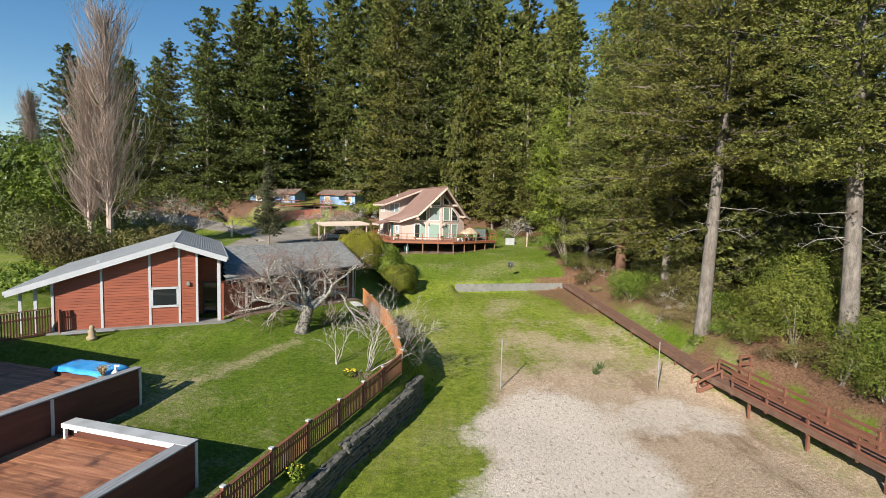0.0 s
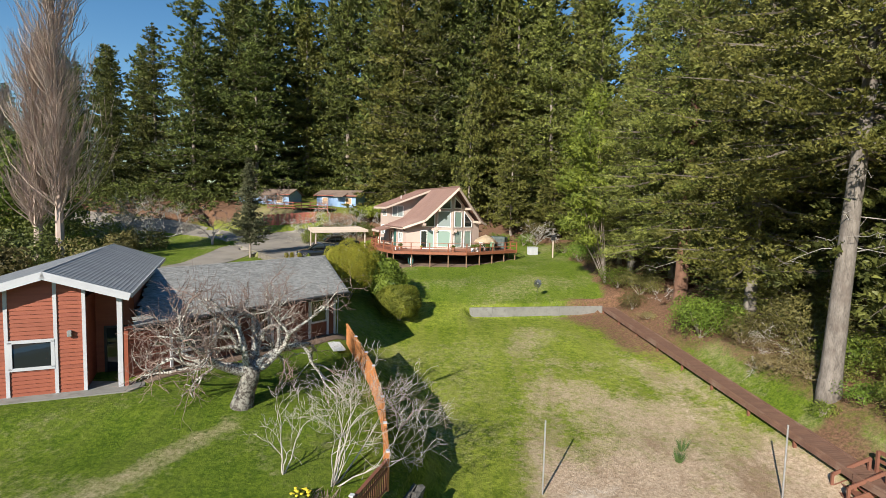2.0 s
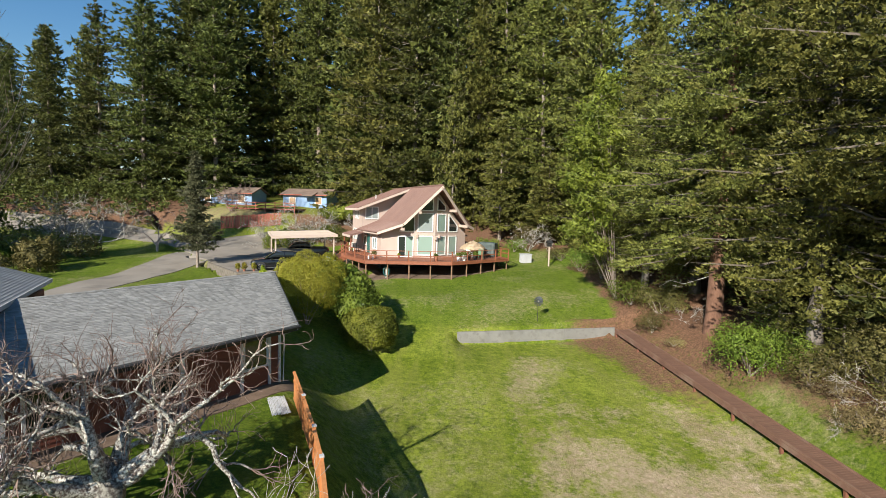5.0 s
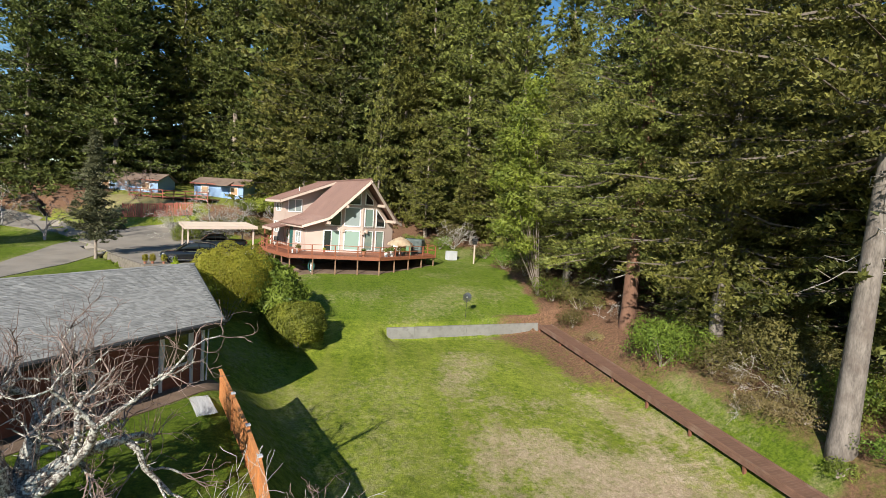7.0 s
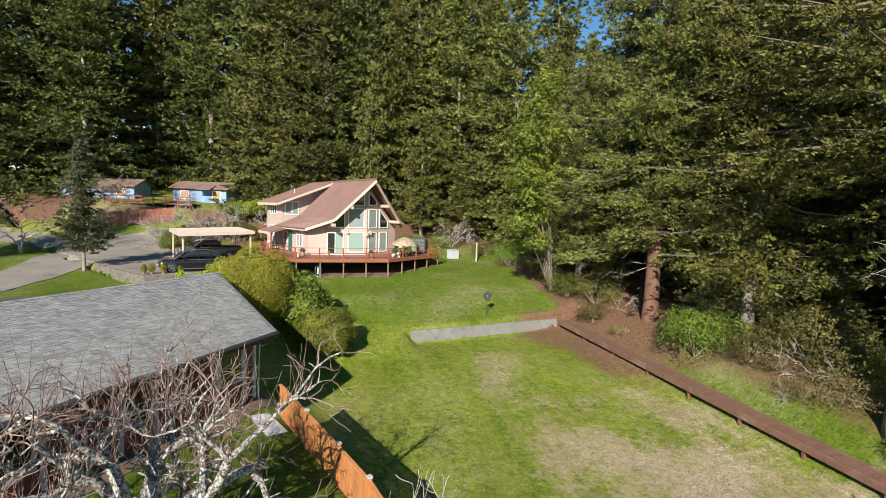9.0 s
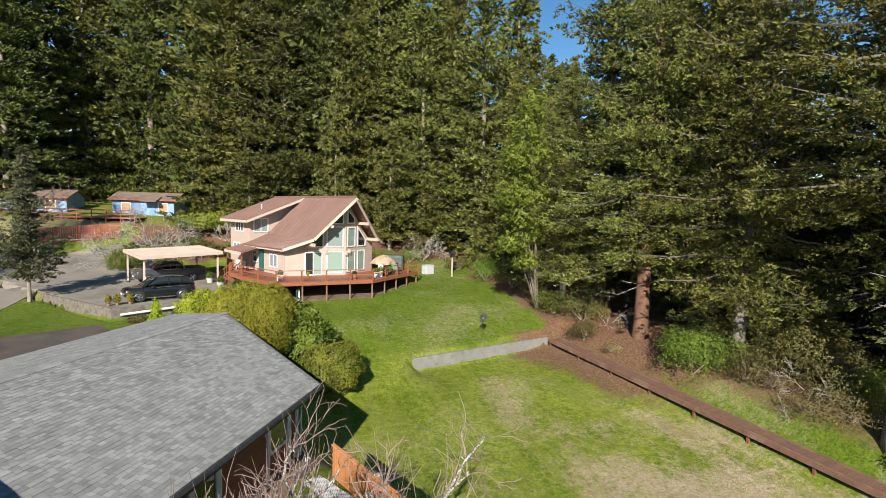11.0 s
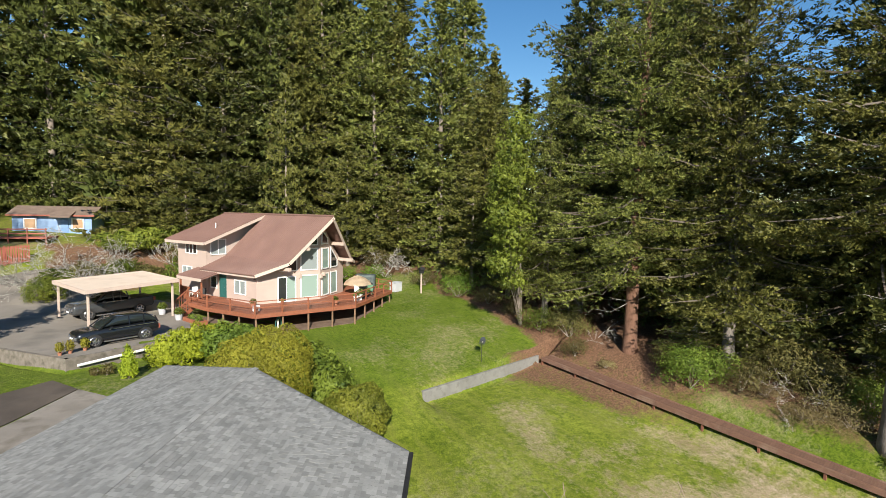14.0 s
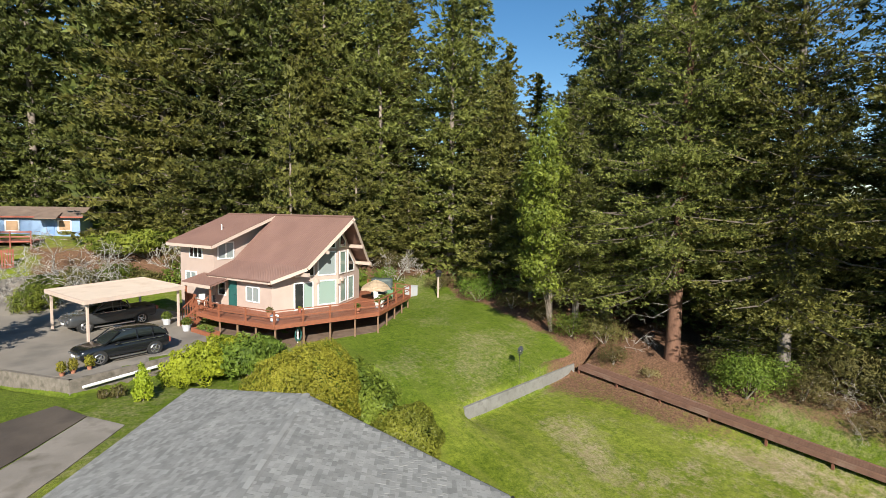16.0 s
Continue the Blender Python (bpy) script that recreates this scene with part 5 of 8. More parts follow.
def cars():
    vehicle("suv", -17.15, 64.3, 18.4, 4.8, 1.92,
            [(0, .42, .78, .72), (.12, .30, .90, .86), (.5, .26, 1.0, .94), (1.25, .26, 1.06, .96), (2.6, .26, 1.08, .96), (4.2, .28, 1.10, .95), (4.65, .34, 1.08, .90), (4.78, .42, .95, .84)],
            "black", "black sport utility car parked on the asphalt", 2.92, .37,
            [(1.15, 1.0, 1.02, .86, .84), (2.0, 1.0, 1.66, .90, .70), (2.9, 1.0, 1.74, .90, .71), (4.0, 1.0, 1.70, .89, .70), (4.55, 1.0, 1.42, .86, .66), (4.68, 1.0, 1.05, .84, .80)], .90)
    vehicle("pickup_truck", -17.9, 73.1, 20.6, 5.9, 2.0,
            [(0, .5, 1.0, .80), (.12, .38, 1.18, .94), (.6, .36, 1.24, .99), (1.5, .36, 1.27, 1.0), (3.8, .38, 1.28, 1.0), (5.6, .42, 1.30, .99), (5.85, .5, 1.30, .96)],
            "greycar", "dark grey crew-cab pickup truck parked under the carport", 3.65, .41,
            [(1.45, 1.2, 1.22, .9, .88), (2.2, 1.2, 1.86, .93, .74), (2.9, 1.2, 1.92, .93, .75), (3.75, 1.2, 1.88, .93, .74), (3.95, 1.2, 1.24, .92, .86)], .98, (4.0, 5.75, 1.30))


cars()


# ---- the red building ----
RA = 25.6


def red_hall():
    h = thing("hall", -13.4, 30.4, 3.6, RA, "low-gabled building clad in red cedar boards with pale battens", "building")
    gb = 13.7

    def head(u):
        return 8.48 + (u + 2.6) * .330 if u < -2.6 else 8.48 - (u + 2.6) * .335
    bm = bmesh.new()
    slab(bm, [(-8.5, 0, 3.4), (-1.45, 0, 3.4), (-1.45, 0, head(-1.45) - .1), (-2.6, 0, 8.2), (-8.5, 0, head(-8.5) - .1)], .2, (0, 1, 0))
    w = part("front_wall", bm, M["siding"], h)
    for a, b in ((-8.5, -6.24), (-6.24, -3.9), (-3.9, -2.38), (-2.38, -1.45)):
        s = bmesh.new()
        lap_siding(s, (a, 0), (b, 0), 3.7, 8.2, .16, .03, lambda t, a=a: head(a + t) - .12)
        part("siding", s, M["siding"], w)
    for u, z0 in ((-8.47, 3.7), (-6.24, 3.7), (-3.9, 3.7), (-2.38, 3.7), (-1.45, 3.7)):
        part("batten", bx(u - .06, u + .06, -.06, .0, z0, head(u) - .2), M["trim"], w)
    window(h, on_wall((-3.9, 0), (-2.38, 0)), .1, 1.42, 4.78, 5.85, "glass", frame_mat="trim", w=.12)
    part("wall_lamp", bx(-2.0, -1.84, -.16, -.03, 5.95, 6.2, .02), M["galv"], h)
    # recessed entrance at the right end
    for a, b in (((-1.45, 0), (-1.45, 2.0)), ((-1.45, 2.0), (0, 2.0))):
        d = (Vector(b) - Vector(a)).normalized()
        bm = bmesh.new()
        slab(bm, [(*a, 3.6), (*b, 3.6), (*b, 7.4), (*a, 7.4)], .15, (-d.y, d.x, 0))
        part("entrance_wall", bm, M["siding"], h)
    window(h, on_wall((-1.45, 2.0), (0, 2.0)), .35, 1.2, 3.75, 5.8, "glass", frame_mat="dark", name="entrance_door")
    part("corner_post", bx(-.34, -.16, -.05, .13, 3.7, head(-.25) - .1), M["trim"], h)
    part("corner_post", bx(-.12, .02, -.02, .10, 3.7, 6.0), M["siding"], h)
    for u in (-9.85, -9.2):
        part("porch_post", bx(u - .07, u + .07, -.1, .05, 3.7, head(u) - .15), M["trim"], h)
    for a, b, z in (((-8.5, gb), (-8.5, 0), 6.2), ((0, 2.0), (0, gb), 7.2), ((0, gb), (-8.5, gb), 6.3)):
        d = (Vector(b) - Vector(a)).normalized()
        bm = bmesh.new()
        slab(bm, [(*a, 3.4), (*b, 3.4), (*b, z), (*a, z)], .2, (-d.y, d.x, 0))
        part("side_wall", bm, M["siding"], h)
    f0 = -.55
    for name, u0, u1 in (("west_roof", -2.6, -10.4), ("east_roof", -2.6, .25)):
        bm = bmesh.new()
        pts = [(u0, f0, head(u0) + .12), (u0, gb + .3, head(u0) + .12), (u1, gb + .3, head(u1) + .12), (u1, f0, head(u1) + .12)]
        slab(bm, pts, .16)
        r = part(name, bm, M["ribroof"], h)
        rb = bmesh.new()
        ribbed(rb, pts[0], pts[3], pts[2], pts[1], .145, .030, .009)
        part("rib", rb, M["ribroof"], r, kind="stuff")
        bm = bmesh.new()
        beam(bm, (u0, f0 - .03, head(u0) + .13), (u1, f0 - .03, head(u1) + .13), .06, .30)
        beam(bm, (u1, f0, head(u1) + .13), (u1, gb + .3, head(u1) + .13), .06, .18)
        part("fascia", bm, M["trim"], r)
    part("roof_vent", bx(-6.6, -6.45, 1.0, 1.15, 7.1, 7.45), M["galv"], h)
    bm = bmesh.new()
    slab(bm, [(-8.7, -.55, 3.72), (.1, -.75, 3.72), (.6, -.2, 3.72), (.4, 2.2, 3.72), (-8.7, 0, 3.72)], .9)
    part("footing_slab", bm, M["concrete"], h)


red_hall()

AA = 56.3


def annexe():
    """A long low wing: skewed end, two shingled slopes."""
    h = thing("annexe", -6.47, 40.83, 3.3, AA, "long low red-clad wing under a grey shingle roof", "building")
    S, Rg, N = (0.0, 0.0, 6.16), (4.2, 6.9, 7.6), (8.2, 13.0, 6.35)
    west, south = -8.2, -12.3
    # walls
    wl = on_wall((south, .75), (-.45, .75))
    for a, b, z in (((south, .75), (-.45, .75), 6.0), ((-.45, .75), (3.7, 6.9), 7.2), ((3.7, 6.9), (7.3, 12.2), 6.3), ((7.3, 12.2), (west, 12.2), 6.1)):
        d = (Vector(b) - Vector(a)).normalized()
        bm = bmesh.new()
        slab(bm, [(*a, 3.2), (*b, 3.2), (*b, z), (*a, z if z < 7 else 6.1)], .2, (-d.y, d.x, 0))
        w = part("wall", bm, M["shadedsiding"], h)
        s = bmesh.new()
        lap_siding(s, a, b, 3.5, min(z, 6.1), .16, .03)
        part("siding", s, M["shadedsiding"], w)
    for u in (-.5, -1.05, -2.45, -5.0, -6.2, -8.3, -10.4):
        part("batten", bx(u - .06, u + .06, .66, .735, 3.45, 6.0), M["trim"], h)
    window(h, wl, -south - 2.35, -south - 1.15, 4.45, 5.75, "glass", frame_mat="trim", w=.1)
    window(h, wl, -south - 6.1, -south - 5.1, 4.45, 5.75, "glass", frame_mat="trim", w=.1)
    window(h, wl, -south - 9.9, -south - 8.5, 4.45, 5.75, "glass", frame_mat="trim", w=.1)
    slopes = ((Vector(S), Vector(Rg)), (Vector(N), Vector(Rg)))
    bm = bmesh.new()
    slab(bm, [S, Rg, (-8.2, 6.9, 7.6), (south, 0, 6.16)], .2)
    slab(bm, [Rg, N, (west, 13.0, 6.35), (west, 6.9, 7.6)], .2)
    roof = part("roof", bm, M["shingle_bed"], h)
    bm = bmesh.new()
    tube(bm, [(south, -.09, 6.08), (.02, -.09, 6.08)], .065, 6)
    part("gutter", bm, M["dark"], h)
    bm = bmesh.new()
    tube(bm, [(-.1, -.05, 6.0), (-.3, .6, 5.7), (-.35, .62, 3.5)], .04, 6)
    part("downpipe", bm, M["trim"], h)
    bm = bmesh.new()
    beam(bm, (S[0] + .03, S[1], S[2] - .02), (Rg[0] + .03, Rg[1], Rg[2] - .02), .05, .2)
    beam(bm, (Rg[0] + .03, Rg[1], Rg[2] - .02), (N[0] + .03, N[1], N[2] - .02), .05, .2)
    beam(bm, (south, -.02, 6.12), (.0, -.02, 6.12), .05, .2)
    part("fascia", bm, M["dark"], h)
    turn = Matrix(h.matrix_world)
    sheet("soil_strip", [tuple((turn @ Vector((u, v, 0)))[:2]) for u, v in ((-11.9, .78), (-11.9, -.35), (-6, -.2), (.3, -.25), (.2, .78))], M["soil"], "strip of bare soil along the foot of the wall", "soil", .035, .5)
    return h, roof, S, Rg, N, west


ANNEXE = annexe()

# ---- walls, fences and walks ----
def concrete_wall():
    bm = bmesh.new()
    a, b = Vector((1.43, 53.05, 2.95)), Vector((13.35, 55.0, 3.10))
    n = 6
    d = (b - a) / n
    side = Vector((-d.y, d.x, 0)).normalized() * .22
    pts = [a + d * i for i in range(n + 1)]
    for p, q in zip(pts, pts[1:]):
        g = d.normalized() * .006
        slab(bm, [p + g, q - g, q - g + side, p + g + side], 1.25)
    alone("retaining_wall", bm, M["concrete"], "low weathered concrete retaining wall below the upper lawn", "wall", kind="structure")


def parking_wall():
    pts = [(-23.2, 69.0), (-20.2, 65.2), (-17.3, 61.5), (-14.9, 62.45), (-12.5, 63.4), (-9.8, 64.6)]
    bm = bmesh.new()
    for p, q in zip(pts, pts[1:]):
        d = Vector((q[0] - p[0], q[1] - p[1], 0)).normalized()
        s = Vector((-d.y, d.x, 0)) * .22
        zp, zq = 5.62, 5.62
        slab(bm, [Vector((*p, zp)), Vector((*q, zq)), Vector((*q, zq)) + s, Vector((*p, zp)) + s], 1.2)
    alone("kerb_wall", bm, M["oldconcrete"], "stained concrete kerb wall round the parking place", "wall", kind="structure")
    bm = bmesh.new()
    tube(bm, [(-16.75, 61.55, 5.15), (-13.2, 62.9, 5.32)], .08, 8)
    alone("gutter_pipe", bm, M["white"], "white plastic pipe leaning along the kerb wall", "pipe")


def stone_wall():
    line = [(-7.3, 7.0, .9), (-4.65, 16.9, 1.12), (-3.94, 19.3, 1.16), (-2.6, 23.0, 1.25), (-1.15, 27.7, 1.38)]
    w = thing("stone_wall", -3.9, 19.0, 0.0, 0, "dry field-stone wall with mossy grey stones", "wall", kind="structure")
    rg = random.Random(5)
    shapes = []
    for k in range(14):
        bm = bmesh.new()
        bmesh.ops.create_icosphere(bm, subdivisions=1, radius=.5)
        sx, sy, sz = rg.uniform(.40, .60), rg.uniform(.26, .34), rg.uniform(.20, .28)
        for v in bm.verts:
            v.co = Vector([math.copysign((abs(c) * 2) ** .55 / 2, c) * k for c, k in zip(v.co, (sx, sy, sz))]) * rg.uniform(.90, 1.08)
        shapes.append(mesh_of("stone", bm, M["stone"]))
    made, rest = 0, bmesh.new()
    for (x0, y0, z0), (x1, y1, z1) in zip(line, line[1:]):
        ln = math.dist((x0, y0), (x1, y1))
        an = math.atan2(y1 - y0, x1 - x0)
        s = 0.0
        while s < ln:
            t = s / ln
            x, y, top = x0 + (x1 - x0) * t, y0 + (y1 - y0) * t, z0 + (z1 - z0) * t
            z = min(ground(x + .9, y), .6) - .1
            while z < top - .05:
                for off in (-.13, .17):
                    if off < 0 and z < top - .35:
                        continue
                    m = Matrix.Translation((x + math.sin(an) * off + rg.uniform(-.04, .04) + 3.9, y - math.cos(an) * off - 19.0 + rg.uniform(-.05, .05), z + .1)) @ Euler((rg.uniform(-.08, .08), rg.uniform(-.10, .10), an + rg.uniform(-.12, .12))).to_matrix().to_4x4()
                    if y > 15 and made < 320:
                        ob = new("stone", rg.choice(shapes))
                        ob.parent, ob.matrix_basis = w, m
                        made += 1
                    else:
                        k = len(rest.verts)
                        rest.from_mesh(rg.choice(shapes))
                        rest.verts.ensure_lookup_table()
                        for v in rest.verts[k:]:
                            v.co = m @ v.co
                z += .2
            s += .36
    part("stone_rest", rest, M["stone"], w, kind="stuff")
    bm = bmesh.new()
    for (x0, y0, z0), (x1, y1, z1) in zip(line, line[1:]):
        beam(bm, (x0 - 3 + 6.9, y0 - 19, z0 - .12), (x1 + 3.9, y1 - 19, z1 - .12), .42, 1.3)
    part("core", bm, M["stone"], w)


def picket_fence(name, pts, height, mat, pick=.085, gap=.05, label="", caps="white", panel=2.05, upper=True, solid=False):
    """Posts with caps, two rails and single pickets, following the ground."""
    x0, y0 = pts[0]
    f = thing(name, x0, y0, ground(x0, y0), 0, label, "fence")
    o = Vector((x0, y0, 0))
    proto = {}

    def shared(nm, w, t, h, mt):
        key = (nm, round(w, 3), round(h, 2))
        if key not in proto:
            proto[key] = mesh_of(nm, bx(-w / 2, w / 2, -t / 2, t / 2, 0, h), M[mt])
        return proto[key]

    def put(nm, me, p, turn, parent=f):
        ob = new(nm, me)
        ob.parent = parent
        ob.matrix_basis = Matrix.Translation(p - o - Vector((0, 0, BASE[f.name]))) @ Matrix.Rotation(turn, 4, "Z")
        return ob
    for (ax, ay), (cx, cy) in zip(pts, pts[1:]):
        ln = math.dist((ax, ay), (cx, cy))
        an = math.atan2(cy - ay, cx - ax)
        n = max(1, round(ln / panel))
        for i in range(n):
            p = Vector((ax + (cx - ax) * i / n, ay + (cy - ay) * i / n, 0))
            q = Vector((ax + (cx - ax) * (i + 1) / n, ay + (cy - ay) * (i + 1) / n, 0))
            p.z, q.z = ground(p.x, p.y), ground(q.x, q.y)
            put("post", shared("post", .11, .11, height + .35, mat), p - Vector((0, 0, .25)), an)
            if caps:
                put("post_cap", shared("post_cap", .14, .14, .05, caps), p + Vector((0, 0, height + .10)), an)
            for hh, tk in ((height + .02, .05), (height * .74, .045), (.16, .045)) if upper else ((height - .15, .06), (.25, .06)):
                bm = bmesh.new()
                beam(bm, p - o + Vector((0, 0, hh)), q - o + Vector((0, 0, hh)), tk if hh < height else .12, .085 if hh < height else .04)
                part("rail", bm, M[mat], f)
            m = int((q - p).length / (pick + gap))
            for j in range(m):
                c = p.lerp(q, (j + .6) / m)
                hv = height - .05 if upper else height
                put("picket", shared("picket", pick, .02, hv - .1, mat), c + Vector((0, 0, .1)) + Vector((math.sin(an), -math.cos(an), 0)) * (.03 if solid else 0), an)
    return f


def boardwalk():
    w = thing("boardwalk", 13.2, 55.0, 2.6, 0, "weathered brown timber boardwalk along the foot of the wooded bank", "walkway", kind="structure")
    a, b = Vector((13.75, 54.6, 3.06)), Vector((16.75, 30.3, 1.10))
    c = Vector((19.3, 16.0, .72))
    o = Vector((13.2, 55.0, 0))
    plank = {}
    for p, q, half in ((a, b, .55), (b, c, .58)):
        d = q - p
        ln = d.length
        u = d.normalized()
        s = u.cross(Vector((0, 0, 1))).normalized()
        m0 = Matrix.Identity(4)
        m0.col[0][:3], m0.col[1][:3], m0.col[2][:3] = s, u, s.cross(u)
        if half not in plank:
            plank[half] = mesh_of("plank", bx(-half, half, -.068, .068, -.04, 0), M["walkwood"])
        for i in range(int(ln / .145)):
            ob = new("plank", plank[half])
            ob.parent = w
            ob.matrix_basis = Matrix.Translation(p + u * (i + .5) * .145 - o - Vector((0, 0, 2.6))) @ m0
        for k in (-1, 1):
            bm = bmesh.new()
            beam(bm, p + s * k * (half - .02) - o - Vector((0, 0, .03)), q + s * k * (half - .02) - o - Vector((0, 0, .03)), .05, .22)
            part("joist", bm, M["walkwood"], w)
            bm = bmesh.new()
            beam(bm, p + s * k * (half - .05) - o + Vector((0, 0, .07)), q + s * k * (half - .05) - o + Vector((0, 0, .07)), .08, .07)
            part("edge_board", bm, M["walkwood"], w)
        n = int(ln / 3.0)
        for i in range(n + 1):
            for k in (-1, 1):
                e = p + u * ln * i / max(n, 1) + s * k * (half - .12)
                z0 = ground(e.x, e.y) - .2
                if z0 < e.z - .2:
                    part("post", bx(e.x - o.x - .06, e.x - o.x + .06, e.y - o.y - .06, e.y - o.y + .06, z0, e.z - .05), M["railwood"], w)
        if half > .56:
            for k in (-1, 1):
                s0 = 0.0 if k < 0 else 2.4
                p2 = p + u * s0 + s * k * half
                q2 = q + s * k * half
                for z, wd, hh in ((.98, .05, .16), (.62, .045, .13), (.22, .045, .13)):
                    bm = bmesh.new()
                    beam(bm, p2 - o + Vector((0, 0, z)), q2 - o + Vector((0, 0, z)), wd, hh)
                    part("rail", bm, M["railwood"], w)
                m = int((q2 - p2).length / 2.1)
                for i in range(m + 1):
                    e = p2.lerp(q2, i / m) - s * k * .06
                    part("rail_post", bx(e.x - o.x - .05, e.x - o.x + .05, e.y - o.y - .05, e.y - o.y + .05, e.z - .35, e.z + .95), M["railwood"], w)
    # short stair down to the court
    st = thing("court_stair", 16.1, 29.75, 0.0, -8, "short brown timber stair with side rails down to the court", "stair")
    for i in range(4):
        part("tread", bx(-.25 - .0 + .28 * i - .1, .03 + .28 * i, .0, 1.0, .22 + .2 * i, .26 + .2 * i), M["railwood"], st)
    for y in (-.03, 1.03):
        bm = bmesh.new()
        beam(bm, (-.4, y, .30), (.95, y, 1.05), .05, .25)
        part("stringer", bm, M["railwood"], st)
        bm = bmesh.new()
        beam(bm, (-.4, y, .85), (.95, y, 1.68), .06, .14)
        part("hand_rail", bm, M["railwood"], st)
        for x in (-.38, .93):
            part("rail_post", bx(x - .05, x + .05, y - .05, y + .05, -.05 if x < 0 else .3, .8 + (x + .38) * .62), M["railwood"], st)
    g = thing("side_rail", 18.4, 29.6, ground(18.4, 29.6), 10, "short brown timber rail beside the path into the woods", "railing")
    zb = BASE[g.name]
    for x in (-.35, .35):
        part("post", bx(x - .05, x + .05, -.05, .05, zb - .1, zb + 1.05), M["railwood"], g)
    for z in (1.05, .55):
        bm = bmesh.new()
        beam(bm, (-.5, 0, zb + z), (.5, 0, zb + z), .05, .12)
        part("rail", bm, M["railwood"], g)


def court_posts():
    for x, y in ((3.72, 29.78), (13.43, 30.15)):
        z = ground(x, y)
        bm = bmesh.new()
        tube(bm, [(x, y, z - .2), (x, y, z + 3.05)], .035, 10)
        p = alone("net_post", bm, M["galv"], "bare galvanised steel net post standing in the sand court", "post", "net posts")


concrete_wall()
parking_wall()
boardwalk()
court_posts()


# ---- terraces below the camera ----
def terrace(name, x, y, ln, wd, floor, cap, ground_z, label, far_cap=None, floor_from=None):
    """A raised timber terrace; its own x runs outward to the east, its y north; the corner is its origin."""
    t = thing(name, x, y, ground_z, -15.7, label, "terrace", kind="structure")
    part("base", bx(-wd, -.03, -ln, -.03, ground_z, floor - .05), M["terracewall"], t)
    for a, b in (((0, -ln), (0, 0)), ((0, 0), (-wd if far_cap is None else -far_cap, 0))):
        d = (Vector(b) - Vector(a)).normalized()
        bm = bmesh.new()
        slab(bm, [(*a, ground_z), (*b, ground_z), (*b, cap - .04), (*a, cap - .04)], .14, (-d.y, d.x, 0))
        w = part("parapet", bm, M["terracewall"], t)
        s = bmesh.new()
        lap_siding(s, a, b, ground_z, cap - .08, .16, .02)
        part("siding", s, M["terracewall"], w)
    return t


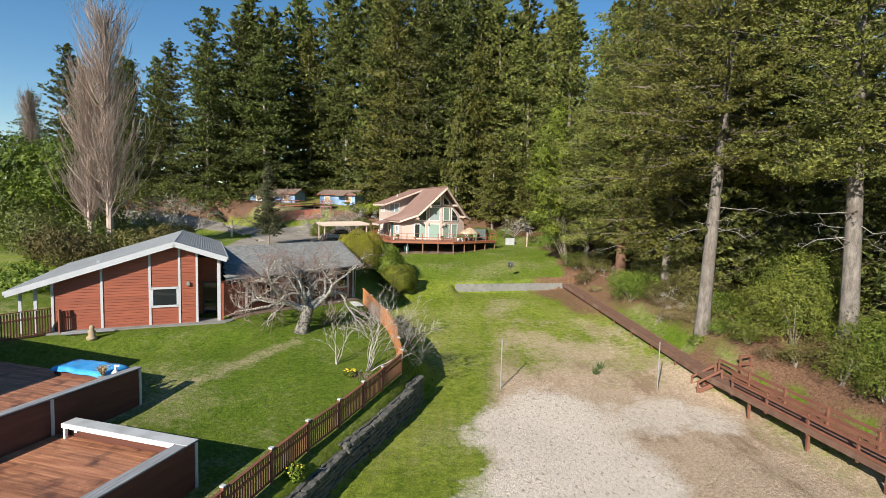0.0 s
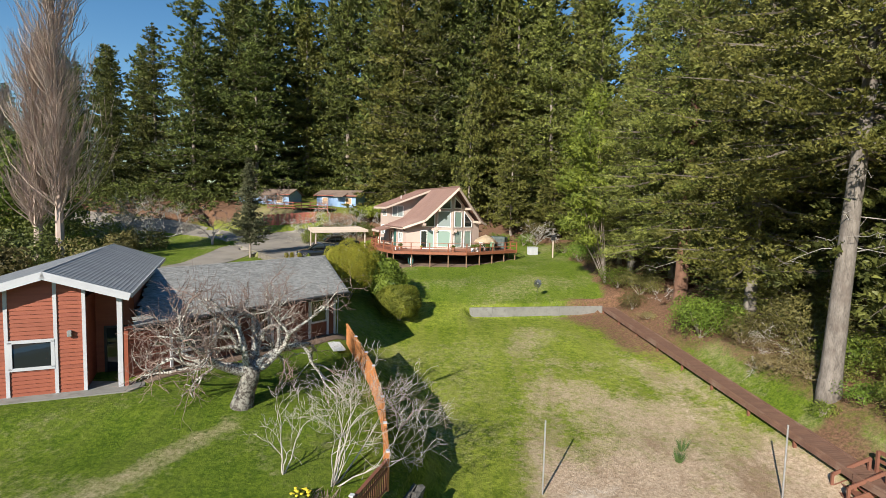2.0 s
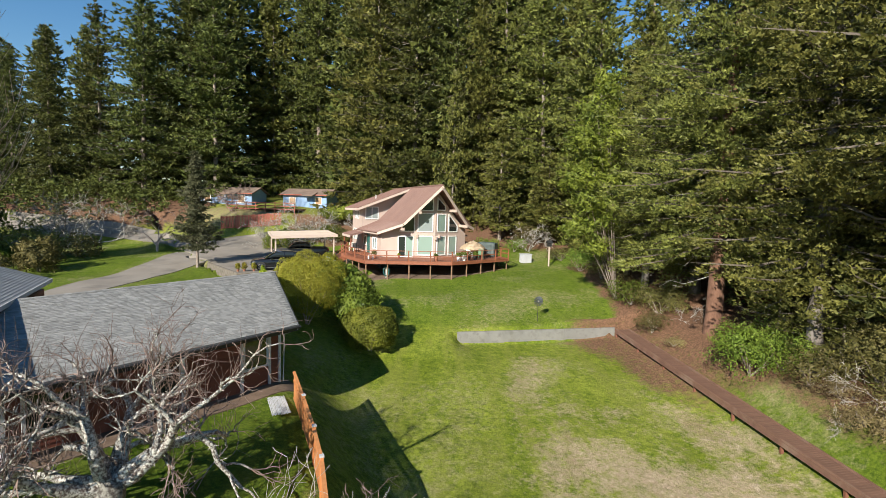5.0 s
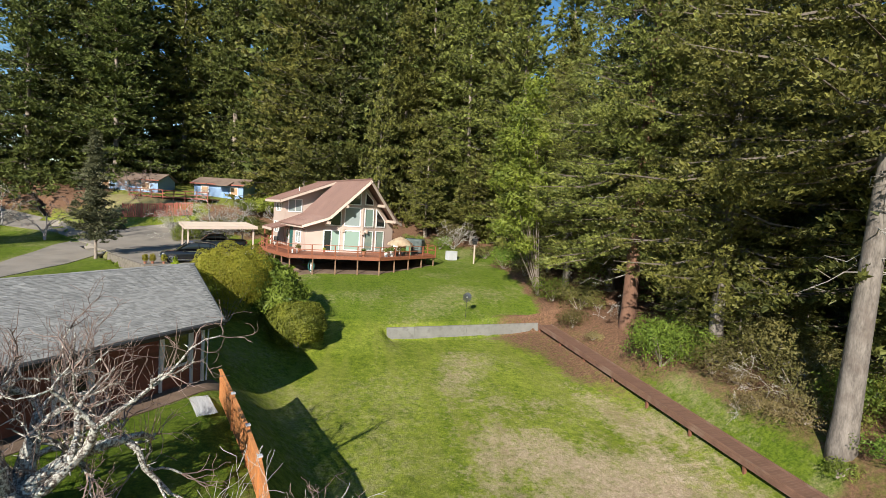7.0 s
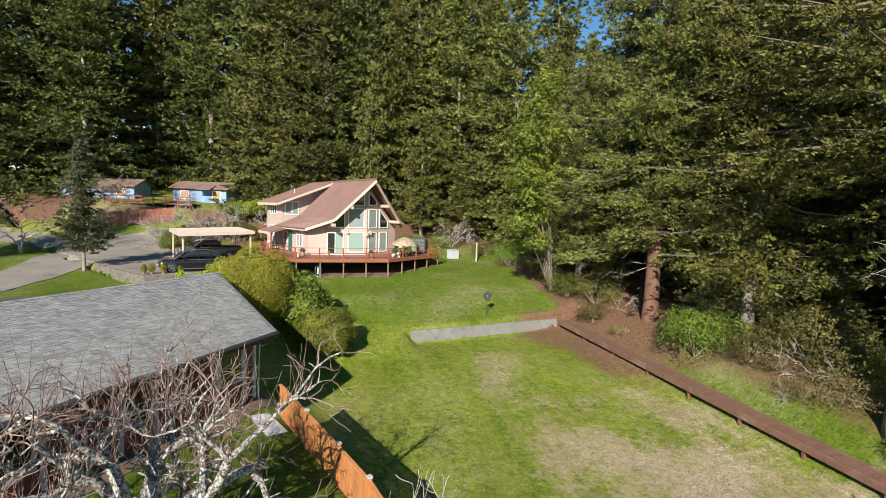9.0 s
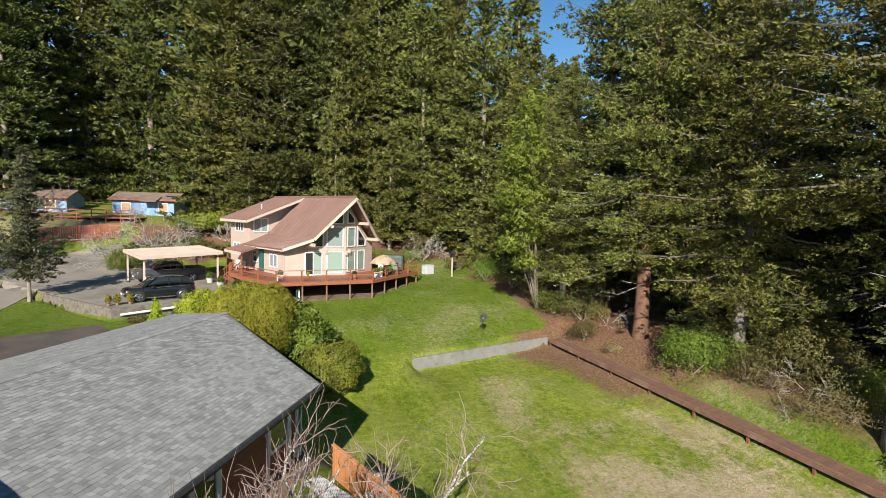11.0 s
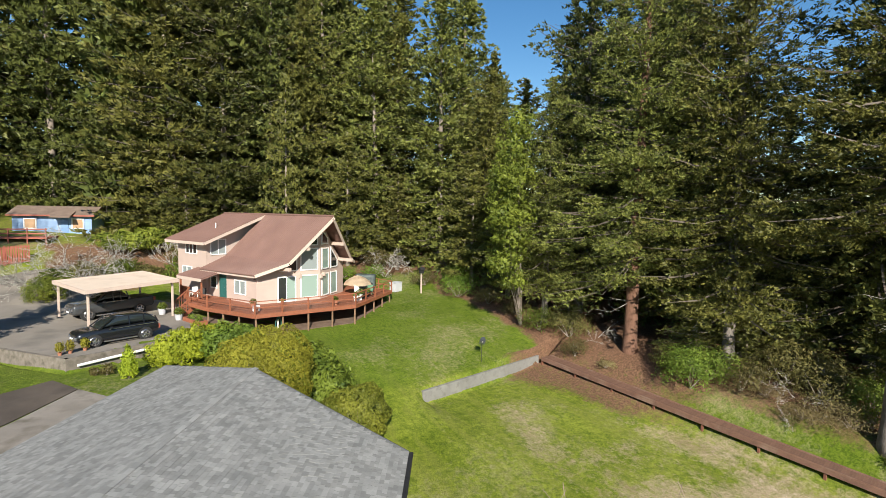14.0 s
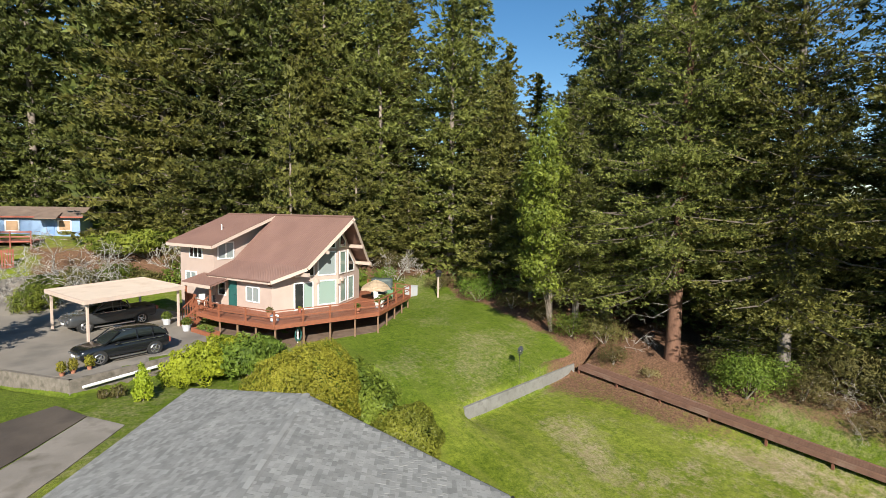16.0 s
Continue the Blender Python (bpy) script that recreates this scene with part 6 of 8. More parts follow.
def terraces():
    b = terrace("lower_terrace", -7.86, 15.68, 9.5, 5.7, 2.62, 3.16, 1.1, "red timber terrace with plank floor and grey capped parapet", 5.1)
    i = 0
    y = -9.4
    while y < -.2:
        part("plank", bx(-5.68, -.16, y, y + .135, 2.57, 2.62 + .002 * (i % 3)), M["terraceplank"], b)
        y += .142
        i += 1
    for k in range(3):
        part("cap_board", bx(-.42 + .15 * k, -.28 + .15 * k, -9.5, .06, 3.12, 3.16 + .004 * k), M["capboard"], b, "weathered grey cap board")
    part("cap_panel", bx(-5.15, .05, -.42, .07, 3.165, 3.185), M["galv2"], b, "grey sheet metal capping")
    part("cap_edge", bx(-5.15, -.42, -.46, -.425, 3.03, 3.18), M["white"], b)
    part("corner_strip", bx(-.03, .05, -.05, .05, 1.1, 3.1), M["trim"], b)
    part("end_post", bx(-5.15, -5.06, -.40, -.30, 2.62, 3.14), M["white"], b)
    part("socket_box", bx(-4.92, -4.80, -.19, -.15, 2.78, 2.92), M["white"], b)
    a = terrace("upper_terrace", -12.5, 20.4, 14.0, 11.0, 3.35, 3.95, 1.6, "long red timber terrace with plank floor and grey capped parapet", .01)
    y = -13.8
    while y < -.1:
        part("plank", bx(-10.9, -.16, y, y + .135, 3.30, 3.35), M["terraceplank"], a)
        y += .142
    for k in range(3):
        part("cap_board", bx(-.34 + .13 * k, -.22 + .13 * k, -14, .06, 3.91, 3.95 + .004 * k), M["capboard"], a)
    for y in (-.02, -3.6, -7.2, -10.8):
        part("batten", bx(.0, .05, y - .06, y + .04, 1.6, 3.9), M["trim"], a)
    # the covered tub, and things on the terrace edge
    tb = thing("hot_tub", -15.15, 21.2, 3.35, -15.7, "low tub under a crumpled blue tarpaulin on the terrace", "tub")
    part("tub_box", bx(-1.35, 1.35, -.55, .55, 3.35, 3.66), M["terracewall"], tb)
    bm = bmesh.new()
    bmesh.ops.create_grid(bm, x_segments=26, y_segments=12, size=1.0)
    for v in bm.verts:
        ex, ey = abs(v.co.x), abs(v.co.y)
        v.co.x *= 1.48
        v.co.y *= .66
        v.co.z = 3.72 + .035 * noise.noise((v.co.x * 1.8, v.co.y * 2.5, .3)) - .16 * sm(.9, 1.0, max(ex, ey)) + .012 * math.sin(v.co.x * 9)
    ext = bmesh.ops.extrude_face_region(bm, geom=bm.faces[:])
    for v in ext["geom"]:
        if isinstance(v, bmesh.types.BMVert):
            v.co.z -= .015
    part("tarpaulin", bm, M["bluetarp"], tb, "crumpled blue tarpaulin", smooth=True)
    o = Matrix(a.matrix_world)
    p = o @ Vector((-.9, -.35, 0))
    v = thing("jug", p.x, p.y, 3.35, 10, "white plastic pump jug on the terrace", "jug")
    bm = lathe([(.0, 3.35), (.13, 3.36), (.14, 3.75), (.06, 3.85), (.04, 3.95), (.04, 4.0)], 12)
    part("body", bm, M["white"], v, smooth=True)
    part("spout", bx(-.03, .16, -.03, .03, 4.0, 4.06), M["white"], v)
    p = o @ Vector((-1.35, -.55, 0))
    g = thing("dry_grass_pot", p.x, p.y, 3.35, 0, "dry straw-coloured ornamental grass on the terrace", "plant")
    bm = lathe([(.12, 3.35), (.16, 3.55), (.17, 3.6)], 12)
    part("pot", bm, M["concrete"], g)
    rg = random.Random(3)
    bm = bmesh.new()
    for k in range(70):
        an, r = rg.uniform(0, 6.28), rg.uniform(.1, .38)
        tube(bm, [(0, 0, 3.55), (math.cos(an) * r * .5, math.sin(an) * r * .5, 3.85 + rg.uniform(0, .2)), (math.cos(an) * r, math.sin(an) * r, 3.9 + rg.uniform(-.1, .2))], [.008, .012, .004], 3, False)
    part("blades", bm, M["straw"], g, kind="stuff")
    for k, (dx, dy, s) in enumerate(((-.45, -.25, .12), (-.62, -.4, .09), (-.28, -.3, .08), (-1.05, -.25, .1))):
        p = o @ Vector((dx, dy, 0))
        f = thing("garden_ornament", p.x, p.y, 3.35, 0, "small grey stone ornament on the terrace edge", "ornament", "terrace ornaments")
        part("body", lathe([(s * .8, 3.35), (s, 3.35 + s), (s * .6, 3.35 + s * 2), (s * .7, 3.35 + s * 2.6), (.02, 3.35 + s * 3.2)], 10), M["concrete"], f, smooth=True)


M["galv2"] = material("grey_sheet_metal", (0.36, 0.37, 0.375), (0.45, 0.46, 0.46), 1.5, 0.5, 0.05, 30, stains=((0.30, 0.305, 0.31), 1.2))
M["straw"] = material("dry_straw", (0.36, 0.27, 0.15), (0.50, 0.40, 0.24), 5, 0.9, 0.1)
terraces()


def dwelling_behind():
    """The house that the terraces belong to, beside and behind the first viewpoint; its shade falls on the terrace."""
    h = thing("dwelling", -26.5, 14.5, 2.0, -15.7, "low red-clad house that the terraces belong to", "house")
    w = bx(-5.5, 6.4, -8, 6.2, 1.6, 6.6)
    part("wall", w, M["siding"], h)
    bm = bmesh.new()
    slab(bm, [(-6, -8.4, 6.5), (6.9, -8.4, 6.5), (6.9, -1, 7.5), (-6, -1, 7.5)], .2)
    slab(bm, [(-6, -1, 7.5), (6.9, -1, 7.5), (6.9, 6.6, 6.5), (-6, 6.6, 6.5)], .2)
    part("roof", bm, M["ribroof"], h)


dwelling_behind()

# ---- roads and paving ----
M["darkasphalt"] = material("dark_brown_asphalt", (0.060, 0.047, 0.038), (0.11, 0.088, 0.07), 0.5, 0.8, 0.3, 60, stains=((0.045, 0.036, 0.03), 0.4))
M["apron"] = material("worn_pale_concrete", (0.19, 0.17, 0.145), (0.27, 0.24, 0.21), 0.8, 0.9, 0.3, 60, stains=((0.13, 0.115, 0.09), 0.9))
sheet("parking_place", [(-17.2, 61.8), (-12.6, 63.6), (-9.9, 64.9), (-9.4, 68.5), (-9.6, 75.0), (-12.5, 79.5), (-18.0, 83.0), (-17.0, 88.2), (-22.0, 87.6), (-27.0, 86.0), (-30.6, 82.0), (-30.0, 76.0), (-29.5, 66), (-29.2, 55), (-29.5, 45), (-25.2, 45), (-25.4, 56), (-25.2, 62), (-24.2, 71.0), (-22.9, 69.2), (-20.0, 65.4)],
      M["asphalt"], "worn grey asphalt drive and parking place", "road")
sheet("lower_drive", [(-25.3, 56.4), (-19.7, 59.2), (-17.8, 60.3), (-16.6, 58.2), (-19.2, 54.4), (-22.5, 49.5), (-25.3, 46)], M["darkasphalt"], "dark brown asphalt apron beside the shingled wing", "road")
sheet("concrete_apron", [(-16.55, 58.15), (-15.2, 56.5), (-18.1, 52.1), (-22, 46.0), (-25, 46), (-22.4, 49.4), (-19.1, 54.35)], M["apron"], "pale worn concrete strip beside the dark asphalt", "pavement")
sheet("side_road", [(-30.3, 80.5), (-29.6, 84.6), (-44, 88.5), (-70, 92), (-70, 88), (-44, 84.6)], M["asphalt"], "grey asphalt side road", "road")


# ---- cabins up the slope ----
def cabin(x, y, turn, width, label, z):
    c = thing("cabin", x, y, z, turn, label, "cabin", "blue cabins")
    dp, ev, rd = 4.6, z + 2.15, z + 3.15
    part("wall", bx(0, width, 0, dp, z - 1.0, ev), M["bluewall"], c)
    bm = bmesh.new()
    slab(bm, [(-.4, -.5, ev), (width + .4, -.5, ev), (width + .4, dp / 2, rd), (-.4, dp / 2, rd)], .14)
    slab(bm, [(-.4, dp / 2, rd), (width + .4, dp / 2, rd), (width + .4, dp + .5, ev), (-.4, dp + .5, ev)], .14)
    slab(bm, [(width * .52, -1.5, ev - .15), (width * .78, -1.5, ev - .15), (width * .78, .4, ev + .45), (width * .52, .4, ev + .45)], .1)
    part("roof", bm, M["brownroof"], c)
    for u in (0, width):
        bm = bmesh.new()
        slab(bm, [(u, 0, ev - .1), (u, dp, ev - .1), (u, dp / 2, rd - .12)], .08, (1 if u else -1, 0, 0))
        part("gable", bm, M["bluewall"], c)
    bm = bmesh.new()
    beam(bm, (-.4, -.5, ev + .02), (width + .4, -.5, ev + .02), .05, .16)
    part("fascia", bm, M["redpaint"], c)
    wl = on_wall((0, 0), (width, 0))
    for u in (width * .22, width * .82):
        window(c, wl, u - .55, u + .55, z + .65, z + 1.75, "blind", w=.12)
    part("door", bx(width * .6, width * .7, -.06, .0, z + .05, z + 2.0), M["bluewall2"], c, "blue door")
    return c


M["blind"] = material("tan_window_blind", (0.33, 0.20, 0.11), (0.40, 0.26, 0.15), 3, 0.7, 0.05)
M["bluewall2"] = material("deeper_blue_paint", (0.13, 0.24, 0.46), (0.17, 0.29, 0.52), 1, 0.6, 0.1)
cabin(-24.2, 97.8, -14, 7.4, "pale blue wooden cabin with brown shingle roof and red trim", 11.15)
cabin(-38.4, 99.0, -10, 9.6, "pale blue wooden cabin half hidden behind bare shrubs", 11.15)


def cabin_deck():
    d = thing("cabin_deck", -27.5, 94.6, ground(-27.5, 94.6), -13, "brick-red timber deck with railing in front of the cabins", "deck")
    part("floor", bx(-4.0, 7.2, -1.0, 2.6, 10.9, 11.05), M["redpaint"], d)
    for z in (11.5, 11.95):
        bm = bmesh.new()
        beam(bm, (-4.0, -1.0, z), (7.2, -1.0, z), .06, .13)
        part("rail", bm, M["redpaint"], d)
    for i in range(8):
        u = -3.95 + i * 1.58
        part("post", bx(u - .05, u + .05, -1.05, -.95, 9.0, 12.0), M["redpaint"], d)


cabin_deck()
picket_fence("board_fence", [(-29.6, 87.6), (-25.5, 88.4), (-21.8, 89.0)], 1.8, "redpaint", .13, .045, "tall brick-red board fence below the cabins", None, 2.4, False)

# ---- fences of the red building's yard ----
picket_fence("yard_fence", [(-7.6, 9.5), (-6.28, 14.1), (-5.64, 16.36), (-4.97, 18.47), (-4.2, 20.5), (-3.5, 22.4), (-2.84, 24.25), (-2.1, 26.5)], 1.12, "fencedark", .075, .055, "brown-red picket fence with open lattice top and pale post caps", "trim", 2.2)
picket_fence("cedar_fence", [(-2.1, 26.5), (-2.75, 29.8), (-3.6, 32.7), (-4.3, 34.7), (-5.25, 37.0), (-6.25, 39.3)], 1.25, "fencewood", .10, .032, "fresh orange cedar fence with pale post caps", "trim", 2.2)
picket_fence("gate_fence", [(-24.2, 22.2), (-22.2, 24.4), (-20.85, 26.4)], 1.45, "fencedark", .06, .06, "dark red-brown slatted fence beside the porch", "fencedark", 2.1)
picket_fence("gate_fence", [(-20.5, 26.5), (-19.9, 28.2)], 1.2, "fencedark", .06, .06, "end of the dark slatted fence turning towards the hall", "fencedark", 2.1)
stone_wall()


# ---- shrubs and bare trees ----
def shrubs():
    bush("gold_shrub", -8.7, 51.2, [(0, 0, 2.5, 2.1, 2.1, 2.2), (1.0, 1.0, 2.7, 1.6, 1.6, 1.8), (-1.0, .6, 2.4, 1.6, 1.6, 1.9)], "goldbush", 40000, .058, 1, "big rounded olive-gold shrub beside the shingled wing", lumps=.08, hollow=.9)
    bush("leafy_shrub", -6.1, 52.6, [(0, 0, 2.2, 1.7, 1.7, 1.8), (.6, -.8, 1.5, 1.4, 1.3, 1.3)], "laurel", 9000, .15, 2, "bright green leafy rhododendron shrub")
    bush("round_shrub", -4.4, 50.2, [(0, 0, 1.45, 1.75, 1.75, 1.4)], "round", 16000, .08, 3, "clipped round green shrub on the lawn", lumps=.10, hollow=.85)
    bush("yellow_shrub", -11.5, 60.5, [(0, 0, 1.1, 1.4, 1.2, 1.05), (-.9, .2, .8, 1.0, .9, .75)], "yellowleaf", 9000, .10, 4, "yellow-green leafy shrub below the parking place", hollow=.8)
    bush("green_shrub", -9.0, 60.3, [(0, 0, 1.2, 1.5, 1.3, 1.1), (1.2, .5, 1.1, 1.2, 1.1, 1.0)], "laurel", 9000, .12, 5, "green leafy shrub below the parking place")
    bush("gold_conifer", -14.3, 59.2, [(0, 0, .45, .42, .42, .45), (0, 0, .95, .32, .32, .5), (0, 0, 1.45, .18, .18, .45)], "yellowleaf", 3600, .07, 6, "small golden dwarf conifer on the grass", stems=1, lumps=.3)
    bush("low_shrub", -15.3, 60.2, [(0, 0, .3, .4, .35, .35)], "dullbush", 700, .06, 61, "small brown leafless heather on the grass")
    bush("low_shrub", -15.9, 60.5, [(0, 0, .2, .3, .3, .25)], "dullbush", 500, .06, 62, "small brown leafless heather on the grass")
    bush("yellow_shrub", -10.2, 62.2, [(0, 0, 1.1, 1.3, 1.2, 1.0), (1.1, .1, 1.0, 1.2, 1.1, .95)], "yellowleaf", 9000, .11, 63, "yellow-green leafy shrub below the parking place")
    bush("spreading_yew", -11.5, 90.0, [(0, 0, 1.6, 3.0, 2.0, 1.0), (-2.5, -.5, 1.2, 2.4, 1.8, .9), (2.0, .8, 2.2, 2.4, 1.8, 1.0)], "round", 9000, .17, 64, "low spreading green conifer behind the house")
    for k, (x, y, r) in enumerate(((-19.6, 84.6, 1.0), (-17.2, 85.4, 1.2), (-14.4, 85.6, 1.3), (-12.2, 84.6, 1.0), (-9.0, 84.4, 1.4), (-8.4, 87.6, 1.6))):
        bush("evergreen_shrub", x, y, [(0, 0, r * .8, r * 1.2, r, r * .8), (r * .7, .2, r * .7, r, r * .8, r * .6)], "dullbush" if k % 2 else "laurel", 2600, .14, 65 + k, "dark leafy shrub on the slope behind the carport", group="slope shrubs")
    for i, (x, y) in enumerate(((-17.62, 62.5), (-17.15, 62.75), (-16.45, 63.2))):
        t = thing("potted_conifer", x, y, ground(x, y) + .04, 0, "small clipped conifer in a clay pot on the kerb", "plant", "potted conifers")
        BASE[t.name] = 0
        part("pot", lathe([(.09, 0), (.12, .15), (.13, .17)], 12), M["terracotta"], t)
        o = new("crown", tri_mesh("crown", leaf_cloud([(0, 0, .45, .22, .22, .32)], 900, .05, 50 + i), M["goldbush"]))
        o.parent = t
    # hedge beside the carport
    bush("hedge", -20.3, 80.6, [(0, 0, .9, 1.1, 1.0, 1.1), (1.0, .8, .9, 1.0, 1.0, 1.0)], "round", 7000, .09, 7, "dark clipped hedge beside the carport", "hedge")
    # big evergreen at the far left
    bush("evergreen_tree", -56.0, 70.0, [(0, 0, 8, 6.5, 6.5, 5.5), (4, -2, 6.5, 4.5, 4.5, 4.5), (-5, -2, 7, 5, 5, 6), (2.5, 1, 11.2, 3.6, 3.6, 2.8), (-2.5, -2, 11.5, 3.4, 3.4, 2.6), (6.5, 1, 3.4, 3.6, 3.6, 3.3), (1, -6, 4.0, 3.6, 3.6, 3.2)], "goldgreen", 34000, .25, 8, "huge broad evergreen tree with yellow-green sunlit leaves", "tree", hollow=.8, lumps=.16)
    bush("evergreen_shrub", -37.0, 47.5, [(0, 0, 1.6, 2.6, 2.4, 1.9), (2.6, .5, 1.3, 2.0, 1.8, 1.4)], "dullbush", 6000, .16, 9, "dull green shrub beside the lawn")
    bush("evergreen_shrub", -36.5, 64.5, [(0, 0, 1.4, 1.8, 1.7, 1.6)], "dullbush", 4000, .15, 10, "dull brown-green shrub by the drive")
    bush("evergreen_shrub", -43.0, 66.5, [(0, 0, 1.2, 2.0, 1.8, 1.4)], "laurel", 4000, .15, 11, "dark green shrub on the lawn")
    for k, (x, y, r, hh, lf) in enumerate(((-29.6, 35.2, 1.5, 1.2, "laurel"), (-46.5, 57.0, 3.2, 2.6, "fir"), (-51.5, 61.0, 3.6, 3.4, "fir"), (-42.0, 58.5, 2.6, 2.0, "fir"), (-37.0, 59.0, 2.0, 1.6, "dullbush"), (-45.5, 66.0, 3.2, 3.0, "fir"), (-41.5, 69.5, 2.6, 2.2, "fir"), (-55.0, 66.0, 4.0, 3.6, "fir"), (-38.0, 72.0, 1.8, 1.4, "dullbush"), (-50.0, 70.5, 3.5, 3.0, "fir"))):
        bush("evergreen_shrub", x, y, [(0, 0, hh * .75, r, r * .9, hh), (r * .6, -.4, hh * .6, r * .7, r * .7, hh * .8)], lf, int(520 * r * hh ** .5), .19, 120 + k, "broad dark evergreen shrub beyond the red building", group="evergreen shrubs", hollow=.75)
    # along the wooded bank
    rows = [(16.9, 44.4, 2.0, 1.9, "laurel", .15), (18.3, 42.0, 1.5, 1.3, "dullbush", .14), (17.9, 46.6, 1.4, 1.2, "dullbush", .13), (20.0, 38.2, 1.7, 1.5, "dullbush", .14), (20.5, 40.5, 1.8, 2.2, "dullbush", .15),
            (21.4, 33.4, 2.0, 2.2, "huckle", .16), (21.6, 30.2, 2.6, 3.2, "huckle", .15), (23.6, 31.8, 2.4, 3.4, "huckle", .15), (19.6, 31.4, 1.2, 1.2, "huckle", .14), (20.6, 36.0, 1.6, 1.4, "laurel", .14), (19.6, 33.0, .9, .7, "laurel", .12), (22.0, 27.0, 1.5, 1.5, "dullbush", .14),
            (21.6, 23.6, 1.4, 1.2, "laurel", .14), (24.5, 24.0, 2.2, 2.2, "laurel", .15), (15.3, 53.0, 1.2, 1.0, "dullbush", .13), (16.5, 54.8, 1.6, 1.3, "dullbush", .14), (15.2, 57.0, 1.5, 1.3, "laurel", .14),
            (15.6, 60.5, 1.3, 1.1, "dullbush", .14), (15.2, 64.0, 1.4, 1.2, "dullbush", .14), (14.3, 67.9, 1.9, 1.5, "laurel", .13), (16.2, 70.5, 1.7, 1.5, "laurel", .15), (13.8, 73.8, 1.3, 1.0, "dullbush", .14),
            (9.2, 77.2, 1.4, 1.0, "laurel", .14), (11.9, 80.5, 2.0, 1.7, "dullbush", .15), (6.0, 78.0, 1.2, .9, "laurel", .14), (18.6, 36.4, 1.6, .55, "drybrush", .1), (17.9, 38.4, 1.3, .4, "drybrush", .1), (19.8, 37.6, 1.5, .6, "drybrush", .1), (18.9, 33.6, .9, .6, "laurel", .11), (17.6, 33.9, .7, .4, "huckle", .1), (18.6, 40.6, 1.2, .5, "drybrush", .1), (21.6, 38.6, 1.6, 1.6, "dullbush", .13), (19.3, 35.6, 1.0, .8, "huckle", .11), (15.6, 50.2, .8, .3, "drybrush", .1), (20.3, 32.0, 1.2, .5, "drybrush", .1), (20.6, 28.4, 1.0, 1.0, "dullbush", .12), (21.2, 25.8, 1.3, 1.4, "huckle", .12), (22.6, 21.8, 1.5, 1.5, "huckle", .13), (21.0, 20.6, 1.0, .8, "dullbush", .12), (23.2, 26.2, 1.7, 2.2, "laurel", .13), (18.2, 44.0, 1.6, 1.5, "laurel", .13), (17.2, 45.6, 1.2, 1.1, "laurel", .12), (19.6, 29.6, .7, .6, "drybrush", .1)]
    for i, (x, y, r, hgt, lf, sz) in enumerate(rows):
        rg = random.Random(100 + i)
        bl = [(0, 0, hgt * .7, r, r * .9, hgt * .75)] + [(rg.uniform(-.7, .7) * r, rg.uniform(-.7, .7) * r, hgt * rg.uniform(.5, 1.1), r * .6, r * .6, hgt * .5) for k in range(3)]
        bush("bank_shrub", x, y, bl, lf, int(1900 * r * max(1, hgt)), sz * .52, 200 + i, {"laurel": "glossy green shrub on the wooded bank", "dullbush": "dull brown-green undergrowth on the wooded bank", "yellowleaf": "bright yellow-green shrub at the lawn's edge", "drybrush": "brown dry brush and dead grass on the bank", "huckle": "tall yellowish-green small-leaved shrub on the wooded bank"}[lf], "bush", "bank shrubs", hollow=.68, lumps=.3)
    # light green leafy tree leaning out over the lawn's corner
    bush("alder_tree", 14.6, 58.6, [(-2.6, -1.2, 14.6, 1.3, 1.2, 1.2), (-3.8, -2.0, 12.4, 1.3, 1.2, 1.1), (-2.6, -.8, 11.0, 1.4, 1.3, 1.1), (-2.0, -1.4, 16.6, 1.0, 1.0, 1.4), (-4.2, -2.4, 9.4, 1.3, 1.3, 1.0), (-3.0, -1.8, 7.8, 1.4, 1.3, .9), (-3.9, -2.0, 5.6, 1.2, 1.1, .9), (-1.8, -.4, 6.6, 1.3, 1.2, 1.0), (-1.4, -1.0, 13.0, 1.1, 1.1, 1.1), (-1.4, -.8, 9.6, 1.2, 1.2, 1.1), (-2.4, -1.6, 4.2, 1.0, 1.0, .7)], "alder", 15000, .15, 12, "light yellow-green leafy tree leaning over the lawn", "tree", stems=11, hollow=.6, lumps=.4)


M["alder"] = foliage("pale_green_alder_leaf", (0.050, 0.068, 0.010), (0.27, 0.295, 0.042), 0.25, 0.06)
M["round"] = foliage("fine_green_leaf", (0.045, 0.070, 0.009), (0.27, 0.30, 0.040), 0.2)
M["goldgreen"] = foliage("yellow_green_evergreen_leaf", (0.010, 0.026, 0.005), (0.17, 0.215, 0.022), 0.15)
shrubs()


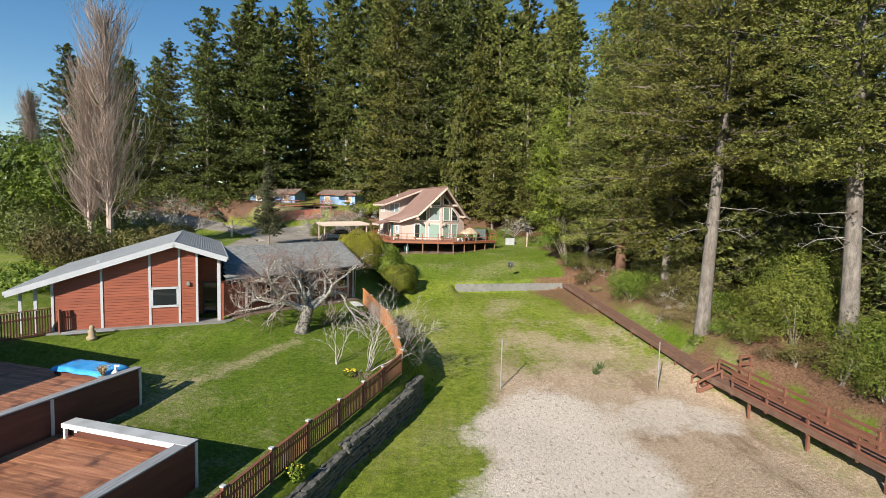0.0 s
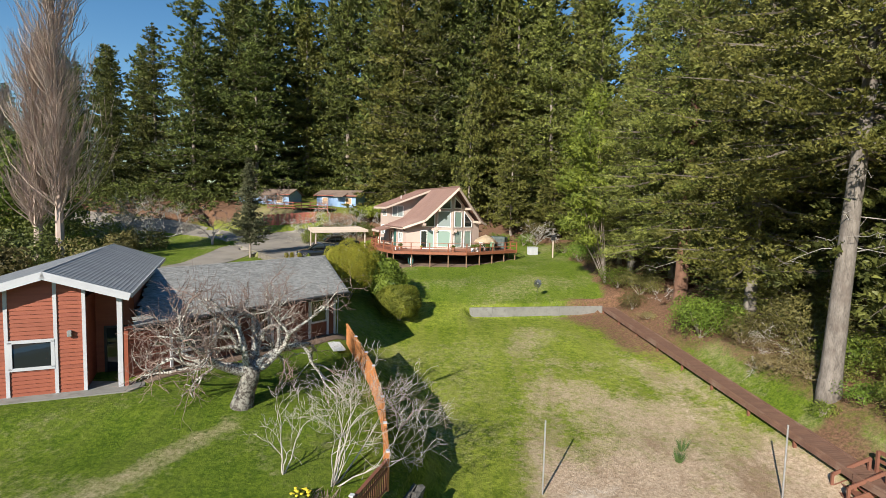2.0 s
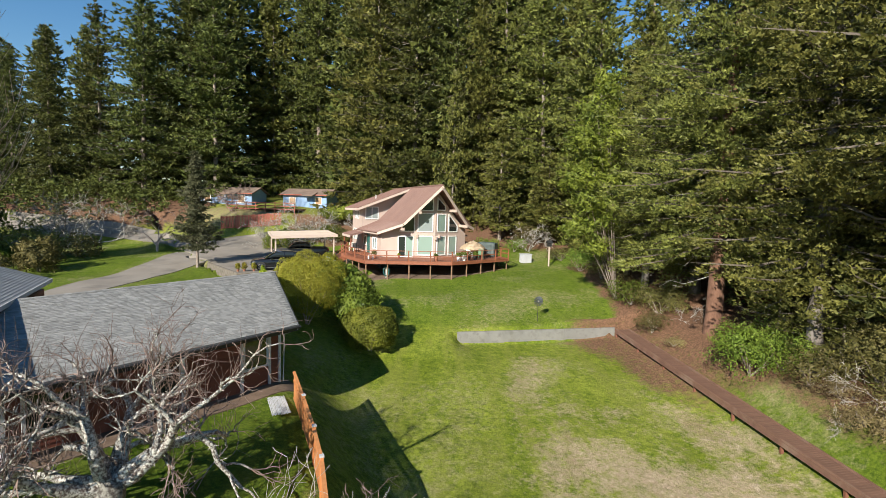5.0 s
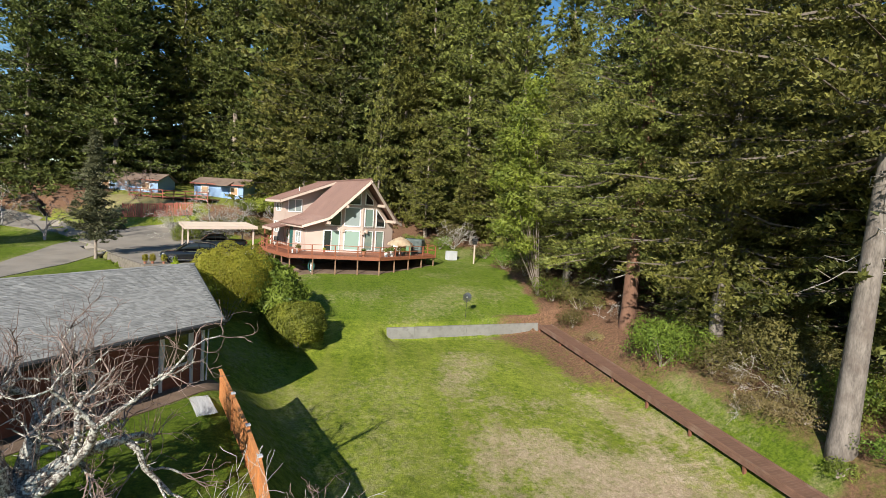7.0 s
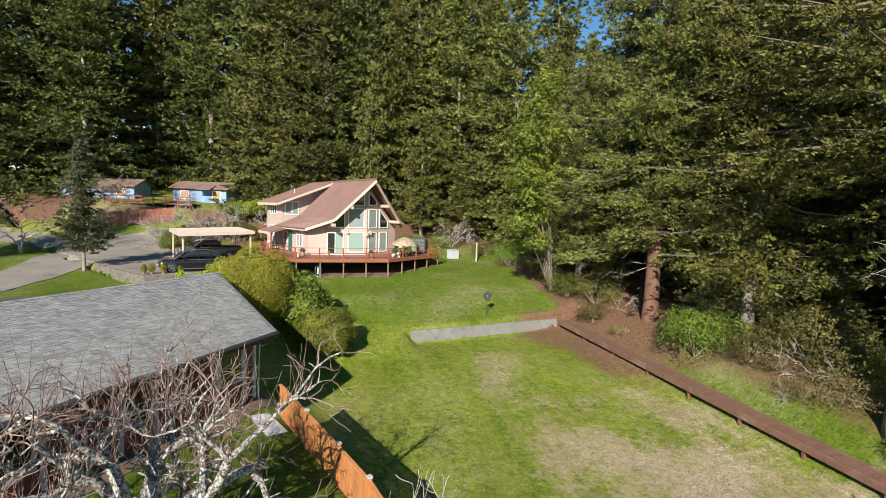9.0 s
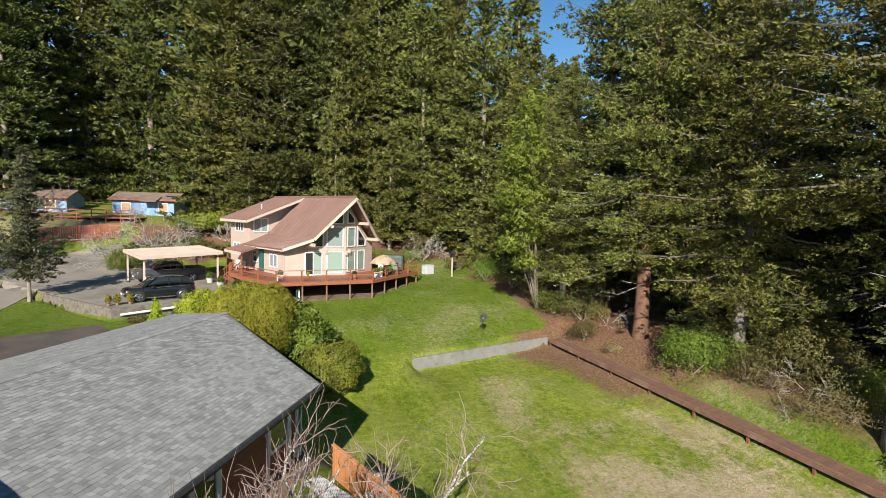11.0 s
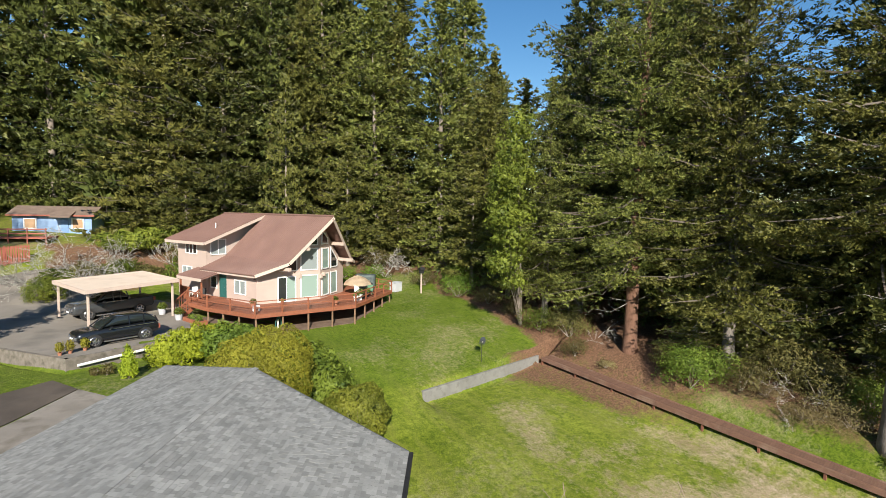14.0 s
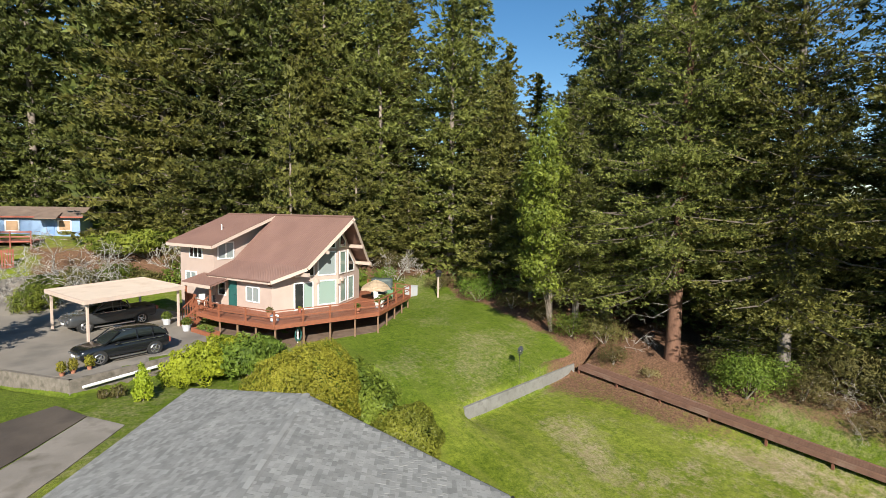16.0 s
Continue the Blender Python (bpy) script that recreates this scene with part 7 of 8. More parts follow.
def bare_trees():
    t = thing("apple_tree", -8.45, 30.0, ground(-8.45, 30.0), 0, "old leafless apple tree with lichen-white crooked limbs", "tree")
    BASE[t.name] = 0.0
    bm = tube(bmesh.new(), [(-.05, 0, -.2), (.0, 0, .15), (.12, .04, .6), (.25, .08, 1.1), (.38, .12, 1.6)], [.52, .42, .38, .37, .30], 12)
    for v in bm.verts:
        v.co += noise.noise_vector(v.co * 3.0) * .05
    part("trunk", bm, M["applebark"], t, "thick leaning lichen-covered trunk", smooth=True)
    rg = random.Random(19)
    wood, tw = bmesh.new(), bmesh.new()
    for dx, dy, dz, ln, r in ((-1, -.25, .75, 1.9, .19), (-.7, .6, .9, 1.8, .18), (.9, .35, .75, 2.0, .19), (.5, -.7, .8, 1.8, .17), (.1, .5, 1, 1.7, .13), (1, -.2, .5, 2.0, .15), (-.9, -.6, .5, 1.9, .15), (-1, .3, .5, 2.0, .14)):
        grow(wood, tw, Vector((.32, .1, 1.35)), Vector((dx, dy, dz)).normalized(), ln * 1.12, r, 4, rg, .33, 3, .015, .006, .74)
    wood.verts.ensure_lookup_table()
    feet = [v.co.copy() for v in wood.verts if v.co.z > 1.3]
    for k in range(620):
        p = rg.choice(feet)
        d = Vector((rg.gauss(0, .35), rg.gauss(0, .35), 1)).normalized() * rg.uniform(.35, 1.6)
        mid = p + d * .5 + Vector((rg.gauss(0, .04), rg.gauss(0, .04), 0))
        tube(tw, [p, mid, p + d], [.008, .006, .003], 3, False)
    for k in range(1100):
        p = rg.choice(feet)
        tube(wood, [p, p + Vector((rg.gauss(0, .09), rg.gauss(0, .09), rg.gauss(.03, .08)))], [.022, .010], 4, True)
    part("crown_branchwork", wood, M["lichen"], t, "lichen-white crooked limbs", smooth=True)
    part("crown_twigwork", tw, M["twig"], t, kind="stuff")
    bare_tree("white_shrub", -3.95, 26.3, [(.05, .25, 1, 1.6, .042), (.55, .15, .9, 1.7, .038), (.0, .4, 1, 1.5, .034), (.8, .3, .7, 1.7, .034), (.35, .0, 1, 1.6, .03), (.95, .15, .55, 1.6, .03), (.7, -.1, .8, 1.5, .028), (.5, .45, .9, 1.5, .026)], 5, 21, "pale", "pale", "multi-stemmed leafless shrub with pale grey branches leaning over the fence", wander=.16, fork=2, up=.03, thin=.005, shrink=.74)
    bare_tree("white_shrub", -5.6, 26.4, [(-.2, .15, .9, 1.2, .038), (.4, .2, 1, 1.3, .032), (.1, -.3, 1, 1.0, .03)], 4, 22, "pale", "pale", "small leafless shrub with pale grey branches", wander=.2, fork=2, up=.03, thin=.005)
    bare_tree("hedge_tree", -2.2, 30.2, [(.2, .2, 1, 1.3, .05), (-.2, .4, 1, 1.3, .05), (.4, -.2, .8, 1.2, .04)], 4, 23, "twig", "twig", "leafless twiggy shrub behind the cedar fence", wander=.25, fork=2, up=.0, thin=.006)
    bare_tree("fruit_tree", -32.4, 76.8, [(-.35, .1, 1, 1.6, .13), (-.2, .0, 1, 2.2, .09)], 5, 31, "poplar", "poplar", "small leafless pinkish fruit tree on the lawn", wander=.2, fork=2, up=.02, thin=.014, shrink=.74)
    bare_tree("hawthorn", -17.8, 85.6, [(math.cos(k * .57), math.sin(k * .57), .30 + .16 * (k % 3), 2.0 + .2 * (k % 4), .13 - .004 * k) for k in range(11)], 4, 32, "lichen", "lichen", "wide leafless hawthorn with grey lichen branches behind the carport", wander=.30, fork=3, up=-.045, thin=.017, shrink=.80)
    bare_tree("hawthorn", -42.5, 81.5, [(-.9, .1, .6, 2.8, .15), (.9, 0, .5, 3.0, .15), (.1, -.5, .9, 2.6, .12), (.5, .3, .8, 2.6, .12)], 4, 33, "lichen", "lichen", "wide leafless tree with grey twigs by the drive", wander=.28, fork=3, up=-.02, thin=.018, shrink=.8)
    bare_tree("hawthorn", -48.0, 80.0, [(-.8, .1, .8, 3.0, .16), (.8, 0, .7, 3.2, .16), (.1, -.5, .9, 2.8, .12), (-.3, .5, .9, 2.8, .12)], 4, 34, "lichen", "lichen", "wide leafless tree with grey twigs by the drive", wander=.28, fork=3, up=-.02, thin=.02, shrink=.8)
    bare_tree("hawthorn", -30.2, 92.6, [(-.8, .1, .8, 1.6, .07), (.8, 0, .8, 1.6, .07), (.1, -.5, .9, 1.5, .06), (-.3, .4, 1, 1.6, .06)], 4, 39, "twig", "twig", "grey-brown leafless shrub in front of the cabins", wander=.25, fork=3, up=.0, thin=.014, shrink=.78)
    bare_tree("blossom_tree", -8.6, 83.8, [(-.2, .1, 1, 2.0, .13), (.3, 0, 1, 2.2, .12), (.0, .3, 1, 2.0, .11)], 4, 35, "lichen", "pale", "leafless pale tree behind the house", wander=.16, fork=3, up=.08, thin=.018)
    bare_tree("grey_shrub", 10.9, 77.6, [(-.4, .1, 1, 1.6, .07), (.5, 0, 1, 1.6, .07), (.0, -.4, 1, 1.5, .06)], 4, 36, "lichen", "pale", "tangled grey leafless shrub beside the house", wander=.3, fork=3, up=0, thin=.012)
    bare_tree("dead_snag", 20.0, 39.4, [(-1, -.6, .12, 1.5, .035), (-.9, .3, .15, 1.3, .03), (.5, -1, .15, 1.4, .03), (1, -.2, .2, 1.5, .032), (-.3, -1, .3, 1.1, .025)], 4, 37, "pale", "pale", "bleached dead branches on the wooded bank", "branches", wander=.22, fork=3, up=-.01, thin=.006)
    bare_tree("dead_snag", 17.9, 53.2, [(-1, -.2, .25, .9, .03), (.2, -1, .5, 1.0, .03)], 3, 38, "pale", "pale", "bleached dead branches on the wooded bank", "branches", wander=.25, fork=3, up=-.02, thin=.006)
    # the tall columnar poplars
    for i, (x, y, hgt, seed) in enumerate(((-41.0, 61.5, 29.2, 51), (-43.9, 62.2, 22.5, 52), (-78.5, 96.0, 19.5, 53))):
        root = thing("poplar_tree", x, y, ground(x, y), 0, "tall narrow leafless poplar with upswept pale twigs", "tree", "poplars")
        BASE[root.name] = 0
        rg = random.Random(seed)
        trunk, tw = bmesh.new(), bmesh.new()
        tube(trunk, [(0, 0, -.2), (.1, .0, hgt * .4), (0, .1, hgt * .95)], [.42, .28, .04], 8)
        for k in range(380):
            z = hgt * (.12 + .8 * rg.random())
            an, t = rg.uniform(0, 6.283), z / hgt
            ln = hgt * .20 * rg.uniform(.4, 1.4) * (1 - .5 * t)
            out = rg.uniform(.15, .92)
            p = Vector((0, 0, z))
            pts = [p]
            for j in range(3):
                p = p + Vector((math.cos(an) * out * (1.3 - .45 * j), math.sin(an) * out * (1.3 - .45 * j), 1 - .05 * j)) * ln / 3 + Vector((rg.gauss(0, .06), rg.gauss(0, .06), 0))
                pts.append(p)
            tube(tw, pts, [.07, .05, .035, .014], 3, False)
            for j in range(6):
                q = pts[1].lerp(pts[3], rg.random())
                tube(tw, [q, q + Vector((math.cos(an + rg.gauss(0, .8)) * .4, math.sin(an + rg.gauss(0, .8)) * .4, 1)) * ln * rg.uniform(.25, .6)], [.028, .010], 3, False)
        part("trunk", trunk, M["poplar"], root)
        part("twigwork", tw, M["poplar"], root, kind="stuff")


M["pale"] = material("pale_grey_twig", (0.23, 0.20, 0.175), (0.47, 0.44, 0.40), 4, 0.9, 0.3, 40)
bare_trees()


# ---- things round the house ----
def deck_things():
    d = Matrix.Translation((-0.2, 67.3, 0)) @ Matrix.Rotation(radians(22), 4, "Z")

    def at(u, v):
        p = d @ Vector((u, v, 0))
        return p.x, p.y
    x, y = at(3.9, -.4)
    u = thing("patio_umbrella", x, y, FLOOR, 0, "half-folded sand-coloured patio umbrella over a table", "umbrella")
    part("pole", bx(-.025, .025, -.025, .025, FLOOR, FLOOR + 1.75), M["galv"], u)
    bm = bmesh.new()
    rings = [[bm.verts.new((r * math.cos(math.pi / 8 * k) * (1.04 if k % 2 == 0 else .95), r * math.sin(math.pi / 8 * k) * (1.04 if k % 2 == 0 else .95), FLOOR + h - (.05 if k % 2 == 0 else 0))) for k in range(16)] for r, h in ((1.3, .92), (1.12, 1.18), (.75, 1.45), (.32, 1.62))]
    top = bm.verts.new((0, 0, FLOOR + 1.7))
    for lo, hi in zip(rings, rings[1:]):
        for k in range(16):
            bm.faces.new((lo[k], lo[(k + 1) % 16], hi[(k + 1) % 16], hi[k]))
    for k in range(16):
        bm.faces.new((rings[-1][k], rings[-1][(k + 1) % 16], top))
    ext = bmesh.ops.solidify(bm, geom=bm.faces[:], thickness=.03)
    part("canopy", bm, M["canvas"], u)
    x, y = at(4.3, -.2)
    t = thing("patio_table", x, y, FLOOR, 0, "round patio table on the deck", "table")
    part("tabletop", lathe([(.0, FLOOR + .70), (.6, FLOOR + .70), (.6, FLOOR + .74), (.0, FLOOR + .74)], 20), M["canvas"], t)
    for k in range(4):
        an = math.pi / 4 + math.pi / 2 * k
        bm = bmesh.new()
        tube(bm, [(.2 * math.cos(an), .2 * math.sin(an), FLOOR + .7), (.45 * math.cos(an), .45 * math.sin(an), FLOOR)], .02, 6)
        part("leg", bm, M["dark"], t)

    def chair(u, v, turn, mat, label):
        x, y = at(u, v)
        c = thing("deck_chair", x, y, FLOOR, turn, label, "chair", "deck chairs")
        part("seat", bx(-.25, .25, -.25, .25, FLOOR + .40, FLOOR + .44, .01), M[mat], c)
        bm = bmesh.new()
        beam(bm, (0, .25, FLOOR + .95), (0, .22, FLOOR + .42), .5, .03)
        part("backrest", bm, M[mat], c)
        for sx in (-.22, .22):
            for sy in (-.22, .22):
                part("leg", bx(sx - .02, sx + .02, sy - .02, sy + .02, FLOOR, FLOOR + .4), M[mat], c)
            part("armrest", bx(sx - .03, sx + .03, -.22, .25, FLOOR + .62, FLOOR + .65), M[mat], c)
    chair(3.0, -1.4, 20, "white", "white plastic chair on the deck")
    chair(4.2, -1.6, 170, "round2", "green metal patio chair on the deck")
    chair(5.3, -.9, 120, "dark", "dark metal patio chair on the deck")
    chair(-6.4, 8.6, 200, "white", "white plastic chair on the porch")
    chair(-6.2, 7.4, 160, "dark", "dark chair on the porch")
    x, y = at(-6.6, -.4)
    s = thing("step_stool", x, y, FLOOR, 0, "white plastic step stool on the deck", "stool")
    part("seat", bx(-.25, .25, -.18, .18, FLOOR + .36, FLOOR + .42, .02), M["white"], s)
    for sx in (-.2, .2):
        part("leg", bx(sx - .05, sx + .05, -.16, .16, FLOOR, FLOOR + .36, .02), M["white"], s)

    def pot(u, v, r, hgt, mat, leaf, label, z=FLOOR, n=260, gz=None):
        x, y = at(u, v)
        z = z if gz is None else ground(x, y) + .04
        p = thing("plant_pot", x, y, z, 0, label, "plant", "plant pots")
        part("pot", lathe([(r * .75, z), (r, z + hgt), (r * 1.08, z + hgt), (r * 1.08, z + hgt + .04)], 14), M[mat], p)
        o = new("plant", tri_mesh("plant", leaf_cloud([(0, 0, hgt + r * .8, r * 1.1, r * 1.1, r)], n, .07, int(u * 10 + 300)), M[leaf]))
        o.parent = p
    pot(1.2, -2.9, .22, .4, "white", "laurel", "white glazed pot with a small plant on the deck")
    pot(1.75, -2.75, .26, .45, "white", "laurel", "white glazed pot with a small plant on the deck")
    pot(2.4, -2.5, .24, .4, "dark", "dullbush", "dark pot with a plant on the deck")
    pot(3.3, -2.2, .22, .4, "dark", "laurel", "dark pot with a plant on the deck")
    pot(-1.1, -2.9, .2, .35, "terracotta", "laurel", "clay pot with a plant on the deck")
    pot(-5.9, 1.0, .22, .3, "terracotta", "dullbush", "clay planter by the corner of the house")
    pot(-3.6, .5, .12, .22, "redpaint", "yellowleaf", "small red pot beside the sliding door")
    pot(-8.75, 6.5, .30, .42, "trim", "laurel", "large pale planter at the foot of the stair", gz=1, n=700)
    pot(-8.75, 9.1, .30, .42, "trim", "laurel", "large pale planter at the foot of the stair", gz=1, n=700)
    # covered garden swing
    x, y = at(6.3, .9)
    g = thing("garden_swing", x, y, FLOOR, -30, "garden swing seat under a crumpled dark green cover", "swing")
    bm = bmesh.new()
    bmesh.ops.create_cube(bm, size=1)
    bmesh.ops.subdivide_edges(bm, edges=bm.edges[:], cuts=5, use_grid_fill=True)
    for v in bm.verts:
        k = 1 - .25 * (v.co.z + .5)
        v.co = Vector((v.co.x * 1.9, v.co.y * 1.1 * k, FLOOR + .02 + (v.co.z + .5) * 1.45))
        n = noise.noise_vector(v.co * 2.2)
        v.co += n * .09
        v.co.z = max(v.co.z, FLOOR + .01)
    part("cover", bm, M["cover"], g, smooth=True)
    # hose on its stand under the deck's edge
    x, y = -4.7, 64.1
    z = ground(x, y)
    hs = thing("hose_stand", x, y, z, 20, "coiled green garden hose on a stand", "hose")
    part("stand", bx(-.04, .04, -.04, .04, z - .1, z + .95), M["white"], hs)
    bm = bmesh.new()
    for r in (.30, .34, .38):
        tube(bm, [(math.cos(2 * math.pi * k / 24) * r * .75, -.06, z + .62 + math.sin(2 * math.pi * k / 24) * r * 1.3) for k in range(25)], .022, 5, False)
    part("hose", bm, M["teal"], hs)


M["round2"] = material("green_chair_paint", (0.10, 0.20, 0.12), (0.14, 0.26, 0.16), 3, 0.5, 0.05)
M["cover"] = material("dark_green_cover", (0.035, 0.05, 0.05), (0.08, 0.105, 0.10), 2.5, 0.6, 0.6, 12)
deck_things()


def garden_things():
    # white utility box on the lawn
    x, y = 9.7, 72.6
    z = ground(x, y)
    b = thing("utility_box", x, y, z, 20, "white plastic utility cabinet on the lawn", "box")
    part("body", bx(-.55, .55, -.4, .4, z - .05, z + .88, .04), M["trim"], b)
    part("lid", bx(-.58, .58, -.43, .43, z + .885, z + .95, .02), M["trim"], b)
    # bird house on a pole
    x, y = 11.9, 71.1
    z = ground(x, y)
    b = thing("bird_house", x, y, z, 10, "dark bird house on a pale wooden pole", "bird house")
    part("pole", bx(-.06, .06, -.06, .06, z - .1, z + 2.1), M["cream"], b)
    part("house", bx(-.2, .2, -.18, .18, z + 2.1, z + 2.5), M["dark"], b)
    bm = bmesh.new()
    slab(bm, [(-.3, -.28, z + 2.5), (.3, -.28, z + 2.5), (.3, 0, z + 2.75), (-.3, 0, z + 2.75)], .04)
    slab(bm, [(-.3, 0, z + 2.75), (.3, 0, z + 2.75), (.3, .28, z + 2.5), (-.3, .28, z + 2.5)], .04)
    part("roof", bm, M["dark"], b)
    # wind spinner by the concrete wall
    x, y = 7.45, 54.85
    z = ground(x, y)
    s = thing("wind_spinner", x, y, z, 15, "dark metal garden wind spinner shaped like a flower", "ornament")
    bm = bmesh.new()
    tube(bm, [(0, 0, z - .1), (0, 0, z + 1.55)], .018, 6)
    part("stem", bm, M["dark"], s)
    part("hub", bx(-.05, .05, -.09, -.03, z + 1.5, z + 1.6), M["galv"], s)
    for k in range(14):
        an = 2 * math.pi * k / 14
        bm = bmesh.new()
        c, sn = math.cos(an), math.sin(an)
        slab(bm, [(c * .08 - sn * .02, -.06, z + 1.55 + sn * .08 + c * .02), (c * .36 - sn * .07, -.04, z + 1.55 + sn * .36 + c * .07), (c * .38 + sn * .05, -.09, z + 1.55 + sn * .38 - c * .05), (c * .08 + sn * .02, -.07, z + 1.55 + sn * .08 - c * .02)], .006, (0, 1, 0))
        part("petal", bm, M["spin"], s)
    # lattice panel lying on the grass by the fence
    for nm, x, y, turn, lx, ly in (("lattice_panel", -6.6, 38.3, -66, 2.0, .7), ("lattice_panel", -19.1, 26.7, 30, 2.4, .7)):
        l = thing(nm, x, y, ground(x, y) + .1, turn, "white lattice panel lying flat on the grass", "panel", "lattice panels")
        BASE[l.name] = 0
        for sx in (-1, 1):
            n = int((lx + ly) / .11)
            bm = bmesh.new()
            for i in range(n):
                c = -lx / 2 - ly / 2 + i * .11
                p0, p1 = Vector((c, -ly / 2, 0)), Vector((c + ly, ly / 2, 0))
                if sx < 0:
                    p0.y, p1.y = p1.y, p0.y
                for p, q in ((p0, p1), (p1, p0)):
                    if p.x < -lx / 2 or p.x > lx / 2:
                        e = -lx / 2 if p.x < -lx / 2 else lx / 2
                        t = (e - q.x) / (p.x - q.x) if p.x != q.x else 0
                        p.y, p.x = q.y + (p.y - q.y) * t, e
                if (p1 - p0).length > .1 and abs(p0.x) <= lx / 2 + .01 and abs(p1.x) <= lx / 2 + .01:
                    beam(bm, p0 + Vector((0, 0, .02 + .008 * sx)), p1 + Vector((0, 0, .02 + .008 * sx)), .035, .008)
            part("slats", bm, M["trim"], l, kind="stuff")
    # stone figure group on the grass before the building
    x, y = -18.4, 25.95
    z = ground(x, y)
    f = thing("garden_statue", x, y, z, 0, "weathered garden statue on a small heap of stones", "statue")
    bm = lathe([(.24, z - .05), (.26, z + .10), (.15, z + .22), (.19, z + .38), (.10, z + .52), (.13, z + .60), (.09, z + .70), (.02, z + .74)], 12)
    part("figure", bm, M["statue"], f, smooth=True)
    # flower bed with daffodils
    rg = random.Random(8)
    x, y = -4.35, 25.3
    z = ground(x, y)
    bm = bmesh.new()
    for k in range(60):
        an, r = rg.uniform(0, 6.28), rg.uniform(0, .9)
        px, py = x + .5 + math.cos(an) * r, y + .1 + math.sin(an) * r * .6
        pz = ground(px, py)
        tube(bm, [(px, py, pz - .02), (px + rg.gauss(0, .15), py + rg.gauss(0, .15), pz + rg.uniform(.15, .4))], [.014, .006], 3, False)
    alone("dry_stalks", bm, M["twig"], "brown dry stalks of a flower bed", "plant", kind="stuff")
    fl = thing("daffodils", x - .3, y, z, 0, "clump of yellow daffodils in the flower bed", "flowers")
    o = new("leaves", tri_mesh("leaves", leaf_cloud([(0, 0, .15, .3, .25, .2)], 260, .09, 77), M["laurel"]))
    o.parent = fl
    for k in range(16):
        px, py, pz = rg.uniform(-.3, .3), rg.uniform(-.22, .22), z + rg.uniform(.28, .4)
        bm = lathe([(.015, -.02), (.05, .0), (.055, .02), (.02, .03)], 6, (px, py, pz))
        part("flower", bm, M["daffodil"], fl)
    x, y = -5.0, 16.9
    z = ground(x - .3, y)
    fl = thing("primroses", x, y, z, 0, "yellow-flowered low plant between fence and stone wall", "flowers")
    o = new("leaves", tri_mesh("leaves", leaf_cloud([(0, 0, .15, .35, .3, .28)], 420, .08, 78), M["laurel"]))
    o.parent = fl
    for k in range(14):
        px, py, pz = rg.uniform(-.35, .35), rg.uniform(-.3, .3), z + rg.uniform(.2, .42)
        bm = lathe([(.015, -.02), (.04, .0), (.045, .02), (.02, .03)], 6, (px, py, pz))
        part("flower", bm, M["daffodil"], fl)
    # rushes in the sand court
    for x, y, n in ((10.35, 32.6, 60), (10.95, 33.6, 40)):
        z = ground(x, y)
        t = thing("rush_tuft", x, y, z, 0, "dark green tuft of rushes in the court", "grass", "rush tufts")
        BASE[t.name] = 0
        bm = bmesh.new()
        for k in range(n):
            an, r = rg.uniform(0, 6.28), rg.uniform(.1, .4)
            tube(bm, [(math.cos(an) * r * .3, math.sin(an) * r * .3, -.02), (math.cos(an) * r, math.sin(an) * r, rg.uniform(.35, .65))], [.014, .004], 3, False)
        part("blades", bm, M["rush"], t, kind="stuff")


M["spin"] = material("dull_blue_grey_metal", (0.06, 0.07, 0.085), (0.11, 0.12, 0.14), 4, 0.5, 0.05, metal=0.5)
M["statue"] = material("weathered_ochre_stone", (0.26, 0.19, 0.10), (0.40, 0.32, 0.22), 4, 0.9, 0.3)
M["daffodil"] = material("daffodil_yellow", (0.75, 0.55, 0.03), (0.85, 0.68, 0.06), 5, 0.7, 0.02)
M["rush"] = material("dark_rush_green", (0.03, 0.06, 0.012), (0.06, 0.10, 0.02), 6, 0.8, 0.1)
garden_things()


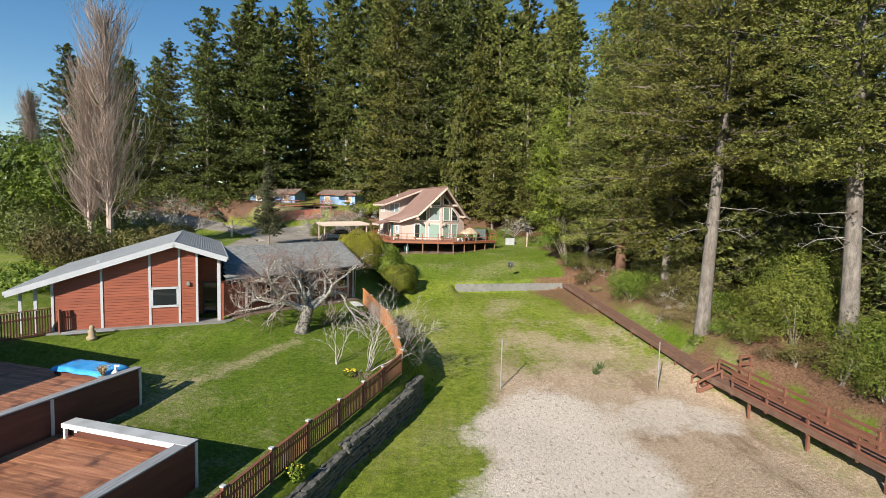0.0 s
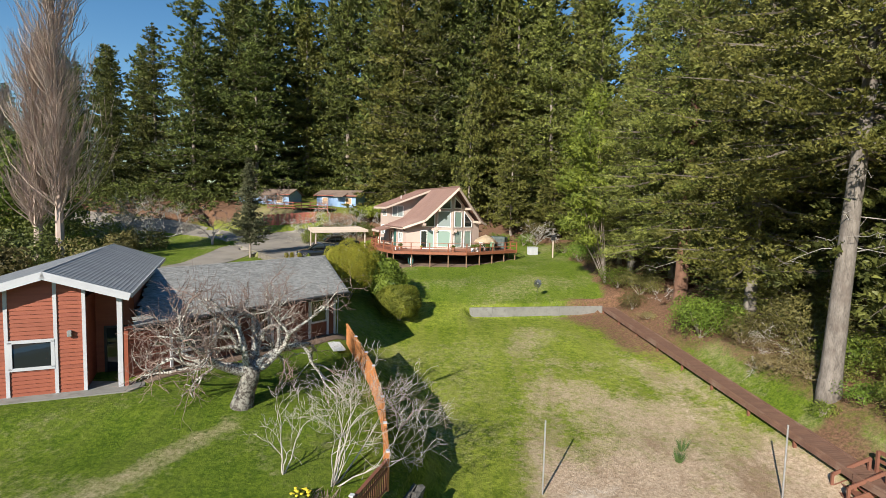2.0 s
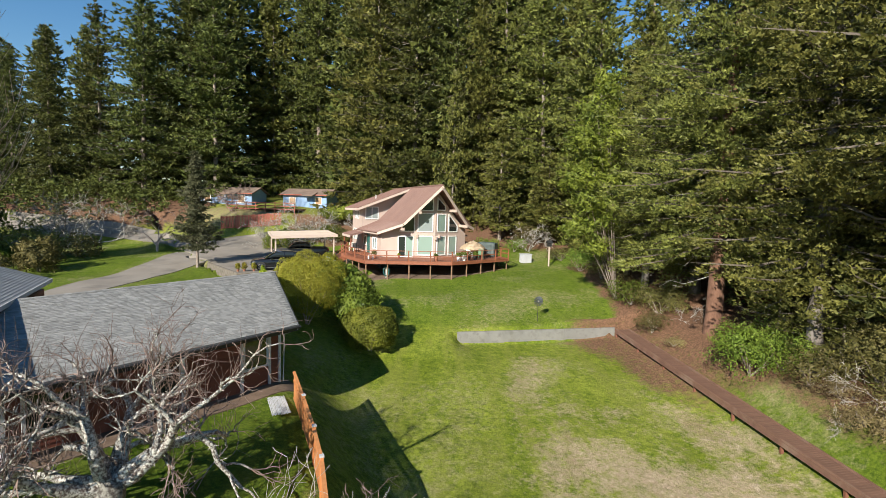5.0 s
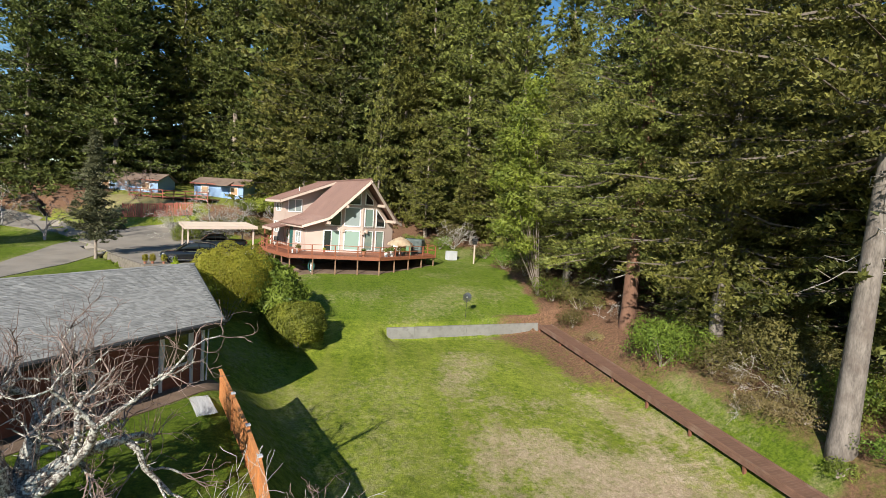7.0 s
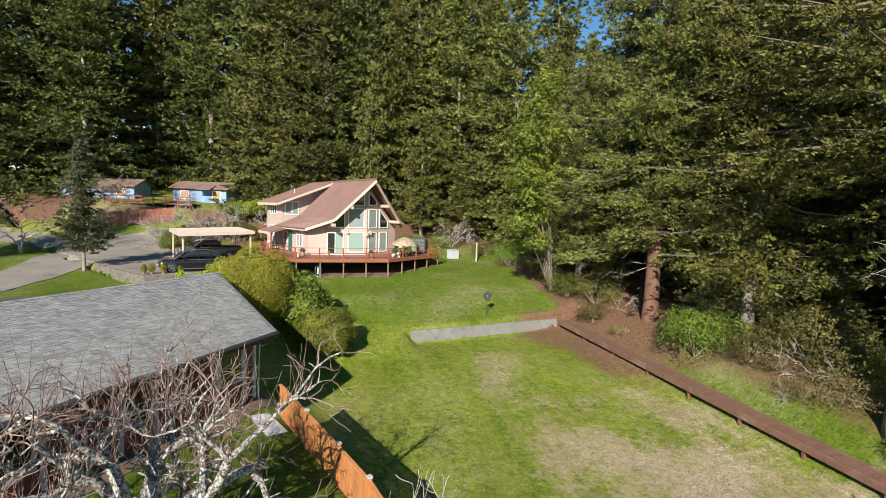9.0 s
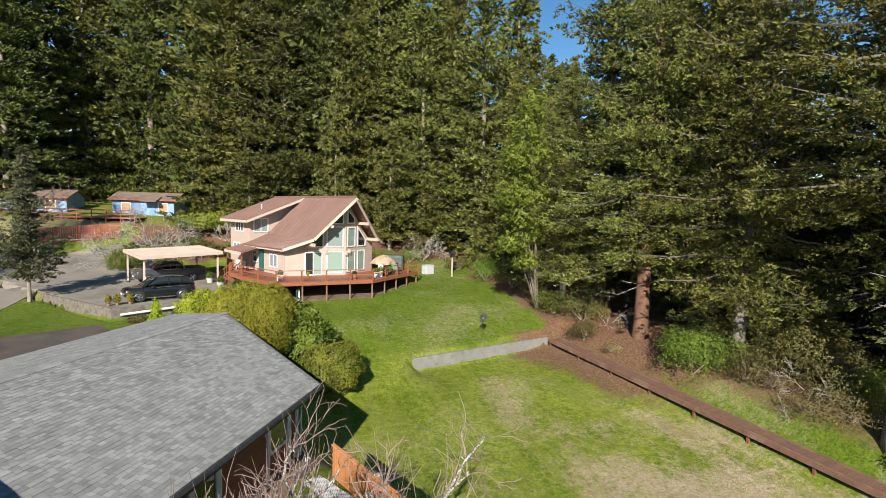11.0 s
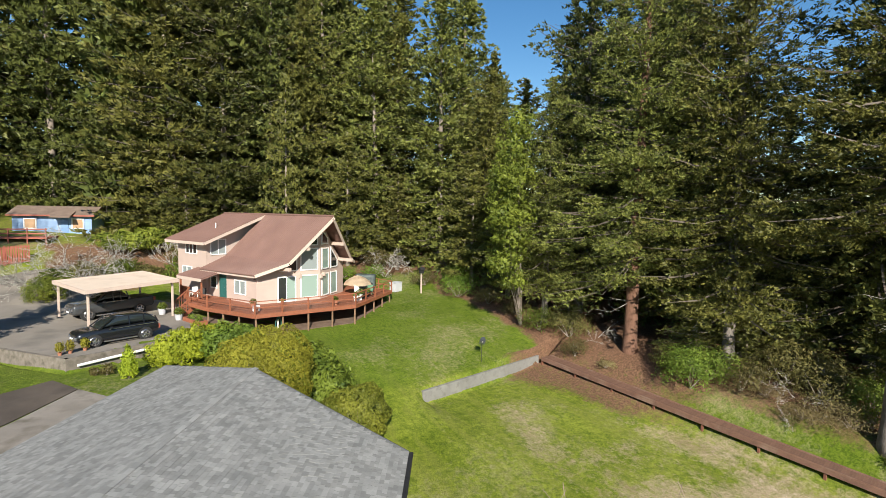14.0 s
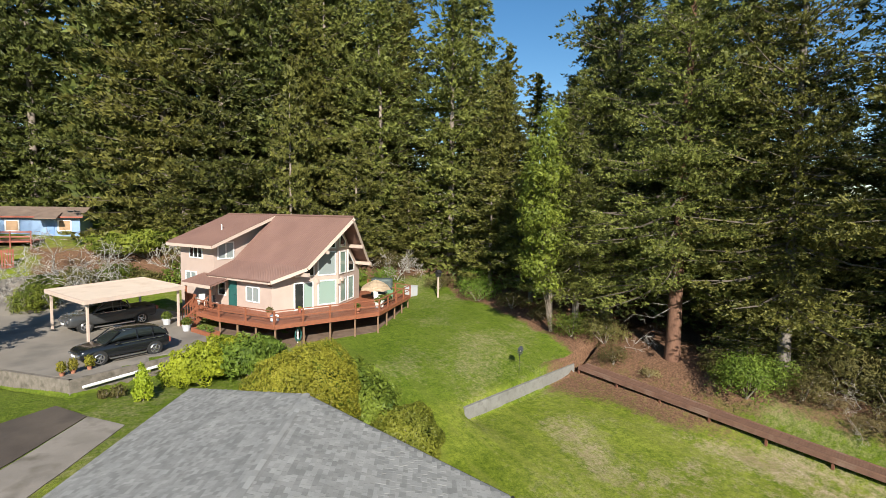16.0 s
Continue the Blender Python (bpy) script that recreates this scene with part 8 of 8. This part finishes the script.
# ---- the shingles of the wing ----
def shingles():
    h, roof, S, Rg, N, west = ANNEXE
    S, Rg, N = Vector(S), Vector(Rg), Vector(N)
    zb = BASE[h.name]
    rg = random.Random(4)
    w0, ht, lift = .31, .145, .012
    faces_v, faces_f = [], []
    shared = [mesh_of("shingle", bx(-k / 2 + .003, k / 2 - .003, 0, ht + .05, 0, .013), M["shingle_single"]) for k in (.14, .2, .27)]
    count = 0
    for e, sgn in ((S, 1), (N, -1)):
        up = Vector((0, Rg.y - e.y, Rg.z - e.z))
        ln = up.length
        up.normalize()
        nrm = Vector((1, 0, 0)).cross(up)
        if nrm.z < 0:
            nrm = -nrm
        rows = int(ln / ht)
        for r in range(rows):
            t = r * ht / ln
            y, z = e.y + (Rg.y - e.y) * t, e.z + (Rg.z - e.z) * t
            x1 = e.x + (Rg.x - e.x) * t
            x = x1 - .03 - (w0 / 2 if r % 2 else 0) - rg.random() * .1
            stop = -12.2 + y * .59 if sgn > 0 else west + .2
            while x > stop:
                pick = rg.randrange(3)
                ww = (.14, .2, .27)[pick]
                o = Vector((x - ww / 2, y, z)) + nrm * (lift * .4 + (rg.random() < .45) * (.006 if sgn > 0 else .001))
                m = Matrix.Identity(4)
                m.col[0][:3], m.col[1][:3], m.col[2][:3], m.col[3][:3] = (1, 0, 0) if sgn > 0 else (-1, 0, 0), (up + nrm * -.05).normalized(), nrm, o - Vector((0, 0, zb))
                if sgn > 0 and x > -2.6 and r > 12 and count < 300:
                    ob = new("shingle", shared[pick])
                    ob.parent, ob.matrix_basis = roof, m
                    count += 1
                else:
                    k = len(faces_v)
                    hw = ww / 2 - .004
                    for a, b, c in ((-hw, 0, 0), (hw, 0, 0), (hw, 0, .013), (-hw, 0, .013), (hw, ht + .03, .013), (-hw, ht + .03, .013)):
                        faces_v.append(m @ Vector((a, b, c)))
                    faces_f += [(k, k + 1, k + 2, k + 3), (k + 3, k + 2, k + 4, k + 5)]
                x -= ww
    ob = raw("shingle_field", faces_v, faces_f, M["shingle"], roof)
    tagged(ob, kind="stuff")
    bm = bmesh.new()
    x = Rg.x
    while x > -8.0:
        for s in (1, -1):
            e = S if s > 0 else N
            sl = (Rg.z - e.z) / abs(Rg.y - e.y)
            slab(bm, [(x, Rg.y, Rg.z + .035), (x - .28, Rg.y, Rg.z + .03), (x - .28, Rg.y - s * .15, Rg.z + .03 - sl * .15), (x, Rg.y - s * .15, Rg.z + .035 - sl * .15)], .01)
        x -= .29
    part("ridge_shingles", bm, M["shingle"], roof, kind="stuff")


shingles()
